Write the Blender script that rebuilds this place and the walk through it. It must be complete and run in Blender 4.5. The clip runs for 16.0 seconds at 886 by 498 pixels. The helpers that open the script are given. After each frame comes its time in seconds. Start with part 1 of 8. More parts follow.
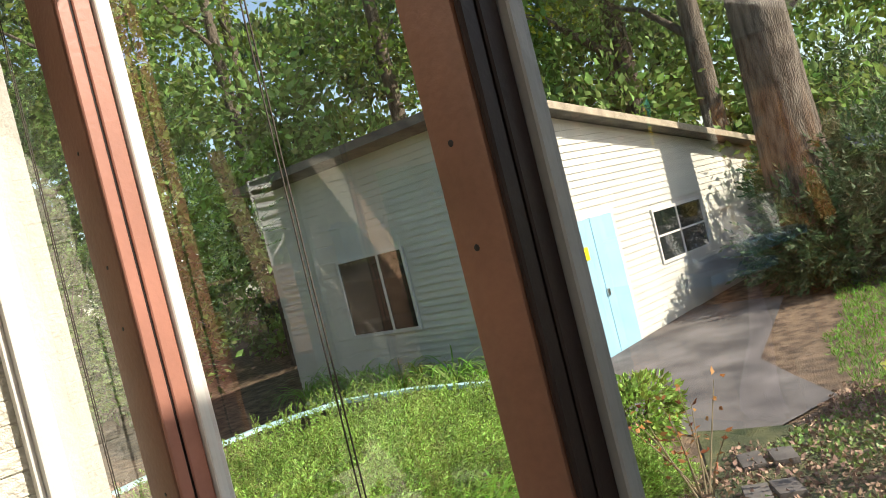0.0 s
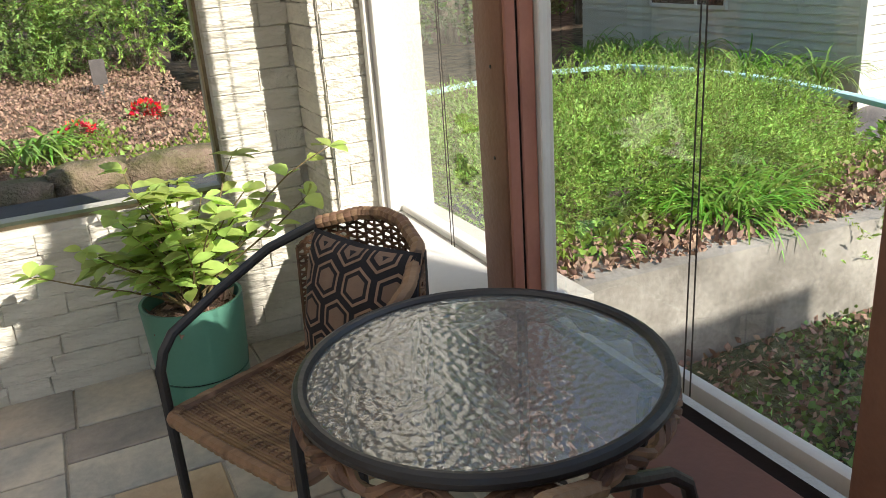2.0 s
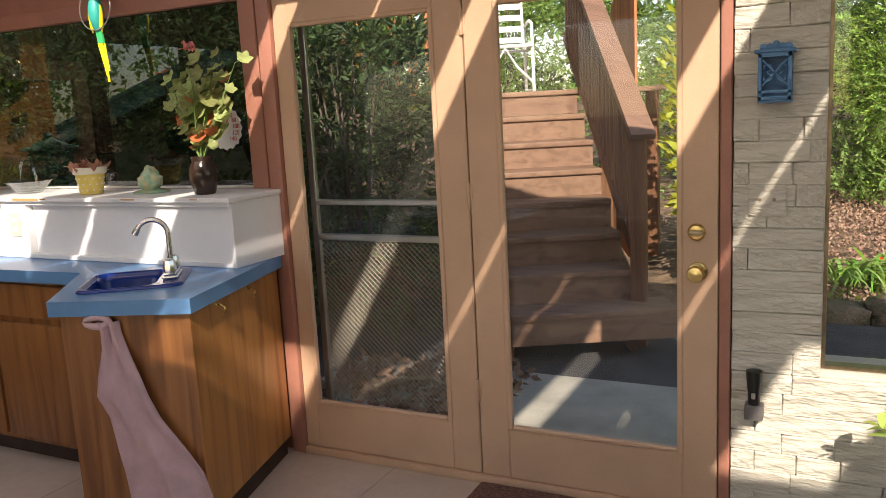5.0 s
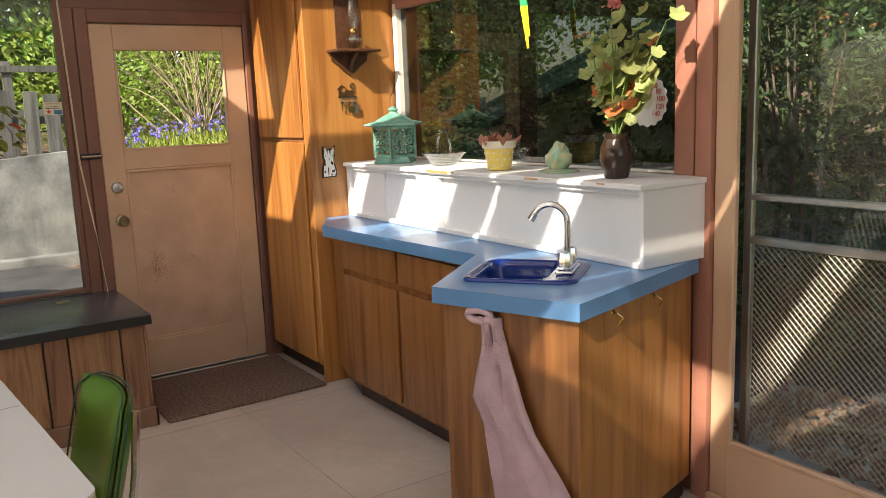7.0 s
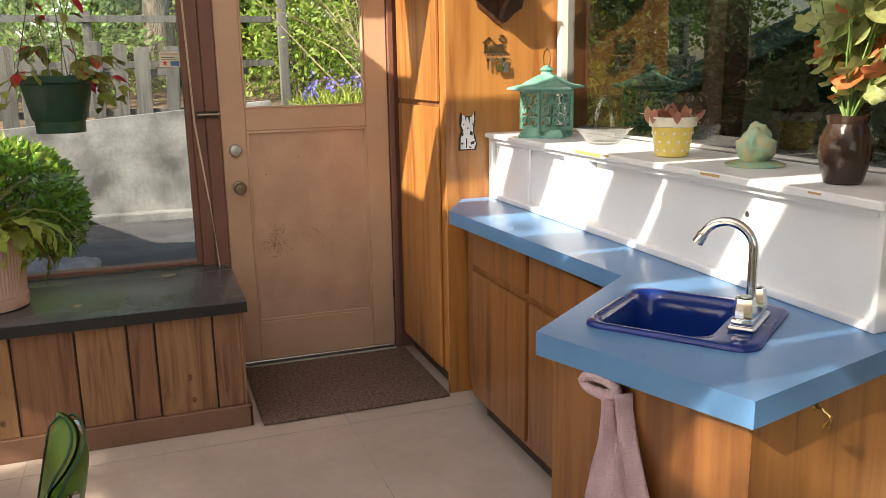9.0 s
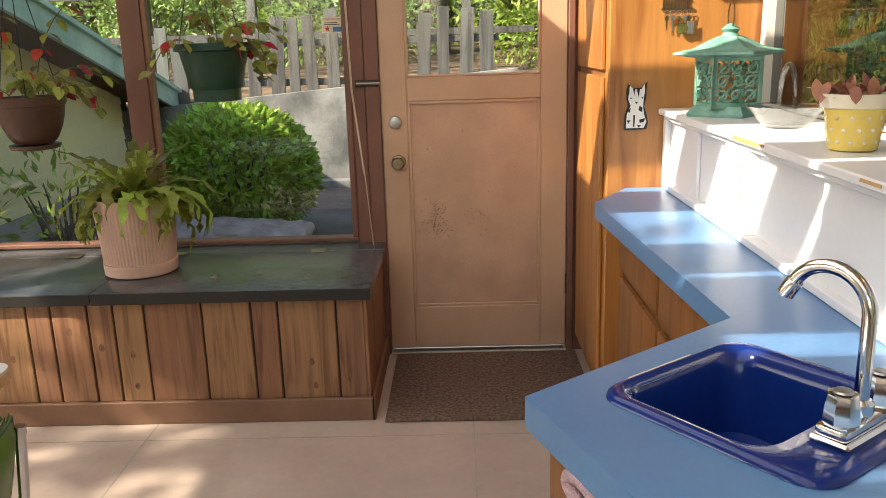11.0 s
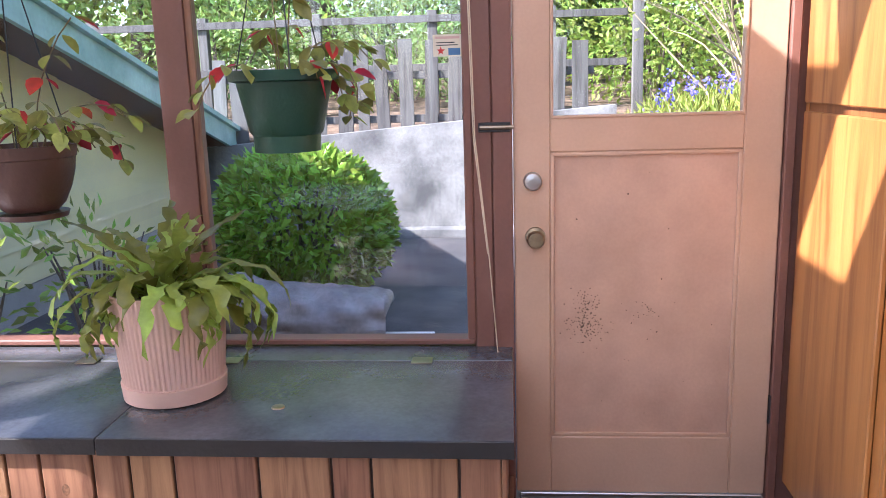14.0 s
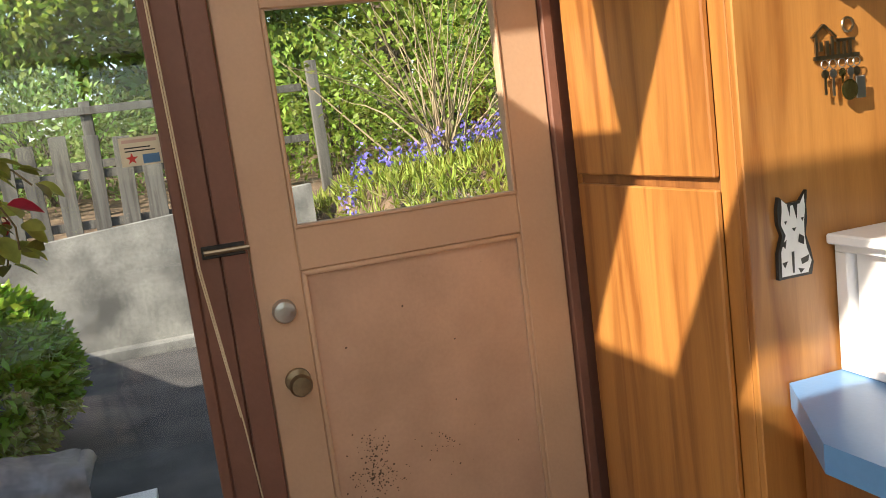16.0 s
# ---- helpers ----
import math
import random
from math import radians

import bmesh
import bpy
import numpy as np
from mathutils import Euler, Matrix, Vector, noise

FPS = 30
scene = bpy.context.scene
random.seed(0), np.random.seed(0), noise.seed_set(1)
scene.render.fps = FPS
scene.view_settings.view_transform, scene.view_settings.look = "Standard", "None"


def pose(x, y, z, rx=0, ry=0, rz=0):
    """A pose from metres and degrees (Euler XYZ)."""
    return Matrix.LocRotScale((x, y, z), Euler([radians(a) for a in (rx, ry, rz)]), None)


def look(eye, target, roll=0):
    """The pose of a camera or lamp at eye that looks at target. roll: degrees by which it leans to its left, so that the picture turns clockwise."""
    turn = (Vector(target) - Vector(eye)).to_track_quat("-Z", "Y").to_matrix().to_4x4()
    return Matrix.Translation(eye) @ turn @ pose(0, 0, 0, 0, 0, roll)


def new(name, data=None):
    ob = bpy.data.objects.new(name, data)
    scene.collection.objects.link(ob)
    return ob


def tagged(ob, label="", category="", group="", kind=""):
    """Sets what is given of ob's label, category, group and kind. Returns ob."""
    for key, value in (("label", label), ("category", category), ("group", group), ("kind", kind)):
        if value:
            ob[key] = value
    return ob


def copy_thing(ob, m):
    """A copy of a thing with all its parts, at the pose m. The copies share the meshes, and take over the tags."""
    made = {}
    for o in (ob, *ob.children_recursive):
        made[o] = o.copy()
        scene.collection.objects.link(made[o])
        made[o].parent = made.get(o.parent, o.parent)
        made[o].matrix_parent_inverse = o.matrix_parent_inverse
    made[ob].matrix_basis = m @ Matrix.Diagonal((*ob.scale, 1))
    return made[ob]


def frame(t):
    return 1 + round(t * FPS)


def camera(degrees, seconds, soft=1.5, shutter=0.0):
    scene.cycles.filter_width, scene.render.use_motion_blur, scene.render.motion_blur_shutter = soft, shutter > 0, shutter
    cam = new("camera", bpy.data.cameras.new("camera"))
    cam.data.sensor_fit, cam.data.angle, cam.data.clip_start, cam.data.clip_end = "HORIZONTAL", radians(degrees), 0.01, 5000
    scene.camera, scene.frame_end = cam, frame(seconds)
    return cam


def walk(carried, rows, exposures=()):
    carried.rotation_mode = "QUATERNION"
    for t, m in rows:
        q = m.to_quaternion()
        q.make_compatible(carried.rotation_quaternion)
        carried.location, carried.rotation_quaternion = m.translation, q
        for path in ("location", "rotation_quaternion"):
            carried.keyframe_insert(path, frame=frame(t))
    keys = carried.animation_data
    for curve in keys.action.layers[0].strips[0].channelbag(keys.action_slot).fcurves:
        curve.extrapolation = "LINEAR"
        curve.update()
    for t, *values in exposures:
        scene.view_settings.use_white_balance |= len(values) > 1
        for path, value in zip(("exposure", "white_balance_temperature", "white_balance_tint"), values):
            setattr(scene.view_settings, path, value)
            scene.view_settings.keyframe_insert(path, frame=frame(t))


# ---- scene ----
cam = camera(57.1, 16.0, 0.85)
PATH = [
    (0, (1.005, 0.028, 1.523), (2.445, 1.415, 1.497), -14.1),
    (0.5, (1.012, 0.055, 1.49), (2.431, 1.423, 1.156), -10.0),
    (1, (0.977, 0.08, 1.425), (2.28, 1.483, 0.855), -6.9),
    (1.5, (0.922, 0.101, 1.365), (2.019, 1.643, 0.695), -5.2),
    (2, (0.872, 0.104, 1.395), (1.643, 1.81, 0.697), -4.3),
    (2.3, (0.807, 0.126, 1.405), (1.394, 1.918, 0.739), -4.6),
    (2.5, (0.751, 0.11, 1.414), (1.23, 1.942, 0.771), -4.3),
    (3, (0.694, 0.112, 1.442), (0.874, 2.022, 0.875), -3.4),
    (3.5, (0.656, 0.132, 1.502), (0.553, 2.064, 0.997), -2.9),
    (4, (0.631, 0.132, 1.551), (0.236, 2.042, 1.109), -3.0),
    (4.5, (0.584, 0.093, 1.548), (-0.059, 1.951, 1.177), -2.9),
    (5, (0.563, 0.082, 1.563), (-0.322, 1.842, 1.22), -3.0),
    (5.2, (0.553, 0.078, 1.576), (-0.423, 1.788, 1.229), -3.1),
    (7.5, (0.03, 0.736, 1.528), (-1.691, 1.691, 1.172), -1.8),
    (8, (-0.155, 0.875, 1.538), (-1.923, 1.732, 1.162), -1.5),
    (10.3, (-0.66, 1.677, 1.513), (-2.583, 1.926, 1.022), -1.4),
    (10.5, (-0.707, 1.745, 1.497), (-2.638, 1.909, 1.005), -1.6),
    (11, (-0.778, 1.896, 1.509), (-2.715, 1.853, 1.015), -1.7),
    (11.5, (-0.88, 1.923, 1.495), (-2.807, 1.711, 1.004), -1.9),
    (12, (-1.089, 1.859, 1.51), (-3.002, 1.54, 1.022), -1.7),
    (12.5, (-1.295, 1.777, 1.491), (-3.201, 1.409, 1.01), -1.2),
    (13, (-1.553, 1.728, 1.491), (-3.451, 1.337, 0.999), 0.1),
    (13.5, (-1.724, 1.631, 1.477), (-3.631, 1.226, 1.029), 0.5),
    (14, (-1.9, 1.534, 1.489), (-3.85, 1.366, 1.081), -1.7),
    (14.5, (-2.062, 1.48, 1.499), (-4.024, 1.511, 1.117), -3.3),
    (15, (-2.243, 1.43, 1.508), (-4.215, 1.604, 1.176), -3.8),
    (15.5, (-2.41, 1.377, 1.522), (-4.342, 1.826, 1.204), -5.5),
    (16, (-2.519, 1.404, 1.561), (-4.409, 1.991, 1.266), -7.4),
]
walk(cam, [(t, look(eye, target, roll)) for t, eye, target, roll in PATH],
     [(0.0, 0.8, 6900, 10), (1.5, 0.92, 6400, 10), (3.5, 0.55, 6800, 10), (5.0, 0.72, 7200, 15), (7.5, 1.22, 7300, 10), (11.0, 1.5, 7400, 11), (11.7, 1.68, 7700, 12), (12.5, 1.95, 6500, 11),
      (13.5, 2.3, 5450, 26), (14.5, 2.05, 6000, 22), (15.5, 1.65, 6600, 14), (16.0, 1.2, 7300, 10)])
SUN, SKY, ROOFFILL = 4.6, 0.15, 13.0
# ---- world, sun, exposure ----
SUN_WAY = Vector((-0.45, 1.0, -0.78)).normalized()
world = bpy.data.worlds.new("world")
scene.world = world
world.use_nodes = True
wn = world.node_tree
sky = wn.nodes.new("ShaderNodeTexSky")
sky.sky_type, sky.sun_disc = "NISHITA", False
sky.sun_elevation = math.asin(-SUN_WAY.z)
sky.sun_rotation = math.atan2(-SUN_WAY.x, -SUN_WAY.y)
wn.links.new(sky.outputs[0], wn.nodes["Background"].inputs[0])
wn.nodes["Background"].inputs[1].default_value = SKY
sun_data = bpy.data.lights.new("sun", "SUN")
sun_data.energy, sun_data.angle, sun_data.color = SUN, radians(0.6), (1.0, 0.93, 0.82)
sun = new("sun", sun_data)
sun.matrix_world = look((0, -10, 12), Vector((0, -10, 12)) + SUN_WAY)
# added area lamp under the ceiling: fill light standing in for the sky
fill_data = bpy.data.lights.new("roof_fill_lamp", "AREA")
fill_data.shape, fill_data.size, fill_data.size_y, fill_data.energy, fill_data.color = "RECTANGLE", 5.4, 2.1, ROOFFILL, (1.0, 0.96, 0.9)
fill_lamp = new("roof_fill_lamp", fill_data)
fill_lamp.matrix_world = pose(-1.3, 1.18, 2.6)

# ---- materials ----


def mat(name, color, rough=0.6, var=0.18, scale=6.0, fine=60.0, bump=0.15, metal=0.0, tint=None, stretch=(1, 1, 1), spec=0.5,
        rnd=0.0, island=False, leaf=0.0, dist=0.01):
    """A surface with blotches and fine grain; tint is the second colour of the blotches."""
    m = bpy.data.materials.new(name)
    m.use_nodes = True
    t = m.node_tree
    N, L = t.nodes, t.links
    b = N["Principled BSDF"]
    b.inputs["Roughness"].default_value = rough
    b.inputs["Metallic"].default_value = metal
    b.inputs["Specular IOR Level"].default_value = spec
    co = N.new("ShaderNodeTexCoord")
    mp = N.new("ShaderNodeMapping")
    mp.inputs["Scale"].default_value = stretch
    L.new(co.outputs["Object"], mp.inputs[0])
    n1 = N.new("ShaderNodeTexNoise")
    n1.inputs["Scale"].default_value, n1.inputs["Detail"].default_value = scale, 5
    n2 = N.new("ShaderNodeTexNoise")
    n2.inputs["Scale"].default_value, n2.inputs["Detail"].default_value = fine, 3
    L.new(mp.outputs[0], n1.inputs["Vector"])
    L.new(mp.outputs[0], n2.inputs["Vector"])
    dark = tuple(c * (1 - var) for c in color)
    lite = tint if tint else tuple(min(1, c * (1 + var)) for c in color)
    r = N.new("ShaderNodeValToRGB")
    r.color_ramp.elements[0].position, r.color_ramp.elements[1].position = 0.34, 0.68
    r.color_ramp.elements[0].color, r.color_ramp.elements[1].color = (*dark, 1), (*lite, 1)
    L.new(n1.outputs["Fac"], r.inputs[0])
    g = N.new("ShaderNodeMapRange")
    g.inputs[3].default_value, g.inputs[4].default_value = 1 - var * 0.8, 1 + var * 0.8
    L.new(n2.outputs["Fac"], g.inputs[0])
    mul = N.new("ShaderNodeMix")
    mul.data_type, mul.blend_type = "RGBA", "MULTIPLY"
    mul.inputs[0].default_value = 1
    L.new(r.outputs[0], mul.inputs[6])
    L.new(g.outputs[0], mul.inputs[7])
    out = mul.outputs[2]
    if rnd:
        src = N.new("ShaderNodeNewGeometry").outputs["Random Per Island"] if island else N.new("ShaderNodeObjectInfo").outputs["Random"]
        h = N.new("ShaderNodeHueSaturation")
        v = N.new("ShaderNodeMapRange")
        v.inputs[3].default_value, v.inputs[4].default_value = 1 - rnd, 1 + rnd
        L.new(src, v.inputs[0])
        L.new(v.outputs[0], h.inputs["Value"])
        u = N.new("ShaderNodeMapRange")
        u.inputs[3].default_value, u.inputs[4].default_value = 0.5 - rnd * 0.06, 0.5 + rnd * 0.06
        L.new(src, u.inputs[0])
        L.new(u.outputs[0], h.inputs["Hue"])
        L.new(out, h.inputs["Color"])
        out = h.outputs[0]
    L.new(out, b.inputs["Base Color"])
    if bump:
        bp = N.new("ShaderNodeBump")
        bp.inputs["Strength"].default_value, bp.inputs["Distance"].default_value = bump, dist
        L.new(n2.outputs["Fac"], bp.inputs["Height"])
        L.new(bp.outputs[0], b.inputs["Normal"])
    if leaf:
        tr = N.new("ShaderNodeBsdfTranslucent")
        L.new(out, tr.inputs[0])
        mx = N.new("ShaderNodeMixShader")
        mx.inputs[0].default_value = leaf
        L.new(b.outputs[0], mx.inputs[1])
        L.new(tr.outputs[0], mx.inputs[2])
        L.new(mx.outputs[0], N["Material Output"].inputs[0])
    return m


def wood(name, color, dark, axis="z", rough=0.45, bump=0.1, rnd=0.0, scale=1.0, coat=0.0, island=False):
    """Grain that runs along one axis."""
    s = {"x": (0.6, 9, 9), "y": (9, 0.6, 9), "z": (9, 9, 0.6)}[axis]
    m = mat(name, color, rough, 0.16, 2.2 * scale, 9.0 * scale, bump, tint=None, stretch=s, rnd=rnd, dist=0.004, island=island)
    m.node_tree.nodes["Noise Texture.001"].inputs["Scale"].default_value = 26.0 * scale
    ramp = [n for n in m.node_tree.nodes if n.type == "VALTORGB"][0].color_ramp
    ramp.elements[0].color, ramp.elements[1].color = (*dark, 1), (*color, 1)
    for n_ in m.node_tree.nodes:
        if n_.type == "TEX_NOISE":
            n_.inputs["Distortion"].default_value = 0.9
    e = ramp.elements.new(0.5)
    e.color = (*[(a * 2 + b) / 3 for a, b in zip(color, dark)], 1)
    m.node_tree.nodes["Principled BSDF"].inputs["Coat Weight"].default_value = coat
    m.node_tree.nodes["Principled BSDF"].inputs["Coat Roughness"].default_value = 0.25
    return m


def glass_mat(name, tint=(1, 1, 1), rough=0.0, mirror=1.0, bump=0.0, bscale=40):
    """A thin pane: clear, with the gloss of its surface."""
    m = bpy.data.materials.new(name)
    m.use_nodes = True
    N, L = m.node_tree.nodes, m.node_tree.links
    N.remove(N["Principled BSDF"])
    tr, gl, fr, mx = (N.new("ShaderNodeBsdfTransparent"), N.new("ShaderNodeBsdfGlossy"), N.new("ShaderNodeLayerWeight"), N.new("ShaderNodeMixShader"))
    tr.inputs[0].default_value, gl.inputs["Roughness"].default_value = (*tint, 1), rough
    p5, k = N.new("ShaderNodeMath"), N.new("ShaderNodeMath")
    p5.operation, p5.inputs[1].default_value = "POWER", 4.0
    fr.inputs[0].default_value = 0.5
    L.new(fr.outputs["Facing"], p5.inputs[0])
    k.operation, k.use_clamp = "MULTIPLY_ADD", True
    k.inputs[1].default_value, k.inputs[2].default_value = 0.9, 0.045 * mirror
    L.new(p5.outputs[0], k.inputs[0])
    L.new(k.outputs[0], mx.inputs[0])
    L.new(tr.outputs[0], mx.inputs[1])
    L.new(gl.outputs[0], mx.inputs[2])
    L.new(mx.outputs[0], N["Material Output"].inputs[0])
    if bump:
        n, bp, co = N.new("ShaderNodeTexNoise"), N.new("ShaderNodeBump"), N.new("ShaderNodeTexCoord")
        n.inputs["Scale"].default_value, n.inputs["Detail"].default_value = bscale, 0.5
        bp.inputs["Strength"].default_value, bp.inputs["Distance"].default_value = bump, 0.01
        L.new(co.outputs["Object"], n.inputs["Vector"])
        L.new(n.outputs["Fac"], bp.inputs["Height"])
        L.new(bp.outputs[0], gl.inputs["Normal"])
    return m


PEACH = mat("peach_paint", (0.54, 0.355, 0.24), 0.42, 0.07, 3, 90, 0.06)
REDBROWN = mat("redbrown_paint", (0.19, 0.085, 0.06), 0.5, 0.12, 4, 80, 0.08)
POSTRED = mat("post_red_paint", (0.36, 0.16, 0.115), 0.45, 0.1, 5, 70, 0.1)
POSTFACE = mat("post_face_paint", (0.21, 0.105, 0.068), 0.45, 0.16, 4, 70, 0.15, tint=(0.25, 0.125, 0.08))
# White casing paint with its shade put into a grey
CASINGSHADE = mat("shaded_white_casing", (0.27, 0.27, 0.26), 0.5, 0.1, 5, 60, 0.1)
# Red side paint with its shade put into a dark brown
POSTREDSHADE = mat("post_red_in_shade", (0.02, 0.01, 0.008), 0.5, 0.2, 5, 70, 0.08, spec=0.3)
# Near-black that puts the shade of groove and gap into the colour
POSTRECESS = mat("post_recess_shade", (0.014, 0.008, 0.007), 0.6, 0.2, 5, 70, 0.08, spec=0.2)
SHELFWHITE = mat("shelf_white_gloss", (0.8, 0.8, 0.82), 0.4, 0.03, 4, 60, 0.06)
WHITEPAINT = mat("white_paint", (0.64, 0.62, 0.58), 0.5, 0.05, 4, 60, 0.1)
BRICKPAINT = mat("white_painted_brick", (0.54, 0.51, 0.44), 0.6, 0.07, 7, 22, 0.8, rnd=0.04, dist=0.03, stretch=(0.5, 1, 1.6))
MORTAR = mat("painted_mortar", (0.52, 0.49, 0.43), 0.7, 0.08, 9, 60, 0.5)
FLOORPAINT = mat("pale_painted_concrete", (0.49, 0.395, 0.335), 0.45, 0.13, 1.6, 25, 0.1, tint=(0.6, 0.5, 0.43))
SLATE = mat("slate", (0.39, 0.38, 0.35), 0.42, 0.22, 5, 40, 0.3, tint=(0.52, 0.46, 0.38), rnd=0.3)
SLATETAN = mat("tan_slate", (0.44, 0.31, 0.2), 0.45, 0.2, 4, 40, 0.3, tint=(0.52, 0.41, 0.3), rnd=0.15)
GROUT = mat("grout", (0.4, 0.37, 0.32), 0.8, 0.15, 12, 80, 0.2)
STRIP = mat("beige_stone", (0.62, 0.52, 0.42), 0.55, 0.07, 3, 50, 0.08)
MAT_MAROON = mat("maroon_carpet", (0.25, 0.13, 0.108), 0.95, 0.4, 70, 380, 0.9, dist=0.02)
MAT_BROWN = mat("brown_carpet", (0.27, 0.175, 0.13), 0.95, 0.4, 70, 380, 0.9, dist=0.02)
# Boards of the unseen ceiling, kept pale to bounce light into the room
CEILING = wood("pale_bounce_boards", (0.78, 0.72, 0.62), (0.68, 0.6, 0.5), "y", 0.6)
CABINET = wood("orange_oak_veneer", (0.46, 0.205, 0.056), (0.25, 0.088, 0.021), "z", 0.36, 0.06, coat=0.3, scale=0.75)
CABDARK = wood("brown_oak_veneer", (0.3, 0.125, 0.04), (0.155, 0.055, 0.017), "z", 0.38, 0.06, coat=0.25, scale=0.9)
PANEL = wood("knotty_panel", (0.31, 0.16, 0.085), (0.155, 0.07, 0.036), "z", 0.5, 0.15, rnd=0.16, scale=1.7)
PANELDARK = wood("dark_panel", (0.19, 0.085, 0.042), (0.1, 0.04, 0.02), "z", 0.5, 0.12, rnd=0.1)
PLINTH = mat("brown_trim_paint", (0.2, 0.105, 0.065), 0.5, 0.12, 4, 70, 0.1)
LAMINATE = mat("blue_laminate", (0.095, 0.235, 0.47), 0.3, 0.07, 2.5, 90, 0.03, tint=(0.12, 0.28, 0.53))
COBALT = mat("cobalt_enamel", (0.005, 0.028, 0.2), 0.08, 0.1, 4, 60, 0.0)
# Black top whose base is lifted to grey-blue for the window's sheen
BLACKLAM = mat("black_top_with_sheen", (0.075, 0.08, 0.088), 0.26, 0.35, 3, 70, 0.05, spec=0.7)
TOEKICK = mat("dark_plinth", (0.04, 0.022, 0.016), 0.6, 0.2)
CHROME = mat("chrome", (0.75, 0.75, 0.76), 0.09, 0.03, 8, 90, 0.0, metal=1)
BRASS = mat("brass", (0.62, 0.47, 0.2), 0.25, 0.1, 12, 90, 0.0, metal=1)
OLDBRASS = mat("aged_brass", (0.3, 0.24, 0.16), 0.35, 0.25, 12, 90, 0.05, metal=1)
STEEL = mat("steel", (0.5, 0.5, 0.5), 0.3, 0.1, metal=1)
BLACKMETAL = mat("black_metal", (0.02, 0.02, 0.022), 0.4, 0.2)
WICKER = wood("wicker", (0.29, 0.175, 0.1), (0.1, 0.055, 0.03), "x", 0.6, 0.3, rnd=0.22, island=True)
WICKERDARK = wood("wicker_dark", (0.16, 0.085, 0.045), (0.07, 0.035, 0.02), "x", 0.6, 0.3, rnd=0.2, island=True)
CUSHION = mat("brown_cloth", (0.2, 0.135, 0.1), 0.9, 0.12, 20, 300, 0.3)
CUSHDARK = mat("black_cloth", (0.015, 0.014, 0.018), 0.9, 0.2, 20, 300, 0.3)
CUSHMID = mat("tan_cloth", (0.27, 0.18, 0.13), 0.9, 0.12, 20, 300, 0.3)
PLASTICGREEN = mat("teal_green_plastic", (0.085, 0.225, 0.165), 0.42, 0.08, 4, 80, 0.03)
PLASTICDARKGREEN = mat("dark_green_plastic", (0.012, 0.06, 0.035), 0.4, 0.1)
PLASTICBROWN = mat("brown_plastic", (0.085, 0.04, 0.028), 0.4, 0.12)
PINKCLAY = mat("pink_ceramic", (0.66, 0.44, 0.36), 0.5, 0.05, 4, 60, 0.05)
SOIL = mat("bark_soil", (0.09, 0.05, 0.03), 0.95, 0.5, 30, 120, 0.9, tint=(0.2, 0.12, 0.07), dist=0.02)
LEAFLEMON = mat("lemon_leaf", (0.45, 0.58, 0.15), 0.38, 0.12, 10, 60, 0.05, rnd=0.3, island=True, leaf=0.45)
LEAFFERN = mat("fern_leaf", (0.3, 0.36, 0.065), 0.35, 0.25, 10, 60, 0.05, rnd=0.5, leaf=0.4)
LEAFYELLOW = mat("begonia_leaf", (0.3, 0.32, 0.07), 0.4, 0.2, 30, 90, 0.05, rnd=0.45, island=True, leaf=0.4)
LEAFRED = mat("red_leaf", (0.5, 0.035, 0.03), 0.4, 0.2, 30, 90, 0.05, rnd=0.3, island=True, leaf=0.35)
LEAFGERANIUM = mat("geranium_leaf", (0.36, 0.42, 0.16), 0.45, 0.2, 20, 80, 0.05, rnd=0.4, island=True, leaf=0.35)
STEM = mat("stem", (0.16, 0.12, 0.05), 0.7, 0.2)
STEMGREEN = mat("green_stem", (0.12, 0.2, 0.05), 0.6, 0.2)
VINYLGREEN = mat("green_vinyl", (0.09, 0.2, 0.025), 0.32, 0.1, 4, 60, 0.03)
FORMICA = mat("white_formica", (0.7, 0.68, 0.68), 0.3, 0.03, 3, 60, 0.0)
PLY = wood("edge_plywood", (0.62, 0.4, 0.19), (0.5, 0.29, 0.12), "x", 0.5)
VERDIGRIS = mat("verdigris_iron", (0.14, 0.36, 0.29), 0.6, 0.25, 14, 90, 0.2, tint=(0.22, 0.44, 0.36))
BLUEIRON = mat("blue_iron", (0.075, 0.2, 0.38), 0.5, 0.15, 14, 90, 0.15)
YELLOWPOT = mat("yellow_glaze", (0.8, 0.62, 0.16), 0.25, 0.08, 6, 60, 0.0)
CREAM = mat("cream_glaze", (0.8, 0.76, 0.64), 0.3, 0.05)
SUCCULENT = mat("succulent", (0.42, 0.2, 0.13), 0.5, 0.2, 20, 60, 0.05, rnd=0.3, island=True)
DARKJAR = mat("dark_glazed_pot", (0.035, 0.02, 0.014), 0.12, 0.2)
TOWEL = mat("mauve_towel", (0.62, 0.43, 0.48), 0.95, 0.1, 12, 260, 0.8, dist=0.012)
WALNUT = wood("dark_walnut", (0.1, 0.04, 0.02), (0.05, 0.02, 0.01), "x", 0.4)
IVORY = mat("ivory_plastic", (0.72, 0.64, 0.48), 0.4, 0.04)
BLACKPL = mat("black_plastic", (0.015, 0.015, 0.015), 0.4, 0.1)
WHITEPL = mat("white_plastic", (0.8, 0.8, 0.8), 0.35, 0.04)
YELLOWPL = mat("yellow_paint", (0.85, 0.68, 0.02), 0.4, 0.06)
BLUEPL = mat("blue_paint", (0.02, 0.3, 0.6), 0.4, 0.06)
GREENPL = mat("green_paint", (0.03, 0.4, 0.15), 0.4, 0.06)
REDPL = mat("red_paint", (0.6, 0.04, 0.03), 0.4, 0.06)
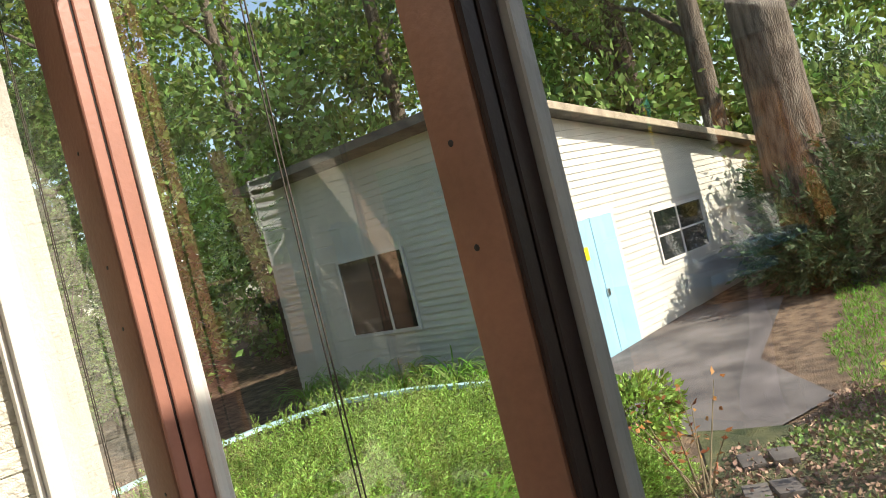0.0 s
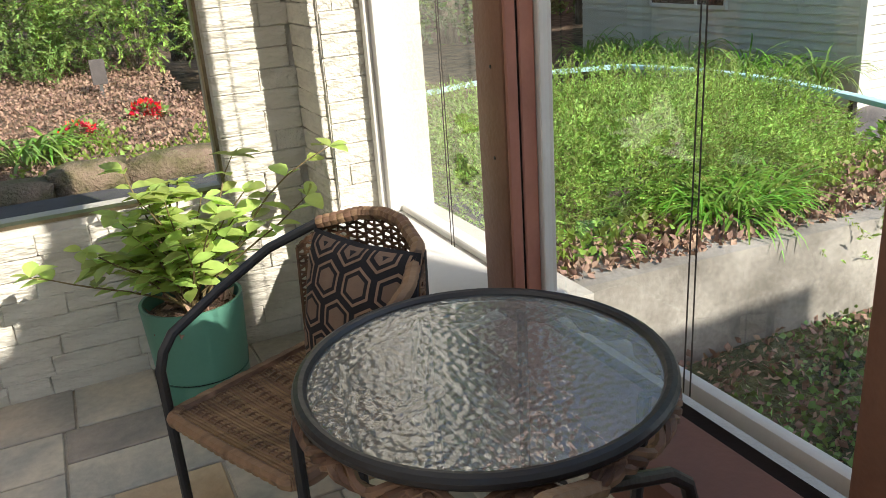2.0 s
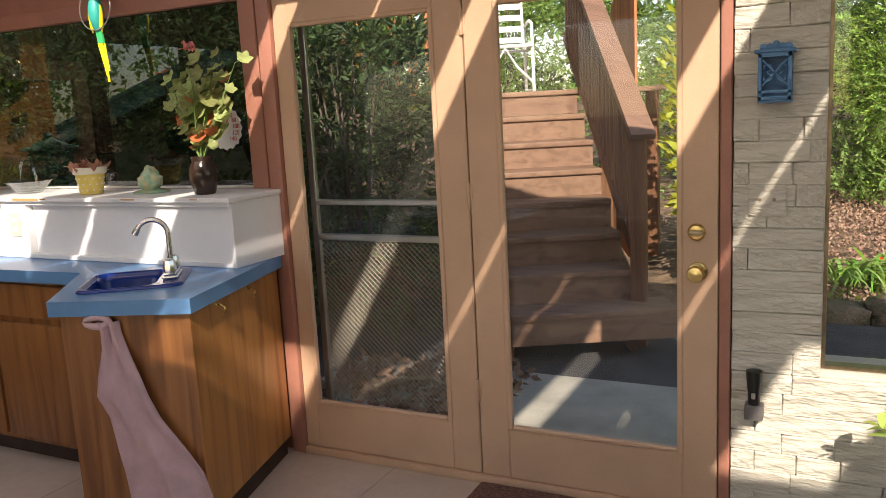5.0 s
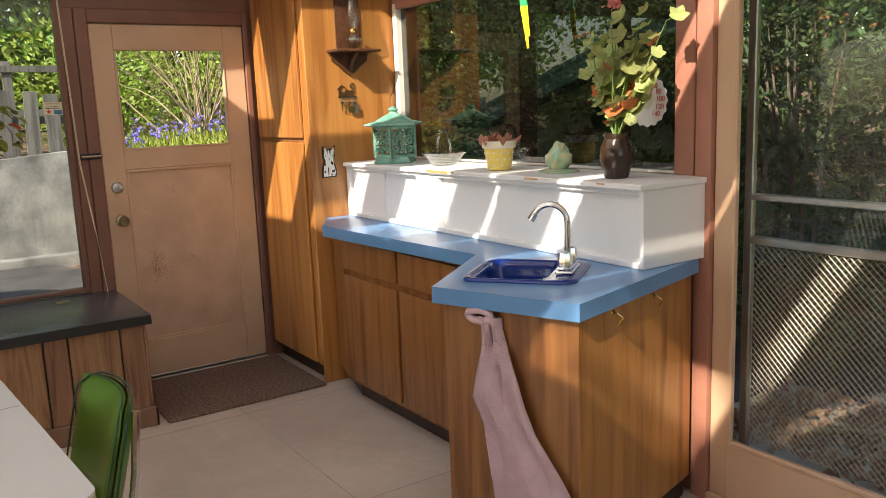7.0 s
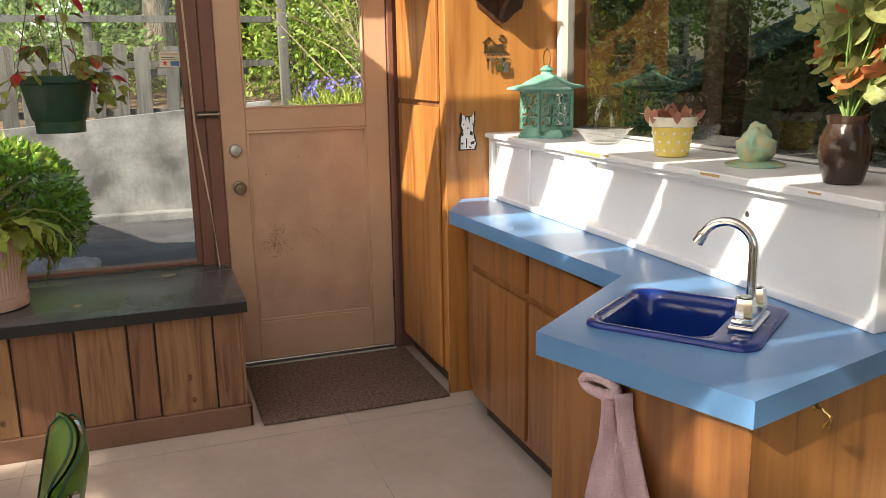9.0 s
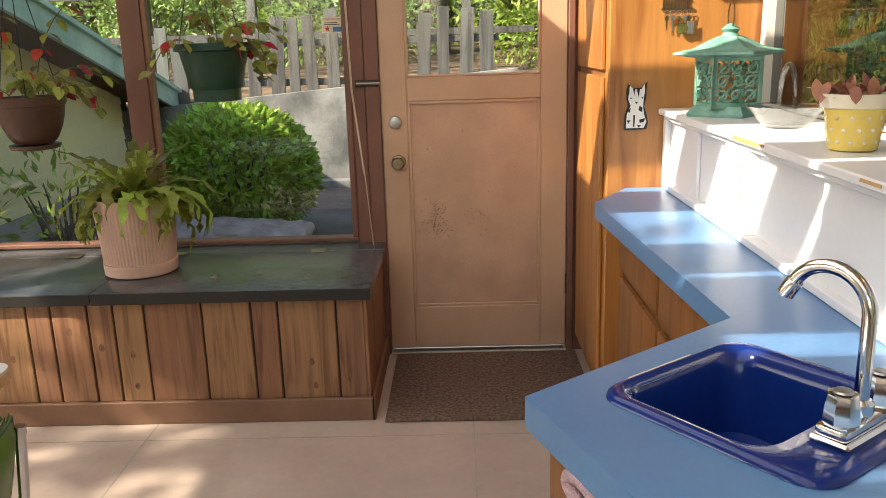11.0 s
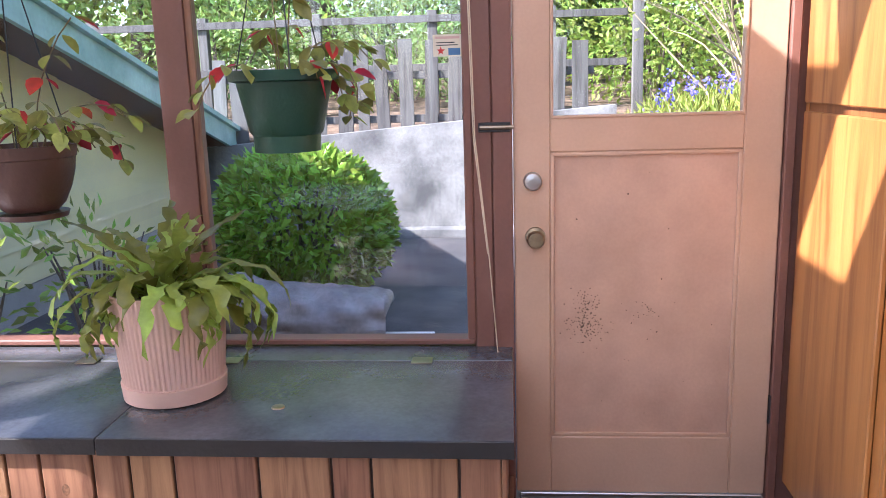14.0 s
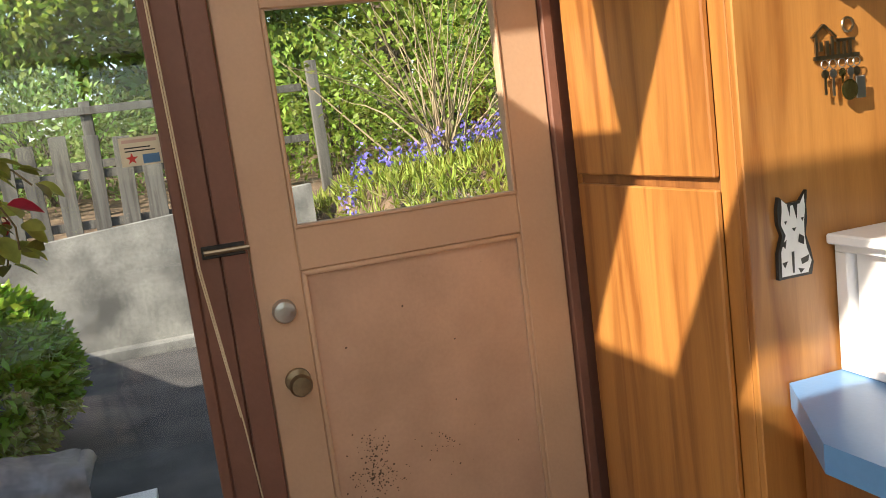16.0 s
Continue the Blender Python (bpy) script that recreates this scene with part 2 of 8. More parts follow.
CORD = mat("cream_cord", (0.6, 0.5, 0.36), 0.8, 0.1)
CORDDARK = mat("dark_cord", (0.06, 0.05, 0.04), 0.8, 0.1)
PANE = glass_mat("window_glass", (0.97, 0.985, 0.975), 0.0, 1.2)
PANEDOUBLE = glass_mat("double_window_glass", (0.985, 1.0, 0.99), 0.0, 2.8)
# Heavy tint stands in for the shade of the garden behind this pane
PANEMIRROR = glass_mat("shade_tinted_kitchen_glass", (0.17, 0.185, 0.17), 0.0, 2.6)
PEBBLE = glass_mat("pebbled_glass", (0.5, 0.53, 0.51), 0.03, 5.0, 0.3, 70)
pt = PEBBLE.node_tree
pm, pd = pt.nodes.new("ShaderNodeMixShader"), pt.nodes.new("ShaderNodeBsdfDiffuse")
pd.inputs[0].default_value, pm.inputs[0].default_value = (0.62, 0.66, 0.64, 1), 0.2
out_node = pt.nodes["Material Output"]
pt.links.new(out_node.inputs[0].links[0].from_socket, pm.inputs[1])
pt.links.new(pd.outputs[0], pm.inputs[2])
pt.links.new(pm.outputs[0], out_node.inputs[0])
CLEAR = glass_mat("clear_glass", (0.9, 0.93, 0.92), 0.02, 3.0)
# outdoors
ASPHALT = mat("asphalt", (0.055, 0.055, 0.06), 0.85, 0.25, 3, 160, 0.5, tint=(0.085, 0.083, 0.085))
PATHGREY = mat("worn_path", (0.11, 0.1, 0.1), 0.85, 0.4, 1.6, 70, 0.4, tint=(0.19, 0.17, 0.165))
CONCRETE = mat("weathered_concrete", (0.24, 0.215, 0.18), 0.85, 0.35, 2.5, 40, 0.35, tint=(0.4, 0.37, 0.325))
CONCRETELIGHT = mat("pale_concrete", (0.42, 0.4, 0.35), 0.85, 0.15, 4, 60, 0.2)
CONCRETEGREY = mat("grey_wall_concrete", (0.15, 0.155, 0.155), 0.85, 0.35, 2.2, 30, 0.2, tint=(0.33, 0.335, 0.32))
LITTER = mat("leaf_litter", (0.11, 0.07, 0.045), 0.95, 0.4, 6, 50, 0.9, tint=(0.25, 0.17, 0.11), dist=0.03)
LITTERLEAF = mat("dead_leaf", (0.31, 0.195, 0.14), 0.8, 0.2, 20, 60, 0.1, rnd=0.28, island=True)
EARTHGREEN = mat("ivy_ground", (0.06, 0.085, 0.03), 0.95, 0.4, 4, 50, 0.9, tint=(0.14, 0.14, 0.06), dist=0.03)
LAWN = mat("lawn", (0.1, 0.2, 0.035), 0.9, 0.3, 3, 90, 0.8, dist=0.03)
MOSSSTONE = mat("mossy_stone", (0.12, 0.115, 0.035), 0.9, 0.4, 6, 45, 1.0, tint=(0.2, 0.14, 0.1), rnd=0.2, dist=0.02)
PAVER = mat("grey_paver", (0.11, 0.097, 0.09), 0.85, 0.2, 8, 70, 0.3, rnd=0.15)
JUNIPER = mat("juniper", (0.29, 0.42, 0.085), 0.6, 0.45, 4.0, 40, 0.0, rnd=0.55, island=True, leaf=0.4)
JUNIPERDARK = mat("dark_conifer", (0.075, 0.125, 0.05), 0.6, 0.25, 3, 40, 0.0, rnd=0.45, island=True, leaf=0.3)
CONIFER = mat("conifer", (0.22, 0.33, 0.085), 0.6, 0.3, 1.5, 40, 0.0, rnd=0.5, island=True, leaf=0.4)
LEAFBRIGHT = mat("bright_leaf", (0.26, 0.36, 0.06), 0.5, 0.2, 3, 40, 0.0, rnd=0.45, island=True, leaf=0.45)
LEAFYELLOWGREEN = mat("yellow_green_leaf", (0.42, 0.46, 0.04), 0.5, 0.15, 3, 40, 0.0, rnd=0.3, island=True, leaf=0.45)
LAUREL = mat("laurel_leaf", (0.28, 0.44, 0.06), 0.28, 0.2, 3, 40, 0.0, rnd=0.45, island=True, leaf=0.4)
IVY = mat("ivy_leaf", (0.19, 0.29, 0.075), 0.45, 0.2, 5, 40, 0.0, rnd=0.45, island=True, leaf=0.2)
GRASS = mat("grass_blade", (0.2, 0.4, 0.05), 0.5, 0.2, 5, 40, 0.0, rnd=0.4, island=True, leaf=0.4)
BEDGRASS = mat("bed_grass", (0.32, 0.38, 0.07), 0.5, 0.2, 2, 40, 0.0, rnd=0.45, island=True, leaf=0.4)
BLUEBELL = mat("bluebell", (0.19, 0.17, 0.62), 0.6, 0.15, 9, 40, 0.0, rnd=0.3, island=True, leaf=0.2)
REDFLOWER = mat("red_flower", (0.75, 0.015, 0.05), 0.5, 0.15, 9, 40, 0.0, rnd=0.3, island=True, leaf=0.3)
WHITEFLOWER = mat("white_flower", (0.8, 0.78, 0.7), 0.6, 0.05, 9, 40, 0.0, island=True, leaf=0.3)
BARK = mat("bark", (0.12, 0.09, 0.065), 0.95, 0.4, 4, 18, 1.0, tint=(0.23, 0.19, 0.15), stretch=(3, 3, 0.7), dist=0.06)
TWIG = mat("twig", (0.3, 0.24, 0.15), 0.85, 0.2)
SIDING = mat("white_siding", (0.58, 0.56, 0.5), 0.55, 0.07, 2, 50, 0.08, rnd=0.04)
SIDINGYELLOW = mat("yellow_siding", (0.86, 0.79, 0.42), 0.55, 0.06, 2, 50, 0.06, rnd=0.04)
TEALPAINT = mat("teal_trim", (0.38, 0.63, 0.57), 0.5, 0.22, 3, 30, 0.15, tint=(0.52, 0.74, 0.68))
FASCIA = mat("weathered_fascia", (0.36, 0.3, 0.22), 0.7, 0.25, 5, 50, 0.2)
DOORBLUE = mat("sky_blue_door", (0.3, 0.53, 0.66), 0.45, 0.08, 3, 50, 0.04)
RAILBLUE = mat("pale_blue_rail", (0.42, 0.66, 0.72), 0.5, 0.1, 4, 50, 0.05)
ROOFING = mat("moss_roof", (0.14, 0.13, 0.11), 0.9, 0.3, 4, 50, 0.5)
DARKPANE = mat("dark_window", (0.012, 0.016, 0.014), 0.04, 0.3, 2, 30, 0.0, spec=0.9)
DECKWOOD = wood("deck_stain", (0.25, 0.145, 0.095), (0.16, 0.088, 0.055), "x", 0.6, 0.15, rnd=0.08)
RAILWOOD = wood("rail_stain", (0.2, 0.09, 0.045), (0.12, 0.05, 0.025), "z", 0.6, 0.15, rnd=0.1)
FENCEORANGE = wood("orange_fence", (0.5, 0.19, 0.07), (0.33, 0.11, 0.04), "z", 0.7, 0.15, rnd=0.12)
FENCEGREY = wood("weathered_fence", (0.13, 0.128, 0.12), (0.06, 0.057, 0.053), "z", 0.85, 0.2, rnd=0.18)
TARP = mat("grey_tarp", (0.21, 0.175, 0.16), 0.5, 0.25, 5, 40, 0.35, tint=(0.32, 0.28, 0.26))
CHAIRWHITE = mat("white_tube", (0.8, 0.8, 0.78), 0.35, 0.04)
SCREEN = mat("screen_mesh", (0.05, 0.05, 0.045), 0.7, 0.2)
MESHGREY = mat("expanded_metal", (0.36, 0.33, 0.27), 0.5, 0.15, metal=0.4)

# ---- mesh helpers ----


class Geo:
    """Vertices and faces of one part."""

    def __init__(self):
        self.v, self.f = [], []

    def add(self, verts, faces):
        o = len(self.v)
        self.v.extend([tuple(p) for p in verts])
        self.f.extend([tuple(i + o for i in f) for f in faces])
        return self

    def box(self, x0, x1, y0, y1, z0, z1, b=0.0):
        """A box with chamfered edges."""
        x0, x1, y0, y1, z0, z1 = min(x0, x1), max(x0, x1), min(y0, y1), max(y0, y1), min(z0, z1), max(z0, z1)
        b = min(b, (x1 - x0) * 0.45, (y1 - y0) * 0.45, (z1 - z0) * 0.45)
        if b <= 0:
            vs = [(x, y, z) for z in (z0, z1) for x, y in ((x0, y0), (x1, y0), (x1, y1), (x0, y1))]
            return self.add(vs, [(3, 2, 1, 0), (4, 5, 6, 7), (0, 1, 5, 4), (1, 2, 6, 5), (2, 3, 7, 6), (3, 0, 4, 7)])
        m = box_shape(b, x1 - x0, y1 - y0, z1 - z0)
        return self.add([(x0 + x, y0 + y, z0 + z) for x, y, z in m[0]], m[1])

    def bar(self, p0, p1, w, h, up=(0, 0, 1), b=0.0):
        """A rectangular bar between two points; w across, h along up."""
        p0, p1 = Vector(p0), Vector(p1)
        d = p1 - p0
        g = Geo().box(-w / 2, w / 2, 0, d.length, -h / 2, h / 2, b)
        y = d.normalized()
        x = y.cross(Vector(up)).normalized()
        z = x.cross(y)
        m = Matrix((x, y, z)).transposed()
        return self.add([p0 + m @ Vector(v) for v in g.v], g.f)

    def tube(self, pts, r, seg=8, closed=False):
        """A round bar along points; r a number or one for each point."""
        pts = [Vector(p) for p in pts]
        n = len(pts)
        rs = r if isinstance(r, (list, tuple)) else [r] * n
        vs, fs, side = [], [], None
        for i, p in enumerate(pts):
            a, c = pts[(i - 1) % n if closed else max(i - 1, 0)], pts[(i + 1) % n if closed else min(i + 1, n - 1)]
            d = (c - a).normalized()
            if side is None:
                side = d.orthogonal().normalized()
            side = (side - d * side.dot(d)).normalized()
            q = d.cross(side)
            for k in range(seg):
                t = 2 * math.pi * k / seg
                vs.append(p + (side * math.cos(t) + q * math.sin(t)) * rs[i])
        for i in range(n if closed else n - 1):
            for k in range(seg):
                a, c = i * seg, ((i + 1) % n) * seg
                fs.append((a + k, a + (k + 1) % seg, c + (k + 1) % seg, c + k))
        if not closed:
            fs += [tuple(range(seg))[::-1], tuple((n - 1) * seg + k for k in range(seg))]
        return self.add(vs, fs)

    def lathe(self, c, prof, seg=32, axis=(0, 0, 1)):
        """A turned body: prof holds (radius, height) pairs round the axis at c."""
        a = Vector(axis).normalized()
        s = a.orthogonal().normalized()
        q = a.cross(s)
        c = Vector(c)
        vs, fs = [], []
        for r, h in prof:
            for k in range(seg):
                t = 2 * math.pi * k / seg
                vs.append(c + a * h + (s * math.cos(t) + q * math.sin(t)) * r)
        for i in range(len(prof) - 1):
            for k in range(seg):
                fs.append((i * seg + k, i * seg + (k + 1) % seg, (i + 1) * seg + (k + 1) % seg, (i + 1) * seg + k))
        if prof[0][0] > 1e-4:
            fs.append(tuple(range(seg))[::-1])
        if prof[-1][0] > 1e-4:
            fs.append(tuple((len(prof) - 1) * seg + k for k in range(seg)))
        return self.add(vs, fs)

    def prism(self, poly, z0, z1):
        """A flat polygon, counted anticlockwise, with thickness."""
        n = len(poly)
        vs = [(x, y, z0) for x, y in poly] + [(x, y, z1) for x, y in poly]
        fs = [tuple(range(n))[::-1], tuple(range(n, 2 * n))] + [(i, (i + 1) % n, n + (i + 1) % n, n + i) for i in range(n)]
        return self.add(vs, fs)

    def turned(self, m):
        self.v = [tuple(m @ Vector(p)) for p in self.v]
        return self


def box_shape(b, w, d, h):
    bm = bmesh.new()
    bmesh.ops.create_cube(bm, size=1)
    for v in bm.verts:
        v.co = ((v.co.x + 0.5) * w, (v.co.y + 0.5) * d, (v.co.z + 0.5) * h)
    bmesh.ops.bevel(bm, geom=bm.edges[:], offset=b, segments=2 if b > 0.004 else 1, affect="EDGES", profile=0.6)
    out = [tuple(v.co) for v in bm.verts], [tuple(v.index for v in f.verts) for f in bm.faces]
    bm.free()
    return out


def mesh_of(name, g, material, smooth=35):
    me = bpy.data.meshes.new(name)
    me.from_pydata([tuple(p) for p in g.v], [], g.f)
    me.materials.append(material)
    if smooth:
        me.polygons.foreach_set("use_smooth", [True] * len(me.polygons))
        me.set_sharp_from_angle(angle=radians(smooth))
    me.update()
    return me


def thing(name, at, label, category, group="", kind=""):
    ob = new(name)
    ob.location = at
    ob.empty_display_size = 0.1
    return tagged(ob, label, category, group, kind)


def place_of(ob):
    m = Matrix.Translation(ob.location)
    return m


def part(name, g, material, parent=None, label="", smooth=35):
    """One mesh under a thing or under a part, given in world coordinates."""
    ob = new(name, mesh_of(name, g, material, smooth))
    if parent:
        ob.parent = parent
        top = parent if parent.type == "EMPTY" else None
        if top:
            ob.matrix_parent_inverse = place_of(top).inverted()
    if label:
        ob["label"] = label
    return ob


def solo(name, g, material, label, category, group="", kind="", smooth=35):
    """A thing of one mesh."""
    return tagged(part(name, g, material, None, "", smooth), label, category, group, kind)


def struct(name, g, material, label="", smooth=35):
    return tagged(part(name, g, material, None, "", smooth), label, "", "", "structure")


def leaves(name, centers, normals, length, width, material, parent=None, seed=1, jitter=0.6, curl=0.25):
    """A cloud of small pointed leaves, each folded along its middle, at given places."""
    rg = np.random.default_rng(seed)
    c = np.asarray(centers, float)
    n = len(c)
    d = np.asarray(normals, float) + rg.normal(0, jitter, (n, 3))
    d /= np.linalg.norm(d, axis=1)[:, None] + 1e-9
    s = np.cross(d, rg.normal(0, 1, (n, 3)))
    s /= np.linalg.norm(s, axis=1)[:, None] + 1e-9
    u = np.cross(s, d)
    k = rg.uniform(0.65, 1.3, (n, 1))
    le, wi = length * k, width * k
    v = np.empty((n, 4, 3))
    v[:, 0] = c
    v[:, 1] = c + d * le * 0.45 + s * wi * 0.5 + u * le * curl * 0.3
    v[:, 2] = c + d * le - u * le * curl * 0.35
    v[:, 3] = c + d * le * 0.45 - s * wi * 0.5 + u * le * curl * 0.3
    idx = np.arange(n)[:, None] * 4
    tri = np.concatenate([idx + np.array([0, 1, 2]), idx + np.array([0, 2, 3])], 1).reshape(-1, 3)
    me = bpy.data.meshes.new(name)
    me.vertices.add(n * 4)
    me.vertices.foreach_set("co", v.reshape(-1))
    me.loops.add(len(tri) * 3)
    me.loops.foreach_set("vertex_index", tri.reshape(-1).astype(np.int32))
    me.polygons.add(len(tri))
    me.polygons.foreach_set("loop_start", np.arange(len(tri), dtype=np.int32) * 3)
    me.materials.append(material)
    me.update(calc_edges=True)
    ob = new(name, me)
    if parent:
        ob.parent = parent
        if parent.type == "EMPTY":
            ob.matrix_parent_inverse = place_of(parent).inverted()
    return ob


def shell(center, radii, n, seed, depth=0.35, lumps=6, lump=0.25, zmin=-9):
    """Places and outward ways in the outer part of a lumpy rounded body."""
    rg = np.random.default_rng(seed)
    d = rg.normal(0, 1, (n, 3))
    d /= np.linalg.norm(d, axis=1)[:, None]
    r = 1 - depth * rg.random(n) ** 1.6
    for k in range(lumps):
        w = rg.normal(0, 1, 3)
        w /= np.linalg.norm(w)
        r = r + lump * np.maximum(0, (d @ w) - 0.72) * 2.2 - lump * 0.25 * np.maximum(0, (-(d @ w)) - 0.8) * 2.2
    p = d * r[:, None] * np.asarray(radii) + np.asarray(center)
    keep = p[:, 2] > zmin
    return p[keep], d[keep]


def sprays(name, pts, ways, length, m, size, material, parent, seed, droop=-0.15):
    """Feathery twigs, each with small needles left and right of its axis."""
    rg = np.random.default_rng(seed)
    p, n = np.asarray(pts, float), len(pts)
    d = np.asarray(ways, float) + rg.normal(0, 0.5, (n, 3))
    d[:, 2] -= droop
    d /= np.linalg.norm(d, axis=1)[:, None] + 1e-9
    s = np.cross(d, np.array((0, 0, 1.0)) + rg.normal(0, 0.4, (n, 3)))
    s /= np.linalg.norm(s, axis=1)[:, None] + 1e-9
    le = length * rg.uniform(0.6, 1.3, (n, 1, 1))
    j = np.linspace(0.05, 1.0, m)[None, :, None]
    side = np.where(np.arange(m) % 2, 1.0, -1.0)[None, :, None]
    c = p[:, None] + d[:, None] * le * (j - 0.5)
    w = d[:, None] * 0.7 + s[:, None] * side * (1.15 - j)
    return leaves(name, c.reshape(-1, 3), w.reshape(-1, 3), size[0], size[1], material, parent, seed, 0.18, 0.12)

# ---- the room ----
YN, XE, XW, YS, ZC = 3.02, 1.86, -4.605, -1.9, 2.62
XB = 1.66
rng = random.Random(4)

g = Geo().box(XW - 0.15, 0.39, YS, YN + 0.12, -0.12, 0)
struct("floor", g, FLOORPAINT, "pale pinkish painted concrete floor with scuffs")
g = Geo()
for y in (0.62, 1.93):
    g.box(XW, 0.16, y, y + 0.005, 0.0, 0.0012)
for x in (-3.72, -2.5, -1.2):
    g.box(x, x + 0.005, YS, YN, 0.0, 0.0012)
struct("floor_joint", g, GROUT, "faint joint lines in the floor", 0)
g = Geo().box(0.39, XE + 0.1, YS, YN + 0.12, -0.12, -0.004)
slate_floor = struct("slate_floor", g, GROUT, "grey and tan slate tiles laid in a random pattern")
g = Geo().box(0.175, 0.388, YS, YN - 0.01, 0.0, 0.012, 0.004)
struct("threshold_strip", g, STRIP, "beige stone strip between concrete and slate")

# north wall: painted brick about a window, french doors, kitchen window
g = Geo()
g.box(0.21, 0.50, YN + 0.018, YN + 0.2, 0, ZC)
g.box(1.355, XE + 0.18, YN + 0.018, YN + 0.2, 0, ZC)
g.box(0.50, 1.355, YN + 0.018, YN + 0.2, 0, 0.61)
g.box(0.50, 1.355, YN + 0.018, YN + 0.2, 2.15, ZC)
wall_north = struct("wall_north", g, MORTAR, "white-painted rough brick wall round a low window")
g = Geo()
g.box(XB + 0.018, XE + 0.18, 2.735, YN + 0.018, 0, ZC)
wall_return = struct("wall_brick_return", g, MORTAR, "white-painted brick corner pier beside the big windows")
g = Geo().box(XB + 0.018, XE + 0.18, 1.74, 2.735, 0, 0.504).box(XB + 0.018, XE + 0.18, YS, 1.74, 0, 0.4)
wall_east = struct("wall_east", g, MORTAR, "low white-painted brick wall under the window sill")
# unseen header, left open where the sun passes to the brick
g = Geo()
g.box(XE - 0.02, XE + 0.14, YS, -0.3, 2.55, ZC).box(XE - 0.02, XE + 0.14, 0.6, 2.735, 2.55, ZC)
struct("wall_east_header", g, REDBROWN, "brown header above the big windows")
g = Geo().box(XW - 0.15, -1.71, YN, YN + 0.15, 0, 0.95)
g.box(-3.87, -3.855, YN, YN + 0.15, 0.95, ZC).box(-3.855, -1.82, YN, YN + 0.15, 2.1, ZC).box(-3.855, -1.82, YN, YN + 0.15, 0.95, 1.235).box(-1.82, -1.75, YN, YN + 0.15, 0.95, ZC)
g.box(XW - 0.15, -3.87, YN, YN + 0.15, 0.95, ZC)
struct("wall_north_kitchen", g, POSTRED, "red-brown painted wall round the kitchen window")
g = Geo().box(-1.71, 0.21, YN, YN + 0.15, 2.12, ZC)
struct("wall_north_header", g, PEACH, "peach painted header over the french doors")
# west wall
g = Geo()
g.box(XW - 0.15, XW, YS, -0.6, 0, ZC).box(XW - 0.15, XW, -0.6, 1.405, 0, 0.57).box(XW - 0.15, XW, -0.6, 1.405, 2.2, ZC)
g.box(XW - 0.15, XW, 1.405, 1.535, 0, ZC).box(XW - 0.15, XW, 1.535, 2.42, 2.07, ZC).box(XW - 0.15, XW, 2.42, YN, 0, ZC)
struct("wall_west", g, REDBROWN, "red-brown painted wall round door and window")
# unseen south wall, white for bounce, its openings sized to let daylight in
g = Geo()
g.box(XW - 0.15, -4.3, YS - 0.12, YS, 0, ZC).box(-4.3, 1.5, YS - 0.12, YS, 0, 0.4).box(-4.3, 1.5, YS - 0.12, YS, 2.3, ZC).box(1.5, XE + 0.18, YS - 0.12, YS, 0, ZC)
for x in (-3.1, -1.9, -0.4, 0.6):
    g.box(x - 0.05, x + 0.05, YS - 0.11, YS - 0.01, 0.5, 2.25)
struct("wall_south", g, WHITEPAINT, "unseen white wall with window openings sized for the daylight")
# unseen blocks beyond the room's south-east corner, stepped to shade posts and bank
g = Geo().box(2.3, 3.5, -7.0, -2.1, -1.0, 3.4).box(3.04, 3.22, -7.0, -2.1, -1.0, 4.4).box(3.5, 3.7, -7.0, -2.1, -1.0, 4.3).box(3.7, 6.4, -7.0, -2.1, -1.0, 3.45)
struct("wall_house_wing", g, WHITEPAINT, "unseen blocks standing for a house wing, stepped to cast its shade")
# unseen ceiling, its slots and holes cut to place the sun patches
g = Geo()
RY0, RY1 = 0.1, 2.25
slots = [(-3.55, -3.1), (-2.95, -2.75), (-2.45, -1.95), (-1.72, -1.62), (-1.3, -1.12), (-0.78, -0.7), (-0.35, -0.17), (0.25, 0.33), (0.62, 0.83), (1.12, 1.2)]
holes = [(x0, x1, RY0, RY1) for x0, x1 in slots] + [(-4.12, -3.58, 0.85, 1.75), (1.55, 2.0, -0.25, 0.55), (-0.62, -0.24, -0.45, 0.3), (-2.26, -2.0, -1.5, -1.36), (-2.05, -1.78, -1.86, -1.72)]
cx = sorted({XW - 0.15, XE + 0.18} | {v for q in holes for v in q[:2]})
cy = sorted({YS - 0.12, YN + 0.2} | {v for q in holes for v in q[2:]})
for x0, x1 in zip(cx, cx[1:]):
    y_from = cy[0]
    for y0, y1 in zip(cy, cy[1:]):
        if any(q[0] <= x0 < q[1] and q[2] <= y0 < q[3] for q in holes):
            if y0 > y_from:
                g.box(x0, x1, y_from, y0, ZC, ZC + 0.12)
            y_from = y1
    g.box(x0, x1, y_from, cy[-1], ZC, ZC + 0.12)
# added triangular plate that throws the V-shaped shadow on the tall cabinet
g.prism([(-3.562, 0.86), (-3.57, 1.76), (-4.13, 1.76)], ZC + 0.02, ZC + 0.05)
struct("ceiling", g, CEILING, "unseen board ceiling with slots cut to place the sun patches")


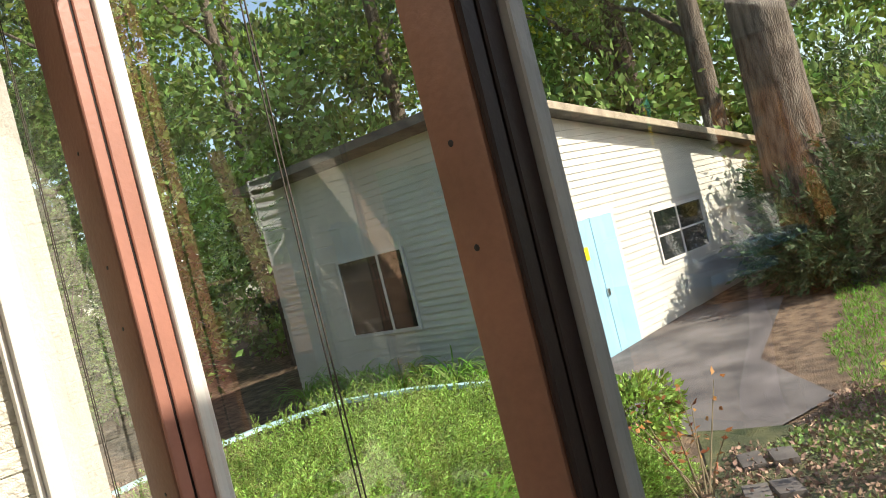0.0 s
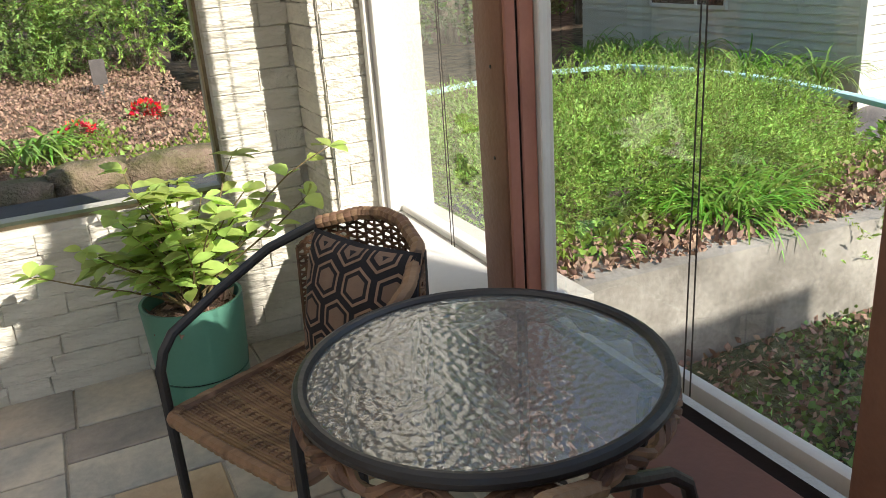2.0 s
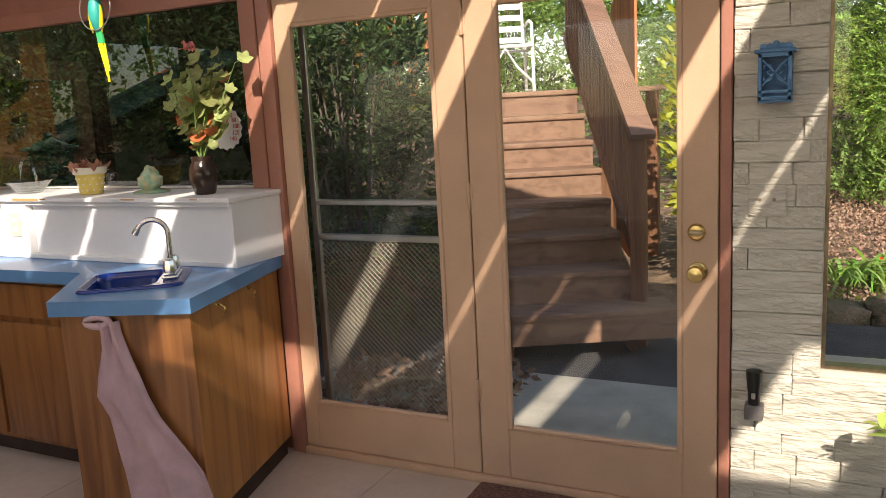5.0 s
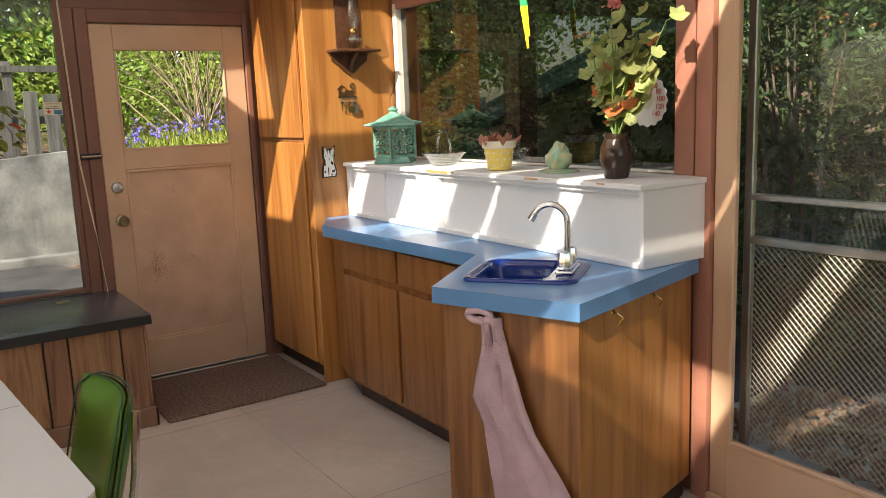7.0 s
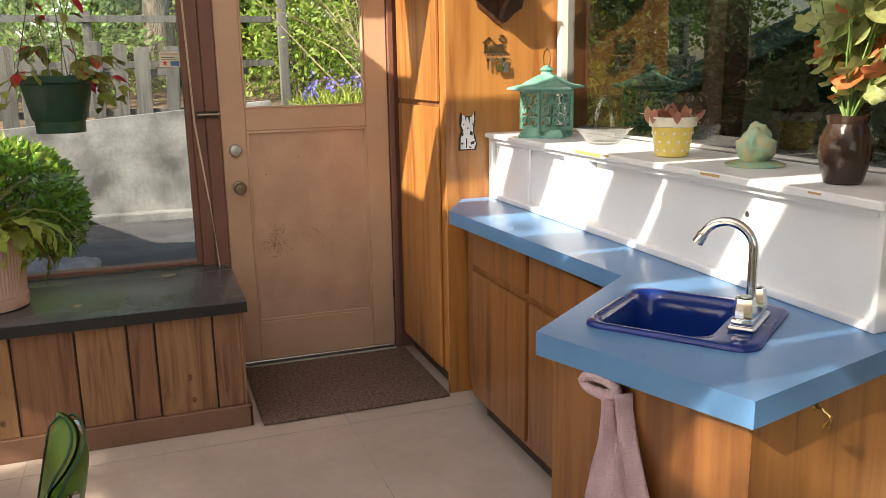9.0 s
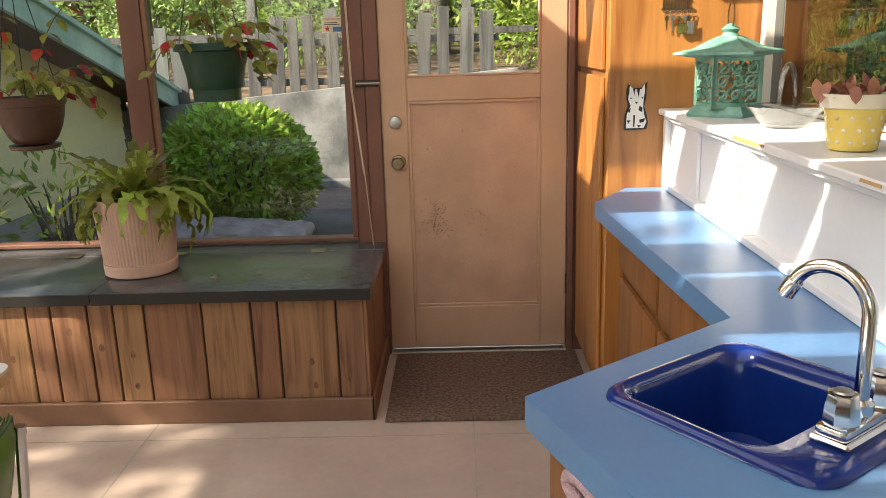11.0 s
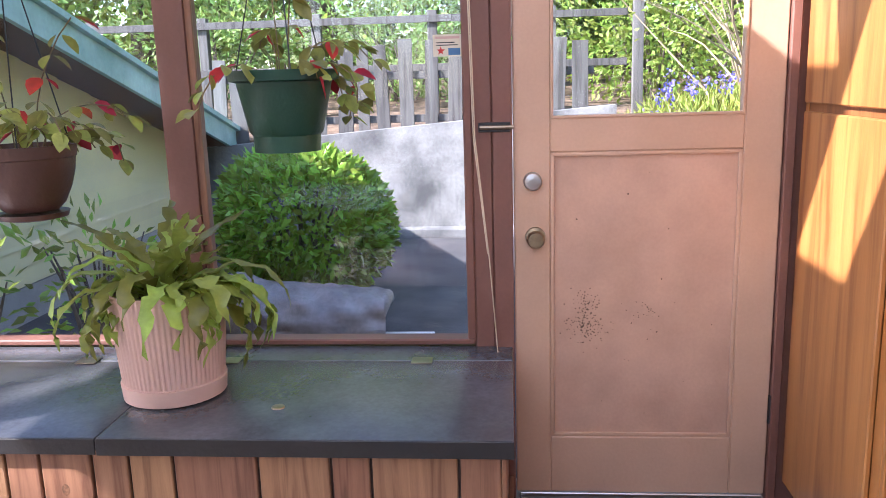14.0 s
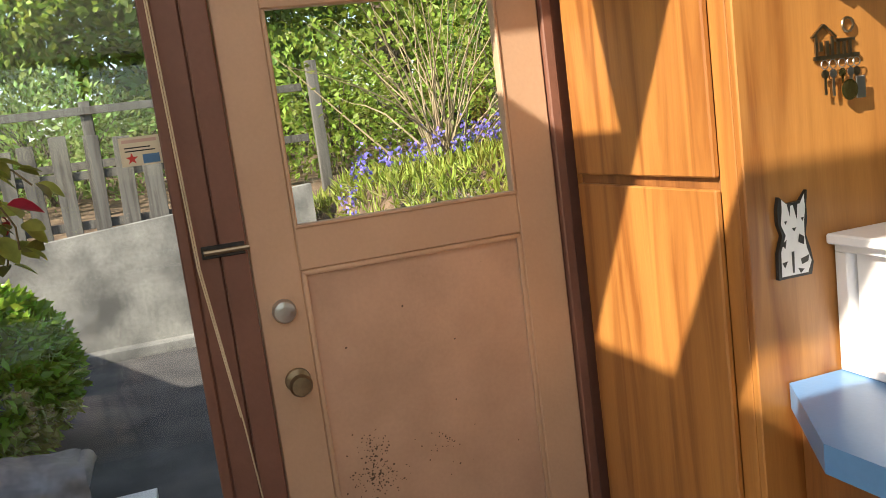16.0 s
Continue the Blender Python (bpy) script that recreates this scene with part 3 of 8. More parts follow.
# painted bricks, each one a little crooked
def brick_meshes():
    out = []
    for k in range(7):
        w = (0.2, 0.24, 0.29, 0.33, 0.17, 0.14, 0.38)[k]
        bm = bmesh.new()
        bmesh.ops.create_cube(bm, size=1)
        for v in bm.verts:
            v.co = (v.co.x * (w - 0.002) + rng.uniform(-0.003, 0.003), v.co.y * 0.032 + rng.uniform(-0.002, 0.002), v.co.z * 0.071 + rng.uniform(-0.003, 0.003))
        bmesh.ops.bevel(bm, geom=bm.edges[:], offset=0.004, segments=1, affect="EDGES")
        me = bpy.data.meshes.new("brick")
        bm.to_mesh(me)
        bm.free()
        me.materials.append(BRICKPAINT)
        out.append((w, me))
    return out


BRICKS = brick_meshes()


def lay(parent, a0, a1, z0, z1, place, turn, skip=None):
    """Courses of bricks from a0 to a1 along a wall."""
    z, row = z0, 0
    while z < z1 - 0.01:
        a = a0 - (0.09 if row % 2 else 0)
        while a < a1 - 0.02:
            w, me = BRICKS[rng.randrange(7)]
            lo, hi = max(a, a0), min(a + w, a1)
            holes = [s for s in (skip or []) if s[2] - 0.03 < z + 0.036 < s[3] + 0.03]
            for s in holes:
                if lo < s[0] < hi:
                    hi = s[0]
                elif s[0] <= lo < s[1]:
                    lo = hi = s[1]
            if hi - lo > 0.03:
                ob = new("brick", me)
                ob.parent = parent
                mid = (lo + hi) / 2
                ob.matrix_basis = place(mid, z + 0.036) @ pose(0, rng.uniform(-0.002, 0.002), 0, rng.uniform(-0.7, 0.7), rng.uniform(-0.5, 0.5), turn) @ Matrix.Diagonal(((hi - lo) / w, 1, 1.02, 1))
            a = hi if hi > a else a + w
            if hi - lo <= 0.001:
                a = max(a, hi) + 0.001
        z += 0.0735
        row += 1


lay(wall_north, 0.212, 1.665, 0.0, 2.2, lambda a, z: pose(a, YN + 0.01, z), 0, [(0.50, 1.355, 0.612, 2.15)])
lay(wall_return, 2.745, 3.0, 0.0, 2.2, lambda a, z: pose(XB + 0.01, a, z), 90)
lay(wall_return, XB + 0.02, XE - 0.03, 0.56, 2.2, lambda a, z: pose(a, 2.745, z), 0)
lay(wall_east, 1.0, 2.73, 0.0, 0.4, lambda a, z: pose(XB + 0.01, a, z), 90)

# slates
slates = []


def cut(x0, x1, y0, y1, depth=0):
    w, h = x1 - x0, y1 - y0
    if depth > 2 and max(w, h) < 0.36 or max(w, h) < 0.22:
        slates.append((x0, x1, y0, y1))
        return
    k = rng.uniform(0.36, 0.64)
    if w > h:
        cut(x0, x0 + w * k, y0, y1, depth + 1)
        cut(x0 + w * k, x1, y0, y1, depth + 1)
    else:
        cut(x0, x1, y0, y0 + h * k, depth + 1)
        cut(x0, x1, y0 + h * k, y1, depth + 1)


cut(0.392, 1.66, -0.2, 3.02)
for x0, x1, y0, y1 in slates:
    part("slate_tile", Geo().box(x0 + 0.004, x1 - 0.004, y0 + 0.004, y1 - 0.004, -0.01, 0.004 + rng.uniform(0, 0.003), 0.003), SLATETAN if rng.random() < 0.22 else SLATE, slate_floor, smooth=0)


# ---- windows and doors ----
def pane(name, axis, at, a0, a1, z0, z1, parent, material=PANE, label=""):
    """A sheet of glass 4 mm thick, its faces one behind the other."""
    if axis == "x":
        vs = [(at, a0, z0), (at, a1, z0), (at, a1, z1), (at, a0, z1)]
    else:
        vs = [(a0, at, z0), (a1, at, z0), (a1, at, z1), (a0, at, z1)]
    ob = part(name, Geo().add(vs, [(0, 1, 2, 3)]), material, parent, label, 0)
    ob.visible_shadow = False
    return ob


# big east windows
w1 = tagged(thing("window_1", (XE, 1.3, 0.52), "row of tall fixed windows between red-brown posts", "window"), kind="structure")
part("window_sill", Geo().box(XB - 0.02, XE + 0.1, 1.74, 2.74, 0.505, 0.527, 0.004), WHITEPAINT, w1, "white painted sill, flaking")
part("window_stop", Geo().box(XE + 0.02, XE + 0.05, 1.865, 2.66, 0.527, 0.55, 0.004), WHITEPAINT, w1, "white painted glazing stop")
part("window_frame", Geo().box(XE - 0.02, XE + 0.05, 2.66, 2.724, 0.527, 2.55, 0.006), WHITEPAINT, w1, "white painted jamb")
part("window_bead", Geo().box(XE - 0.04, XE - 0.021, 2.69, 2.724, 0.527, 2.55, 0.005), WHITEPAINT, w1, "white painted bead")


def post(y0, y1, side, side_label, casing):
    """A post: painted inner face, grooved side and outer casing; callers may put shade into the last two."""
    f = XE - 0.062
    part("post_face", Geo().box(f, XE + 0.03, y0, y1, 0.3, 2.56, 0.006), POSTFACE, w1, "tan-red painted post face with nail heads")
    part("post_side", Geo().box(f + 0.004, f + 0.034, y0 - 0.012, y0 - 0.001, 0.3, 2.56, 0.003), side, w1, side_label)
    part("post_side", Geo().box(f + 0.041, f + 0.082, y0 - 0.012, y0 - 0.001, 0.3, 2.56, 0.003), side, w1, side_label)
    part("post_bead", Geo().box(f + 0.034, f + 0.041, y0 - 0.006, y0 - 0.001, 0.3, 2.56), POSTRECESS, w1, "groove between the side strips, its shade put into near-black")
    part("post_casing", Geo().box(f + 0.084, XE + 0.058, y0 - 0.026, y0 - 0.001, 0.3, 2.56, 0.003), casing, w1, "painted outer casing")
    for z in (0.9, 1.12, 1.5, 1.64, 1.9):
        part("nail_head", Geo().lathe((f, y0 + 0.055, z), [(0.005, 0), (0.004, 0.001), (0.0, 0.0015)], 8, (-1, 0, 0)), BLACKPL, w1)


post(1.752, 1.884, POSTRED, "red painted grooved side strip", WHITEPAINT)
# These posts stand in shade, so side and casing take the darkened colours
post(0.677, 0.769, POSTREDSHADE, "grooved red side strip with its shade put into dark brown", CASINGSHADE)
post(-0.53, -0.44, POSTREDSHADE, "grooved red side strip with its shade put into dark brown", CASINGSHADE)
part("window_rail", Geo().box(XB - 0.01, XE - 0.03, -1.8, 1.73, 0.4, 0.512, 0.01), REDBROWN, w1, "red-brown painted bottom rail")
part("window_stop", Geo().box(XE + 0.02, XE + 0.05, -1.8, 1.73, 0.512, 0.55, 0.006), WHITEPAINT, w1, "white flaking stop under the glass")
part("window_ledge", Geo().box(XE - 0.028, XE + 0.018, -1.8, 1.73, 0.4, 0.5, 0.004), POSTRECESS, w1, "recessed ledge with the shade of its gap put into near-black")
for a0, a1 in ((1.884, 2.66), (0.769, 1.726), (-0.44, 0.651), (-1.8, -0.556)):
    pane("pane", "x", XE + 0.035, a0, a1, 0.52, 2.55, w1, PANEDOUBLE)
for yc in (2.12, 1.12, 0.1):
    for k in (0.0, 0.012):
        part("blind_cord", Geo().tube([(XE - 0.03, yc + k, 2.34), (XE - 0.035, yc + 0.01 + k, 1.5), (XE - 0.03, yc + 0.02 + k * 1.5, 0.56)], 0.0016, 5), CORDDARK, w1, "thin dark blind cord")

# north window in the brick
w2 = tagged(thing("window_2", (0.93, YN, 0.61), "fixed window in the white brick wall with thin dark frame", "window"), kind="structure")
part("window_frame", Geo().box(0.50, 0.512, YN + 0.03, YN + 0.08, 0.612, 2.15).box(1.343, 1.355, YN + 0.03, YN + 0.08, 0.612, 2.15).box(0.512, 1.343, YN + 0.03, YN + 0.08, 0.612, 0.624), OLDBRASS, w2, "thin bronze frame")
pane("pane", "y", YN + 0.06, 0.512, 1.343, 0.624, 2.15, w2)


# french doors
def french(x0, x1, gx0, gx1, screen):
    d = tagged(thing("door_2" if screen else "door_3", ((x0 + x1) / 2, YN, 0.02),
                     "peach painted glazed door, shut, " + ("with a screen door behind" if screen else "with brass knob and deadbolt"), "door"), kind="structure")
    y0, y1 = YN - 0.01, YN + 0.035
    part("door_stile", Geo().box(x0, gx0 - 0.018, y0, y1, 0.035, 2.1, 0.004), PEACH, d)
    part("door_stile", Geo().box(gx1 + 0.018, x1, y0, y1, 0.035, 2.1, 0.004), PEACH, d)
    part("door_rail", Geo().box(gx0 - 0.018, gx1 + 0.018, y0, y1, 0.035, 0.25, 0.004), PEACH, d)
    part("door_rail", Geo().box(gx0 - 0.018, gx1 + 0.018, y0, y1, 1.945, 2.1, 0.004), PEACH, d)
    for a in ((gx0 - 0.02, gx0, 0.248, 1.947), (gx1, gx1 + 0.02, 0.248, 1.947), (gx0, gx1, 0.248, 0.266), (gx0, gx1, 1.929, 1.947)):
        part("glazing_bead", Geo().box(a[0], a[1], y0 - 0.006, y0 + 0.02, a[2], a[3], 0.004), PEACH, d)
    pane("pane", "y", YN + 0.018, gx0, gx1, 0.266, 1.929, d)
    return d


fl = french(-1.672, -0.782, -1.58, -0.925, True)
fr = french(-0.776, 0.165, -0.632, 0.025, False)
for z in (0.35, 1.16, 1.83):
    for dx in (-0.782,):
        part("hinge", Geo().lathe((dx, YN - 0.014, z), [(0.006, 0), (0.008, 0.004), (0.008, 0.096), (0.006, 0.1)], 10).box(dx - 0.02, dx + 0.016, YN - 0.0125, YN - 0.009, z + 0.004, z + 0.096), PEACH, fr)
lock = part("deadbolt", Geo().lathe((0.093, YN - 0.01, 1.084), [(0.031, 0), (0.031, 0.006), (0.024, 0.014), (0.0, 0.016)], 24, (0, -1, 0)), BRASS, fr, "brass deadbolt with thumb turn")
part("thumb_turn", Geo().box(0.07, 0.118, YN - 0.045, YN - 0.024, 1.076, 1.093, 0.005), OLDBRASS, lock)
part("door_knob", Geo().lathe((0.098, YN - 0.01, 0.942), [(0.034, 0), (0.033, 0.006), (0.012, 0.012), (0.012, 0.03), (0.026, 0.04), (0.031, 0.054), (0.026, 0.068), (0.0, 0.072)], 24, (0, -1, 0)), BRASS, fr, "polished brass knob")
g = Geo().box(-1.745, -1.675, YN - 0.03, YN + 0.1, 0, 2.2, 0.005).box(0.17, 0.208, YN - 0.012, YN + 0.1, 0, 2.2, 0.004).box(-1.675, 0.17, YN - 0.012, YN + 0.1, 2.105, 2.16, 0.004)
struct("door_frame", g, POSTRED, "red-brown painted door frame")
struct("door_sill", Geo().box(-1.675, 0.17, YN - 0.03, YN + 0.14, 0.0, 0.033, 0.006), PEACH, "peach painted door sill")
# screen door behind the left one
sd = tagged(thing("screen_door", (-1.25, YN + 0.1, 0.05), "grey screen door with expanded metal guard behind the glass", "screen door"), kind="structure")
part("screen_rail", Geo().box(-1.6, -0.9, YN + 0.09, YN + 0.115, 0.995, 1.025, 0.004), STEEL, sd)
part("screen_rail", Geo().box(-1.6, -0.9, YN + 0.09, YN + 0.115, 1.155, 1.18, 0.004), STEEL, sd)
part("screen_frame", Geo().box(-1.62, -1.585, YN + 0.09, YN + 0.115, 0.1, 2.05, 0.004).box(-0.92, -0.885, YN + 0.09, YN + 0.115, 0.1, 2.05, 0.004), STEEL, sd)
g = Geo()
cw, ch = 0.026, 0.0125
for j in range(int(0.76 / ch)):
    for i in range(int(0.66 / cw)):
        x, z = -1.585 + i * cw + (cw / 2 if j % 2 else 0), 0.24 + j * ch
        for s in (-1, 1):
            g.add([(x, YN + 0.1, z), (x + s * cw / 2, YN + 0.1, z + ch), (x + s * cw / 2, YN + 0.102, z + ch + 0.0028), (x, YN + 0.102, z + 0.0028)], [(0, 1, 2, 3)])
part("metal_guard", g, MESHGREY, sd, "diamond expanded metal guard", 0)
g = Geo()
for i in range(165):
    x = -1.585 + i * 0.004
    g.add([(x, YN + 0.106, 0.24), (x + 0.0008, YN + 0.106, 0.24), (x + 0.0008, YN + 0.106, 2.0), (x, YN + 0.106, 2.0)], [(0, 1, 2, 3)])
part("insect_screen", g, SCREEN, sd, "dark insect screen", 0)

# west door
wd = tagged(thing("door_1", (XW, 1.97, 0.02), "peach painted half-glazed door with a scuffed lower panel, shut", "door"), kind="structure")
dy0, dy1, py0, py1 = 1.543, 2.405, 1.664, 2.283
X0, X1 = XW - 0.03, XW + 0.004
for y0, y1, z0, z1 in ((dy0, py0, 0.03, 2.04), (py1, dy1, 0.03, 2.04)):
    part("door_stile", Geo().box(X0, X1, y0, y1, z0, z1, 0.004), PEACH, wd)
for z0, z1 in ((0.03, 0.243), (1.243, 1.355), (1.9, 2.04)):
    part("door_rail", Geo().box(X0, X1, py0, py1, z0, z1, 0.004), PEACH, wd)
part("door_panel", Geo().box(X0 + 0.01, X1 - 0.012, py0 - 0.01, py1 + 0.01, 0.24, 1.245), mat("scuffed_peach", (0.53, 0.34, 0.24), 0.45, 0.1, 5, 90, 0.06), wd, "recessed peach panel with dark scuffs")
for a in ((py0, py0 + 0.014, 0.243, 1.243), (py1 - 0.014, py1, 0.243, 1.243)):
    part("panel_bead", Geo().box(X1 - 0.013, X1 - 0.001, a[0], a[1], a[2], a[3], 0.005), PEACH, wd)
for z in (0.243, 1.229):
    part("panel_bead", Geo().box(X1 - 0.013, X1 - 0.001, py0, py1, z, z + 0.014, 0.005), PEACH, wd)
for a in ((py0, py0 + 0.01, 1.355, 1.9), (py1 - 0.01, py1, 1.355, 1.9)):
    part("glazing_bead", Geo().box(X0, X1 + 0.004, a[0], a[1], a[2], a[3], 0.003), PEACH, wd)
part("glazing_bead", Geo().box(X0, X1 + 0.004, py0, py1, 1.352, 1.362, 0.003), PEACH, wd)
pane("pane", "x", XW - 0.012, py0 + 0.01, py1 - 0.01, 1.362, 1.9, wd)
rs = random.Random(9)
SCUFF = mat("scuff", (0.12, 0.075, 0.045), 0.7, 0.3)
for cy, cz, n, sp in ((1.785, 0.655, 170, 0.034), (1.79, 0.735, 60, 0.022), (1.98, 0.7, 26, 0.03), (1.95, 0.6, 22, 0.2), (1.9, 0.95, 12, 0.22)):
    g = Geo()
    for k in range(n):
        y, z, r = rs.gauss(cy, sp), rs.gauss(cz, sp * 0.9), rs.uniform(0.001, 0.0034)
        if not (py0 + 0.03 < y < py1 - 0.03 and 0.27 < z < 1.2):
            continue
        x = X1 - 0.0118
        g.add([(x, y + r * math.cos(t) * rs.uniform(0.5, 1.3), z + r * math.sin(t) * rs.uniform(0.5, 1.3)) for t in (0, 1.05, 2.1, 3.15, 4.2, 5.25)], [(0, 1, 2, 3, 4, 5)])
    part("scuff_mark", g, SCUFF, wd, "dark scuff marks", 0)
part("deadbolt", Geo().lathe((X1, 1.606, 1.15), [(0.031, 0), (0.031, 0.012), (0.026, 0.02), (0.018, 0.022), (0.0, 0.022)], 24, (1, 0, 0)), STEEL, wd, "satin steel deadbolt")
part("door_knob", Geo().lathe((X1, 1.614, 0.962), [(0.034, 0), (0.032, 0.008), (0.013, 0.014), (0.013, 0.03), (0.026, 0.04), (0.03, 0.054), (0.024, 0.066), (0.014, 0.067), (0.0, 0.066)], 24, (1, 0, 0)), OLDBRASS, wd, "aged brass knob")
part("door_hinge", Geo().lathe((X1 + 0.004, dy1 + 0.004, 0.3), [(0.008, 0), (0.008, 0.1)], 8), BLACKMETAL, wd)
part("door_sweep", Geo().box(X1, X1 + 0.012, dy0 + 0.01, dy1 - 0.01, 0.012, 0.032, 0.003), STEEL, wd, "aluminium strip under the door")
g = Geo().box(XW - 0.1, XW + 0.02, 1.475, 1.54, 0, 2.12, 0.004).box(XW - 0.1, XW + 0.012, 1.41, 1.473, 0, 2.12, 0.004).box(XW - 0.1, XW + 0.02, 2.408, 2.44, 0, 2.12, 0.004).box(XW - 0.1, XW + 0.02, 1.54, 2.408, 2.045, 2.12, 0.004)
struct("door_casing", g, REDBROWN, "red-brown door casing")
struct("door_step", Geo().box(XW - 0.12, XW + 0.03, 1.54, 2.41, 0.0, 0.012, 0.003), CONCRETELIGHT, "worn pale threshold")
ltc = thing("door_latch", (XW + 0.02, 1.5, 1.33), "small dark metal latch on the door casing", "latch")
part("latch_plate", Geo().box(XW + 0.0205, XW + 0.025, 1.43, 1.535, 1.315, 1.347, 0.002), BLACKMETAL, ltc)
part("latch_bolt", Geo().tube([(XW + 0.033, 1.435, 1.331), (XW + 0.033, 1.545, 1.331)], 0.007, 8), OLDBRASS, ltc)

# west window above the bench
ww = tagged(thing("window_3", (XW, 0.45, 0.6), "wide fixed window over the bench with brown mullion", "window"), kind="structure")
part("window_sill", Geo().box(XW - 0.06, XW + 0.012, -0.59, 1.405, 0.585, 0.605, 0.004), REDBROWN, ww)
part("mullion", Geo().box(XW - 0.09, XW + 0.03, 0.372, 0.475, 0.605, 2.2, 0.006), REDBROWN, ww, "red-brown mullion")
part("mullion_bead", Geo().box(XW + 0.005, XW + 0.022, 0.476, 0.5, 0.605, 2.2, 0.005), PANEL, ww, "tan wooden bead")
part("window_frame", Geo().box(XW - 0.06, XW + 0.012, 1.38, 1.408, 0.605, 2.2, 0.004), REDBROWN, ww)
part("window_frame", Geo().box(XW - 0.06, XW + 0.015, -0.62, -0.587, 0.605, 2.2, 0.004), PANEL, ww)
part("window_bead", Geo().box(XW - 0.045, XW - 0.02, -0.586, -0.56, 0.605, 2.2, 0.004), WHITEPAINT, ww)
pane("pane", "x", XW - 0.035, -0.56, 0.372, 0.605, 2.2, ww)
pane("pane", "x", XW - 0.035, 0.475, 1.38, 0.605, 2.2, ww)
part("curtain_cord", Geo().tube([(XW + 0.045, 1.4, 2.2), (XW + 0.06, 1.42, 1.3), (XW + 0.07, 1.46, 0.9), (XW + 0.075, 1.5, 0.35)], 0.0022, 5), CORD, ww, "cream pull cord with a knob")
part("curtain_cord", Geo().tube([(XW + 0.045, 1.395, 2.2), (XW + 0.06, 1.415, 1.3), (XW + 0.07, 1.455, 0.92)], 0.0022, 5), CORD, ww)
part("cord_knob", Geo().lathe((XW + 0.075, 1.5, 0.31), [(0.0, 0), (0.009, 0.005), (0.006, 0.035), (0.0, 0.04)], 10), CORD, ww)
# wooden panelling left of the window
wp = struct("wall_panelling", Geo().box(XW, XW + 0.004, YS, -0.622, 0.55, 2.4), CABDARK, "dark grooved wooden panelling")
y = -0.622
for k, w in enumerate((0.1, 0.14, 0.09, 0.16, 0.12, 0.1, 0.17, 0.13, 0.1, 0.14, 0.11)):
    if y - w < YS:
        break
    part("panel_board", Geo().box(XW + 0.003, XW + 0.014, y - w + 0.004, y, 0.56, 2.4, 0.003), PANELDARK, wp, smooth=0)
    y -= w
wo = thing("wall_outlet", (XW + 0.014, -0.71, 0.63), "ivory outlet plate with two dark sockets", "outlet")
part("plate", Geo().box(XW + 0.014, XW + 0.019, -0.748, -0.672, 0.572, 0.688, 0.003), IVORY, wo)
for z in (0.652, 0.608):
    part("socket", Geo().lathe((XW + 0.019, -0.71, z), [(0.016, 0), (0.015, 0.003), (0, 0.003)], 12, (1, 0, 0)), BLACKPL, wo)

# ---- bench ----
bx, by, bz = -3.87, 1.535, 0.58
bench = thing("storage_bench", (-4.2, 0.3, 0), "built-in bench box with black lid over tan grooved boards", "bench")
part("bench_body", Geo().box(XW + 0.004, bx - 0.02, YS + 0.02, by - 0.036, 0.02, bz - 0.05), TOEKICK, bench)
part("bench_lid", Geo().box(XW + 0.16, bx + 0.03, 0.42, by, bz - 0.05, bz, 0.006), BLACKLAM, bench, "black painted lid, scuffed")
part("bench_lid", Geo().box(XW + 0.16, bx + 0.026, YS + 0.02, 0.415, bz - 0.042, bz - 0.003, 0.006), BLACKLAM, bench, "black painted lid, scuffed")
part("lid_edge", Geo().box(bx + 0.03, bx + 0.033, 0.42, by, bz - 0.05, bz - 0.003, 0.001), BLACKPL, bench, "black front edge of the lid")
part("lid_edge", Geo().box(bx + 0.026, bx + 0.029, YS + 0.02, 0.415, bz - 0.05, bz - 0.006, 0.001), BLACKPL, bench, "black front edge of the lid")
part("bench_ledge", Geo().box(XW + 0.004, XW + 0.156, YS + 0.02, by, bz - 0.042, bz - 0.001, 0.004), BLACKLAM, bench, "black ledge behind the lid")
for y in (1.2, 0.55, 0.05, -0.45):
    part("lid_hinge", Geo().box(XW + 0.13, XW + 0.19, y, y + 0.07, bz, bz + 0.003, 0.001), OLDBRASS, bench)
part("finger_latch", Geo().lathe((-4.05, 0.86, bz), [(0.02, 0), (0.018, 0.004), (0.01, 0.003), (0, 0.002)], 14), OLDBRASS, bench)
y, k = by - 0.035, 0
rk = random.Random(23)
KNOT = mat("knot", (0.13, 0.06, 0.03), 0.6, 0.5, 60, 200, 0.2, tint=(0.24, 0.12, 0.06))
for k, w in enumerate((0.115, 0.235, 0.108, 0.2, 0.235, 0.125, 0.105, 0.15, 0.1, 0.205, 0.1, 0.12, 0.2, 0.14, 0.22, 0.1, 0.17, 0.12, 0.2)):
    if y - w < YS:
        break
    part("bench_board", Geo().box(bx - 0.022, bx - 0.006, y - w + 0.008, y, 0.1, bz - 0.045, 0.003), PANEL, bench, smooth=0)
    for q in range(rk.choice((0, 1, 1, 2))):
        ky, kz, kr = y - rk.uniform(0.3, 0.7) * w, rk.uniform(0.15, 0.45), rk.uniform(0.006, 0.012)
        part("knot", Geo().add([(bx - 0.0055, ky + kr * math.cos(a), kz + 1.5 * kr * math.sin(a)) for a in [math.pi * i / 7 for i in range(14)]], [tuple(range(14))]), KNOT, bench, "", 0)
    y -= w
part("bench_end", Geo().box(XW + 0.02, bx - 0.006, by - 0.034, by - 0.02, 0.02, bz - 0.045, 0.003), PANEL, bench)
part("bench_plinth", Geo().box(bx - 0.012, bx + 0.012, YS + 0.02, by - 0.005, 0.0, 0.1, 0.004), PLINTH, bench, "brown painted skirting board")
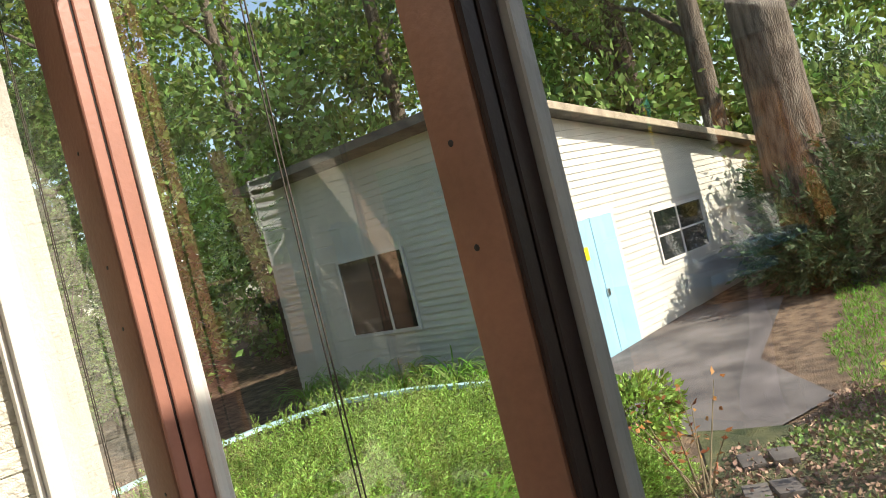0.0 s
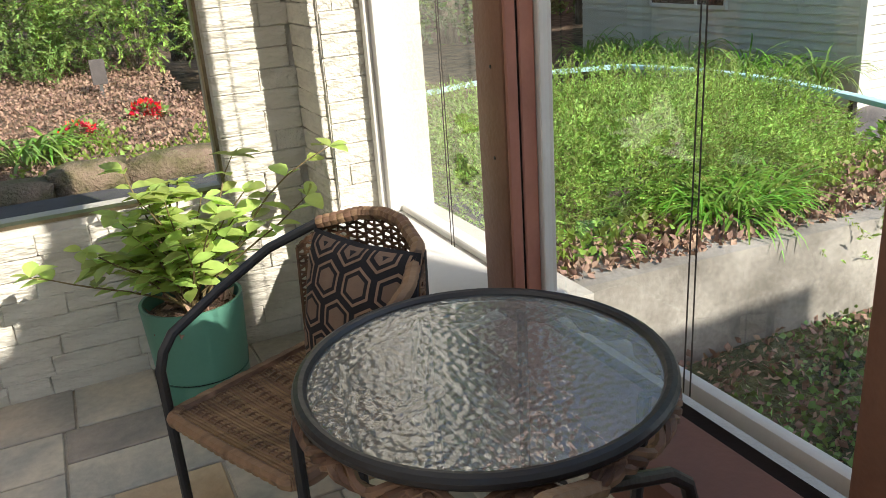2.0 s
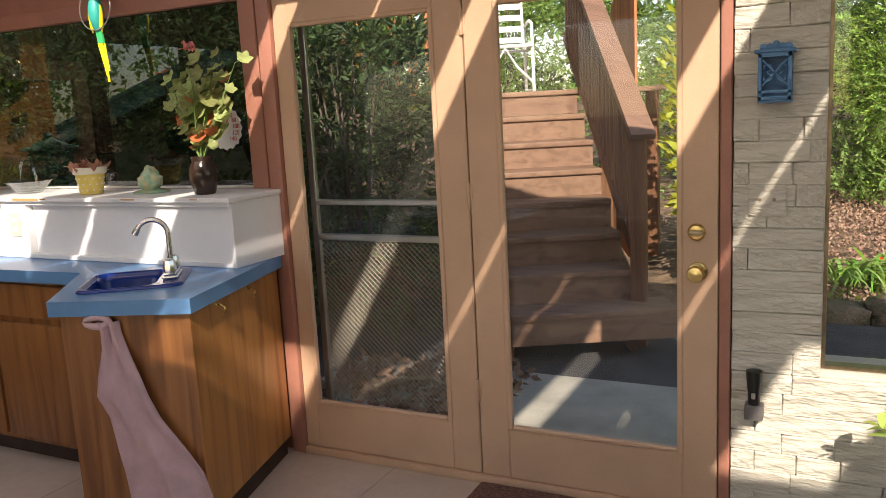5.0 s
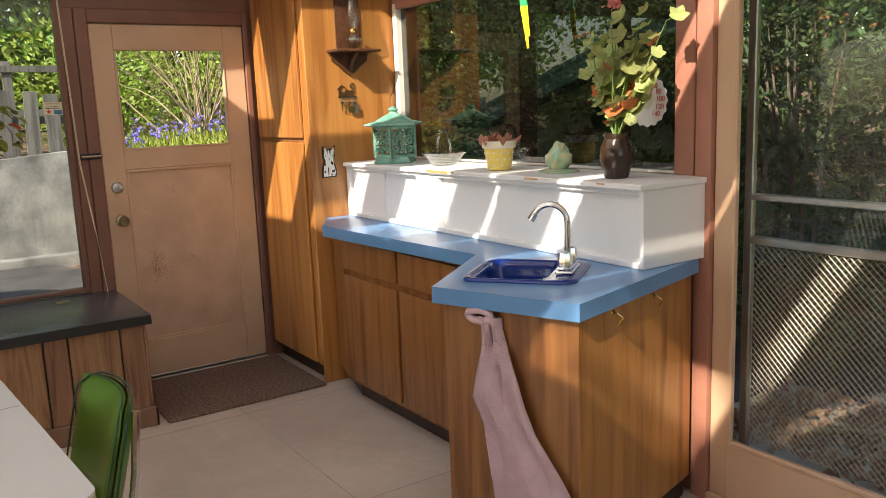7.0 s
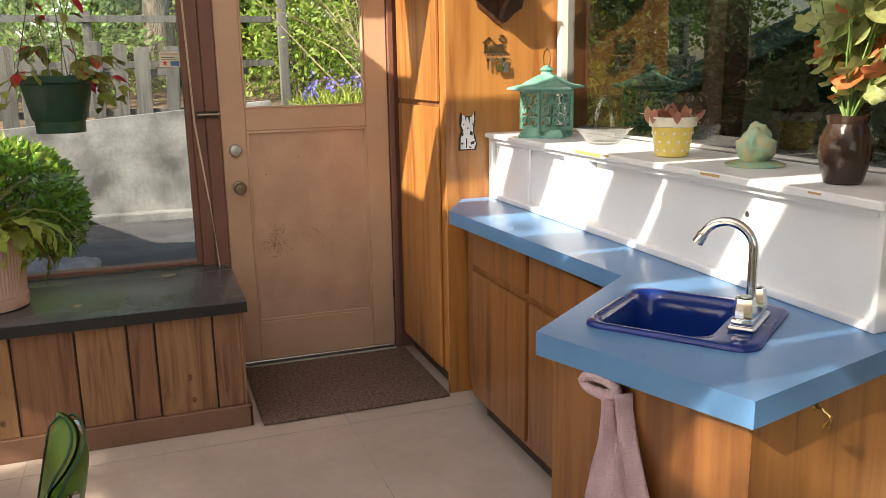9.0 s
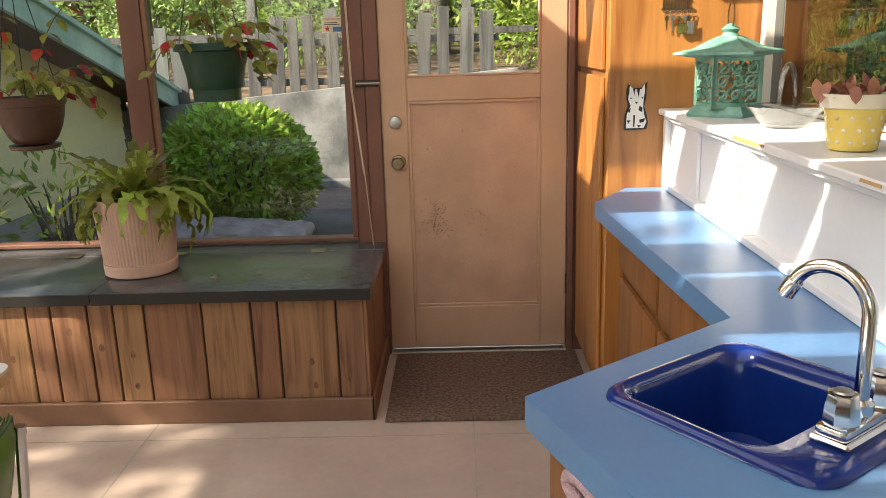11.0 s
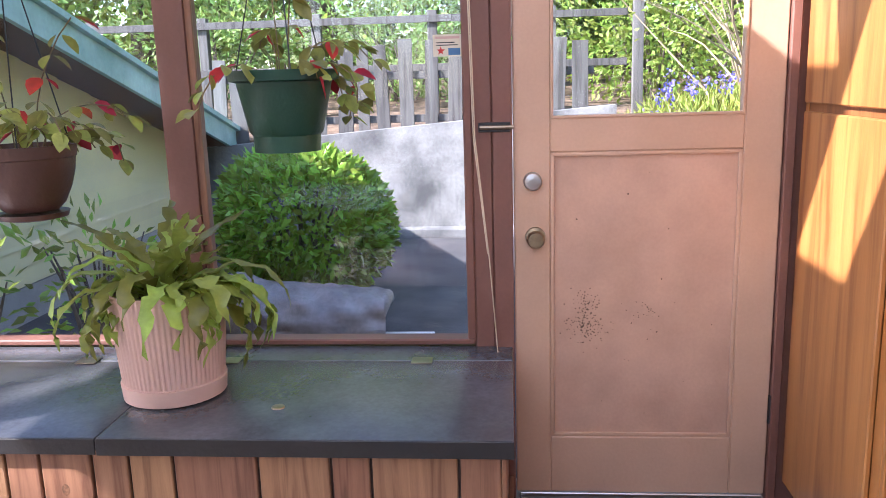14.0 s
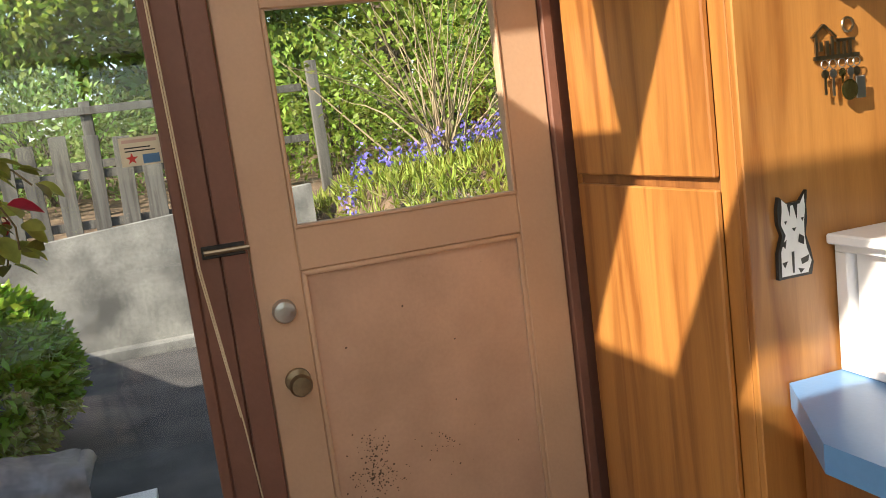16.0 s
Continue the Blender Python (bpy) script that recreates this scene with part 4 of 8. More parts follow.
part("bench_plinth", Geo().box(XW + 0.02, bx + 0.012, by - 0.02, by - 0.004, 0.0, 0.1, 0.004), PLINTH, bench)

# ---- tall cabinet ----
tc = thing("tall_cabinet", (-4.24, 2.7, 0), "tall orange oak cabinet with two flush doors", "cabinet")
tx0, tx1, ty = XW + 0.025, -3.872, 2.462
part("cabinet_side", Geo().box(tx1 - 0.02, tx1, ty, YN - 0.004, 0.0, 2.5, 0.003), CABINET, tc, "orange oak veneered side panel")
part("cabinet_body", Geo().box(tx0, tx1 - 0.021, ty + 0.02, YN - 0.004, 0.1, 2.5), CABDARK, tc)
part("cabinet_stile", Geo().box(tx0, tx0 + 0.03, ty, ty + 0.02, 0.1, 2.5, 0.002), CABINET, tc)
part("cabinet_stile", Geo().box(tx1 - 0.075, tx1 - 0.021, ty, ty + 0.02, 0.1, 2.5, 0.002), CABINET, tc)
part("cabinet_rail", Geo().box(tx0 + 0.03, tx1 - 0.075, ty, ty + 0.02, 1.345, 1.395, 0.002), CABDARK, tc)
part("cabinet_door", Geo().box(tx0 + 0.035, tx1 - 0.07, ty - 0.018, ty - 0.001, 0.11, 1.36, 0.004), CABINET, tc, "flush lower door")
part("cabinet_door", Geo().box(tx0 + 0.035, tx1 - 0.07, ty - 0.018, ty - 0.001, 1.385, 2.48, 0.004), CABINET, tc, "flush upper door")
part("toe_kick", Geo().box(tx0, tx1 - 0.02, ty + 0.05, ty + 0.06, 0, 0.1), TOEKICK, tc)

# ---- kitchen counter ----
CZ = 0.945
top = [(-3.868, 2.535), (-3.6, 2.372), (-2.365, 2.445), (-2.005, 1.995), (-1.5, 2.18), (-1.715, 2.985), (-1.76, YN - 0.006), (-3.868, YN - 0.006)]


def arc(c, r, a0, a1, n=6):
    return [(c[0] + r * math.cos(radians(a0 + (a1 - a0) * k / n)), c[1] + r * math.sin(radians(a0 + (a1 - a0) * k / n))) for k in range(n + 1)]


# sink frame: u from the basin to the tap, w along the diagonal edge
U = Vector((0.8, 0.6)).normalized()
W = Vector((-U.y, U.x))
SC = Vector((-1.957, 2.373))


def sink_loop(hu, hw, r, n=6, dc=(0, 0)):
    pts = arc((hu - r, hw - r), r, 0, 90, n) + arc((-hu + r, hw - r), r, 90, 180, n) + arc((-hu + r, -hw + r), r, 180, 270, n) + arc((hu - r, -hw + r), r, 270, 360, n)
    return [SC + U * (a + dc[0]) + W * (b + dc[1]) for a, b in pts]


hole = sink_loop(0.172, 0.165, 0.05, 6)
wt = thing("worktop", (-2.7, 2.6, CZ), "blue laminate worktop with a thick edge and angled end", "worktop")
# the top is a ring of faces from the outline to the sink's hole
bm = bmesh.new()
for z, flip in ((CZ, False), (CZ - 0.038, True)):
    ov = [bm.verts.new((x, y, z)) for x, y in top]
    iv = [bm.verts.new((p.x, p.y, z)) for p in hole]
    eds = [bm.edges.new((ov[i], ov[(i + 1) % len(ov)])) for i in range(len(ov))] + [bm.edges.new((iv[i], iv[(i + 1) % len(iv)])) for i in range(len(iv))]
    bmesh.ops.triangle_fill(bm, use_beauty=True, use_dissolve=False, edges=eds)
bm.verts.ensure_lookup_table()
bm.verts.index_update()
g = Geo().add([v.co for v in bm.verts], [tuple(v.index for v in f.verts) for f in bm.faces])
bm.free()
part("worktop_board", g, LAMINATE, wt, "", 0)
g = Geo()
n = len(top)
g.add([(x, y, CZ - 0.055) for x, y in top] + [(x, y, CZ) for x, y in top], [(i, (i + 1) % n, n + (i + 1) % n, n + i) for i in range(n)])
part("worktop_edge", g, LAMINATE, wt, "darker blue worn edge", 0)

sink = thing("bar_sink", (SC.x, SC.y, CZ), "cobalt blue enamel bar sink with a wide rim", "sink")
g = Geo()
BC = (-0.045, 0.0)
rings = [sink_loop(0.197, 0.188, 0.05), sink_loop(0.195, 0.186, 0.05), sink_loop(0.188, 0.179, 0.048), sink_loop(0.138, 0.162, 0.05, 6, BC), sink_loop(0.13, 0.154, 0.05, 6, BC), sink_loop(0.124, 0.148, 0.05, 6, BC), sink_loop(0.108, 0.13, 0.045, 6, BC), sink_loop(0.03, 0.03, 0.029, 6, BC)]
zs = [CZ + 0.001, CZ + 0.008, CZ + 0.012, CZ + 0.011, CZ + 0.004, CZ - 0.02, CZ - 0.14, CZ - 0.15]
vs, fs, m = [], [], len(rings[0])
for r, z in zip(rings, zs):
    vs += [(p.x, p.y, z) for p in r]
for k in range(len(rings) - 1):
    fs += [(k * m + i, k * m + (i + 1) % m, (k + 1) * m + (i + 1) % m, (k + 1) * m + i) for i in range(m)]
fs.append(tuple((len(rings) - 1) * m + i for i in range(m)))
part("basin", Geo().add(vs, fs), COBALT, sink, "", 50)
dr = SC + U * BC[0]
part("drain", Geo().lathe((dr.x, dr.y, CZ - 0.149), [(0.034, 0), (0.034, 0.003), (0.02, 0.001), (0, 0.0)], 20), CHROME, sink)
part("worn_rim", Geo().box(-0.0015, 0.0015, -0.11, 0.05, 0, 0.0022).turned(Matrix(((U.x, W.x, 0, SC.x - U.x * 0.19), (U.y, W.y, 0, SC.y - U.y * 0.19), (0, 0, 1, CZ + 0.0105), (0, 0, 0, 1)))), CREAM, sink, "chipped pale edge of the rim")
fc = SC + U * 0.138
F = lambda u, w, z: (fc.x + U.x * u + W.x * w, fc.y + U.y * u + W.y * w, z)
tap = thing("tap", (fc.x, fc.y, CZ + 0.01), "chrome gooseneck tap with two faceted handles on a bridge base", "tap")
mrot = Matrix(((U.x, W.x, 0, fc.x), (U.y, W.y, 0, fc.y), (0, 0, 1, CZ + 0.0118), (0, 0, 0, 1)))
part("tap_base", Geo().box(-0.03, 0.03, -0.083, 0.083, 0, 0.01, 0.004).box(-0.024, 0.024, -0.078, 0.078, 0.009, 0.026, 0.008).turned(mrot), CHROME, tap)
for q in (-0.052, 0.052):
    handle = part("tap_handle", Geo().lathe(F(0, q, CZ + 0.0365), [(0.021, 0), (0.026, 0.006), (0.024, 0.03), (0.021, 0.046), (0.0, 0.048)], 8), CHROME, tap, "faceted chrome handle")
    part("handle_cap", Geo().lathe(F(0, q, CZ + 0.0845), [(0.014, 0), (0.012, 0.003), (0, 0.004)], 16), STEEL, handle)
part("spout_collar", Geo().lathe(F(0, 0, CZ + 0.036), [(0.018, 0), (0.018, 0.018), (0.013, 0.024)], 20), CHROME, tap)
pts = [F(0, 0, CZ + 0.04), F(0, 0, CZ + 0.17)] + [F(-0.06 + 0.06 * math.cos(radians(a)), 0, CZ + 0.18 + 0.06 * math.sin(radians(a))) for a in range(0, 166, 12)]
part("spout", Geo().tube(pts, 0.0105, 14), CHROME, tap)
tip = Vector(pts[-1])
part("spout_tip", Geo().lathe(tuple(tip), [(0.0125, -0.004), (0.0135, 0.0), (0.0135, 0.022), (0.0, 0.023)], 16, tuple((Vector(pts[-1]) - Vector(pts[-2])).normalized())), CHROME, tap)

# cabinets under the worktop
FY = 2.475


def base_cabinet(x0, x1, x2=None):
    c = thing("base_cabinet", ((x0 + x1) / 2, FY + 0.2, 0), "brown oak base cabinet with one drawer over a door", "cabinet", "base cabinets")
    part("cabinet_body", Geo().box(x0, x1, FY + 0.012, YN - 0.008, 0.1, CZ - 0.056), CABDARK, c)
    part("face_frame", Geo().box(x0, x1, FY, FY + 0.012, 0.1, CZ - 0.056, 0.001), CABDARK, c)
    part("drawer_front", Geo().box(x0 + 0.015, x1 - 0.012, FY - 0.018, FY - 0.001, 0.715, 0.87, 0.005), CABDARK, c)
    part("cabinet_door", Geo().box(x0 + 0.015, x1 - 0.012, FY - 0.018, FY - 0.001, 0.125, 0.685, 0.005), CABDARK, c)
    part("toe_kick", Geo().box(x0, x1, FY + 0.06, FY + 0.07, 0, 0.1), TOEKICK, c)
    return c


base_cabinet(-3.58, -3.02)
base_cabinet(-3.018, -2.36)
ac = thing("corner_cabinet", (-3.72, 2.7, 0), "narrow angled brown oak cabinet panel at the counter end", "cabinet")
part("cabinet_panel", Geo().prism([(-3.868, 2.56), (-3.59, 2.475), (-3.582, FY + 0.01), (-3.582, YN - 0.01), (-3.868, YN - 0.01)], 0.1, CZ - 0.056), CABDARK, ac)
part("toe_kick", Geo().prism([(-3.868, 2.62), (-3.582, 2.54), (-3.582, 2.56), (-3.868, 2.64)], 0, 0.1), TOEKICK, ac)

pc = thing("sink_cabinet", (-1.85, 2.4, 0), "orange oak sink cabinet set at an angle with plain sides", "cabinet")
inset = [(-2.33, 2.462), (-1.995, 2.035), (-1.535, 2.205), (-1.735, 2.965), (-1.77, YN - 0.008), (-2.355, YN - 0.008)]


def wall_panel(name, a, b, z0, z1, material, t=0.018, label=""):
    a, b = Vector(a), Vector(b)
    d = (b - a).normalized()
    nrm = Vector((d.y, -d.x)) * t
    return part(name, Geo().prism([(a.x, a.y), (b.x, b.y), (b.x - nrm.x, b.y - nrm.y), (a.x - nrm.x, a.y - nrm.y)], z0, z1), material, pc, label)


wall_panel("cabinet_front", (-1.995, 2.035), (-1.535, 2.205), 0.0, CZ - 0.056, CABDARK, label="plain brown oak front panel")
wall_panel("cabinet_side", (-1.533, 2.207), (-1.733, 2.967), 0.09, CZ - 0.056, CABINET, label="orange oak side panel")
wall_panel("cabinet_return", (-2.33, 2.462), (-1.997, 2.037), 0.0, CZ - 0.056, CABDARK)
wall_panel("toe_kick", (-1.56, 2.24), (-1.755, 2.96), 0.0, 0.09, TOEKICK, 0.01)


def hook(at, nx, ny, name="towel_hook"):
    h = thing(name, at, "small brass cup hook screwed into the cabinet side", "hook", "hooks on the cabinet")
    x, y, z = at
    pts = [(x, y, z + 0.02), (x + nx * 0.015, y + ny * 0.015, z + 0.02)] + [(x + nx * (0.02 + 0.014 * math.sin(radians(a))), y + ny * (0.02 + 0.014 * math.sin(radians(a))), z - 0.002 - 0.016 * (1 - math.cos(radians(a))) + 0.016) for a in range(0, 200, 20)]
    pts.append((x + nx * 0.036, y + ny * 0.036, z + 0.012))
    part("hook_wire", Geo().tube(pts, 0.003, 6), BRASS, h)
    part("hook_plate", Geo().lathe((x, y, z + 0.02), [(0.009, 0), (0.008, 0.003), (0, 0.004)], 10, (nx, ny, 0)), BRASS, h)


hook((-1.585, 2.405, 0.845), 0.967, 0.254)
hook((-1.655, 2.67, 0.845), 0.967, 0.254)

# towel on the front
tw = thing("towel", (-1.72, 2.1, 0.86), "mauve terry towel hung by its corner on the cabinet front", "towel")
d2 = Vector((0.46, 0.17)).normalized()
nf = Vector((d2.y, -d2.x))
base = Vector((-1.83, 2.096))
rt = random.Random(3)
prof = [(0.865, -0.02, 0.07), (0.83, -0.01, 0.065), (0.76, -0.02, 0.1), (0.66, -0.05, 0.17), (0.58, -0.065, 0.21), (0.5, -0.02, 0.2), (0.4, 0.0, 0.25), (0.3, 0.02, 0.3), (0.2, 0.03, 0.32), (0.13, 0.02, 0.26), (0.06, 0.0, 0.07)]
cols = 17
vs, fs = [], []
for j in range(41):
    q = j / 40 * (len(prof) - 1)
    i = min(int(q), len(prof) - 2)
    f = q - i
    z, a0, wd_ = [prof[i][k] * (1 - f) + prof[i + 1][k] * f for k in range(3)]
    for c in range(cols):
        s = c / (cols - 1)
        a = a0 + s * wd_
        fold = 0.014 + 0.013 * math.sin(s * 11 + z * 7) + 0.006 * math.sin(s * 23 - z * 13)
        p = base + d2 * a + nf * (fold + 0.006)
        vs.append((p.x, p.y, z - 0.05 * s * (1 if j > 25 else 0) * (j - 25) / 15))
for j in range(40):
    for c in range(cols - 1):
        fs.append((j * cols + c, j * cols + c + 1, (j + 1) * cols + c + 1, (j + 1) * cols + c))
ob = part("towel_cloth", Geo().add(vs, fs), TOWEL, tw, "", 60)
sm = ob.modifiers.new("thick", "SOLIDIFY")
sm.thickness = 0.007
lp = []
for k in range(14):
    a = 2 * math.pi * k / 14
    p = base + d2 * (0.0 + 0.045 * math.cos(a) - 0.02) + nf * 0.025
    lp.append((p.x, p.y, 0.866 + 0.018 * math.sin(a)))
part("towel_knot", Geo().tube(lp, 0.0125, 8, True), TOWEL, tw, "twisted towel corner over the hook", 60)

# white shelf box on the worktop
SZ, SY = 1.243, 2.668
sb = thing("backsplash_cabinet", (-2.8, 2.85, CZ), "low white cabinet with sliding doors along the window", "cabinet")
part("cabinet_top", Geo().box(-3.868, -1.69, SY - 0.02, YN - 0.005, SZ - 0.022, SZ, 0.004), SHELFWHITE, sb, "white painted shelf with worn front edge")
part("cabinet_end", Geo().box(-1.715, -1.698, SY, YN - 0.006, CZ + 0.001, SZ - 0.022, 0.002), SHELFWHITE, sb)
part("cabinet_back", Geo().box(-3.866, -1.716, SY + 0.05, SY + 0.06, CZ + 0.001, SZ - 0.022), SHELFWHITE, sb)
part("bottom_rail", Geo().box(-3.866, -1.716, SY, SY + 0.05, CZ + 0.001, CZ + 0.022, 0.002), SHELFWHITE, sb)
part("top_rail", Geo().box(-3.866, -1.716, SY, SY + 0.05, SZ - 0.04, SZ - 0.023, 0.002), SHELFWHITE, sb)
for x0, x1, off in ((-3.83, -3.49, 0.022), (-3.51, -3.145, 0.036), (-2.96, -2.5, 0.036), (-2.54, -1.72, 0.022)):
    part("sliding_door", Geo().box(x0, x1, SY + off, SY + off + 0.012, CZ + 0.022, SZ - 0.04, 0.001), SHELFWHITE, sb, "white sliding panel")
for x0, x1 in ((-3.866, -3.835), (-3.14, -3.1), (-3.0, -2.965)):
    part("cabinet_stile", Geo().box(x0, x1, SY, SY + 0.045, CZ + 0.022, SZ - 0.04, 0.002), SHELFWHITE, sb)
part("outlet_board", Geo().box(-3.1, -3.0, SY + 0.004, SY + 0.03, CZ + 0.022, SZ - 0.04, 0.001), SHELFWHITE, sb)
part("finger_hole", Geo().lathe((-2.15, SY + 0.0218, 1.14), [(0.009, 0), (0.006, 0.001), (0, 0.0005)], 12, (0, -1, 0)), STEEL, sb)
for x0, x1, dz_ in ((-3.02, -2.84, 0.012), (-2.83, -2.79, 0.006), (-2.3, -2.22, 0.007), (-1.9, -1.86, 0.005)):
    part("worn_patch", Geo().box(x0, x1, SY - 0.0215, SY - 0.0195, SZ - 0.004 - dz_, SZ - 0.004), PLY, sb, "bare wood where the paint has worn off")
so = thing("kitchen_outlet", (-3.05, SY, 1.11), "ivory double outlet on the white cabinet front", "outlet")
part("plate", Geo().box(-3.087, -3.013, SY - 0.002, SY + 0.003, 1.05, 1.165, 0.003), IVORY, so)
for z in (1.087, 1.128):
    part("socket", Geo().box(-3.066, -3.034, SY - 0.005, SY - 0.002, z - 0.014, z + 0.014, 0.004), CREAM, so)

# kitchen window
kw = tagged(thing("window_4", (-2.7, YN, 1.25), "wide kitchen window, its glass darkened for the shaded garden behind", "window"), kind="structure")
part("window_frame", Geo().box(-3.855, -3.815, YN - 0.015, YN + 0.05, SZ + 0.001, 2.1, 0.004), WHITEPAINT, kw, "white side frame")
part("window_frame", Geo().box(-1.85, -1.76, YN - 0.02, YN + 0.05, SZ + 0.001, 2.14, 0.004), POSTRED, kw)
part("window_frame", Geo().box(-3.815, -1.85, YN - 0.02, YN + 0.05, 2.07, 2.14, 0.004), POSTRED, kw)
part("window_frame", Geo().box(-3.815, -1.85, YN - 0.003, YN + 0.05, SZ + 0.001, SZ + 0.012, 0.003), WHITEPAINT, kw)
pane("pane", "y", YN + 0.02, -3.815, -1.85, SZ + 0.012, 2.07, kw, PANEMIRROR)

# ---- mats ----
m1 = thing("door_mat", (-0.3, 2.7, 0), "maroon tufted mat before the french doors", "mat")
part("carpet", Geo().box(-0.77, 0.165, 2.22, 2.98, 0.001, 0.016, 0.007), MAT_MAROON, m1)
m2 = thing("door_mat", (-4.1, 2.0, 0), "brown tufted mat before the half-glazed door", "mat")
part("carpet", Geo().box(-4.56, -3.83, 1.57, 2.45, 0.001, 0.016, 0.007), MAT_BROWN, m2)

# ---- pink pot with fern on the bench ----


def blade(g, pts, widths, up=(0, 0, 1), fold=0.25):
    """A strap leaf along points, with a raised middle."""
    pts = [Vector(p) for p in pts]
    vs, fs = [], []
    for i, p in enumerate(pts):
        d = (pts[min(i + 1, len(pts) - 1)] - pts[max(i - 1, 0)]).normalized()
        s = d.cross(Vector(up))
        s = s.normalized() if s.length > 1e-4 else d.orthogonal().normalized()
        u = s.cross(d)
        w = widths[i]
        vs += [p + s * w + u * w * fold, p, p - s * w + u * w * fold]
    for i in range(len(pts) - 1):
        a = i * 3
        fs += [(a, a + 1, a + 4, a + 3), (a + 1, a + 2, a + 5, a + 4)]
    g.add(vs, fs)


def strap_plant(g, base, n, length, width, seed, spread=(25, 95), wave=0.3, r0=0.03):
    r = random.Random(seed)
    for k in range(n):
        az = r.uniform(0, 2 * math.pi)
        el = radians(r.uniform(*spread))
        L_ = length * r.uniform(0.6, 1.15)
        p = Vector((base[0] + r0 * math.cos(az) * r.random(), base[1] + r0 * math.sin(az) * r.random(), base[2]))
        pts, ws = [], []
        e = el
        m = 9
        for i in range(m):
            s = i / (m - 1)
            pts.append(p.copy())
            ws.append(width * (0.18 + 1.0 * math.sin(math.pi * min(0.97, s ** 0.75 * 0.95 + 0.04))) * (1 + wave * math.sin(i * 2.3 + k)))
            e -= radians(r.uniform(7, 24))
            p = p + Vector((math.cos(az) * math.cos(e), math.sin(az) * math.cos(e), math.sin(e))) * (L_ / m)
            az += r.uniform(-0.12, 0.12)
        ws[-1] = width * 0.08
        blade(g, pts, ws)


px, py = -4.17, 0.51
pot = thing("planter", (px, py, bz), "ribbed pink ceramic planter with saucer on the bench", "planter")
seg = 256
prof = [(0.148, 0.055), (0.15, 0.06), (0.171, 0.325), (0.171, 0.333), (0.162, 0.333), (0.158, 0.3)]
vs, fs = [], []
for r, h in prof:
    for k in range(seg):
        rr = r - (0.0042 if (k // 2) % 2 and 0.046 < h < 0.33 and r > 0.149 else 0)
        vs.append((px + rr * math.cos(2 * math.pi * k / seg), py + rr * math.sin(2 * math.pi * k / seg), bz + h))
for i in range(len(prof) - 1):
    fs += [(i * seg + k, i * seg + (k + 1) % seg, (i + 1) * seg + (k + 1) % seg, (i + 1) * seg + k) for k in range(seg)]
part("pot_body", Geo().add(vs, fs), PINKCLAY, pot)
# Black ring puts in the shade of the gap above the saucer
part("pot_gap", Geo().lathe((px, py, bz), [(0.1445, 0.05), (0.1445, 0.062)], 48), BLACKPL, pot)
part("saucer", Geo().lathe((px, py, bz), [(0.138, 0), (0.151, 0.006), (0.155, 0.054), (0.147, 0.056)], 48), PINKCLAY, pot)
part("soil", Geo().lathe((px, py, bz + 0.295), [(0.158, 0), (0.08, 0.01), (0.0, 0.014)], 32), SOIL, pot)
fern = thing("fern", (px, py, bz + 0.28), "bird's-nest fern with long wavy arching leaves in the pink planter", "plant")
rw_ = random.Random(71)
for k in range(78):
    inner = k >= 60
    az = rw_.uniform(0, 2 * math.pi)
    e = radians(rw_.uniform(68, 92) if inner else rw_.uniform(28, 74))
    L_ = rw_.uniform(0.22, 0.4) if inner else rw_.uniform(0.24, 0.42)
    wd_ = rw_.uniform(0.016, 0.027)
    r0 = rw_.uniform(0.0, 0.09)
    q = Vector((px + r0 * math.cos(az), py + r0 * math.sin(az), bz + 0.3))
    pts, ws = [], []
    for i in range(15):
        f = i / 14
        pts.append(q + Vector((-math.sin(az), math.cos(az), 0)) * 0.008 * math.sin(i * 1.7 + k) + Vector((0, 0, 0.006 * math.sin(i * 2.1 + 2 * k))))
        ws.append(wd_ * (0.2 + 0.95 * math.sin(math.pi * min(0.98, 0.06 + 0.94 * f ** 0.9))) * (1 + 0.3 * math.sin(i * 2.4 + k)))
        e -= radians(rw_.uniform(2, 7) if inner else rw_.uniform(4, 13) * (1 + 0.6 * f))
        q = q + Vector((math.cos(az) * math.cos(e), math.sin(az) * math.cos(e), math.sin(e))) * (L_ / 14)
        az += rw_.uniform(-0.08, 0.08)
    ws[-1] = 0.001
    g = Geo()
    blade(g, pts, ws, fold=0.35)
    part("frond", g, LEAFFERN, fern, "", 60)

# ---- hanging begonias ----


def big_leaf(g, at, way, up, L_, w, r):
    at, d = Vector(at), Vector(way).normalized()
    s = d.cross(Vector(up))
    s = s.normalized() if s.length > 1e-3 else d.orthogonal().normalized()
    u = s.cross(d)
    vs, fs = [], []
    prof = [(0.0, 0.04), (0.2, 0.7), (0.45, 1.0), (0.7, 0.8), (0.9, 0.35), (1.0, 0.02)]
    droop = r.uniform(0.05, 0.3)
    for t_, ww_ in prof:
        p = at + d * L_ * t_ - Vector((0, 0, 1)) * L_ * droop * t_ * t_
        vs += [p + s * w * ww_ / 2 + u * w * 0.14 * ww_, p, p - s * w * ww_ / 2 + u * w * 0.14 * ww_]
    for i in range(len(prof) - 1):
        a = 3 * i
        fs += [(a, a + 1, a + 4, a + 3), (a + 1, a + 2, a + 5, a + 4)]
    g.add(vs, fs)


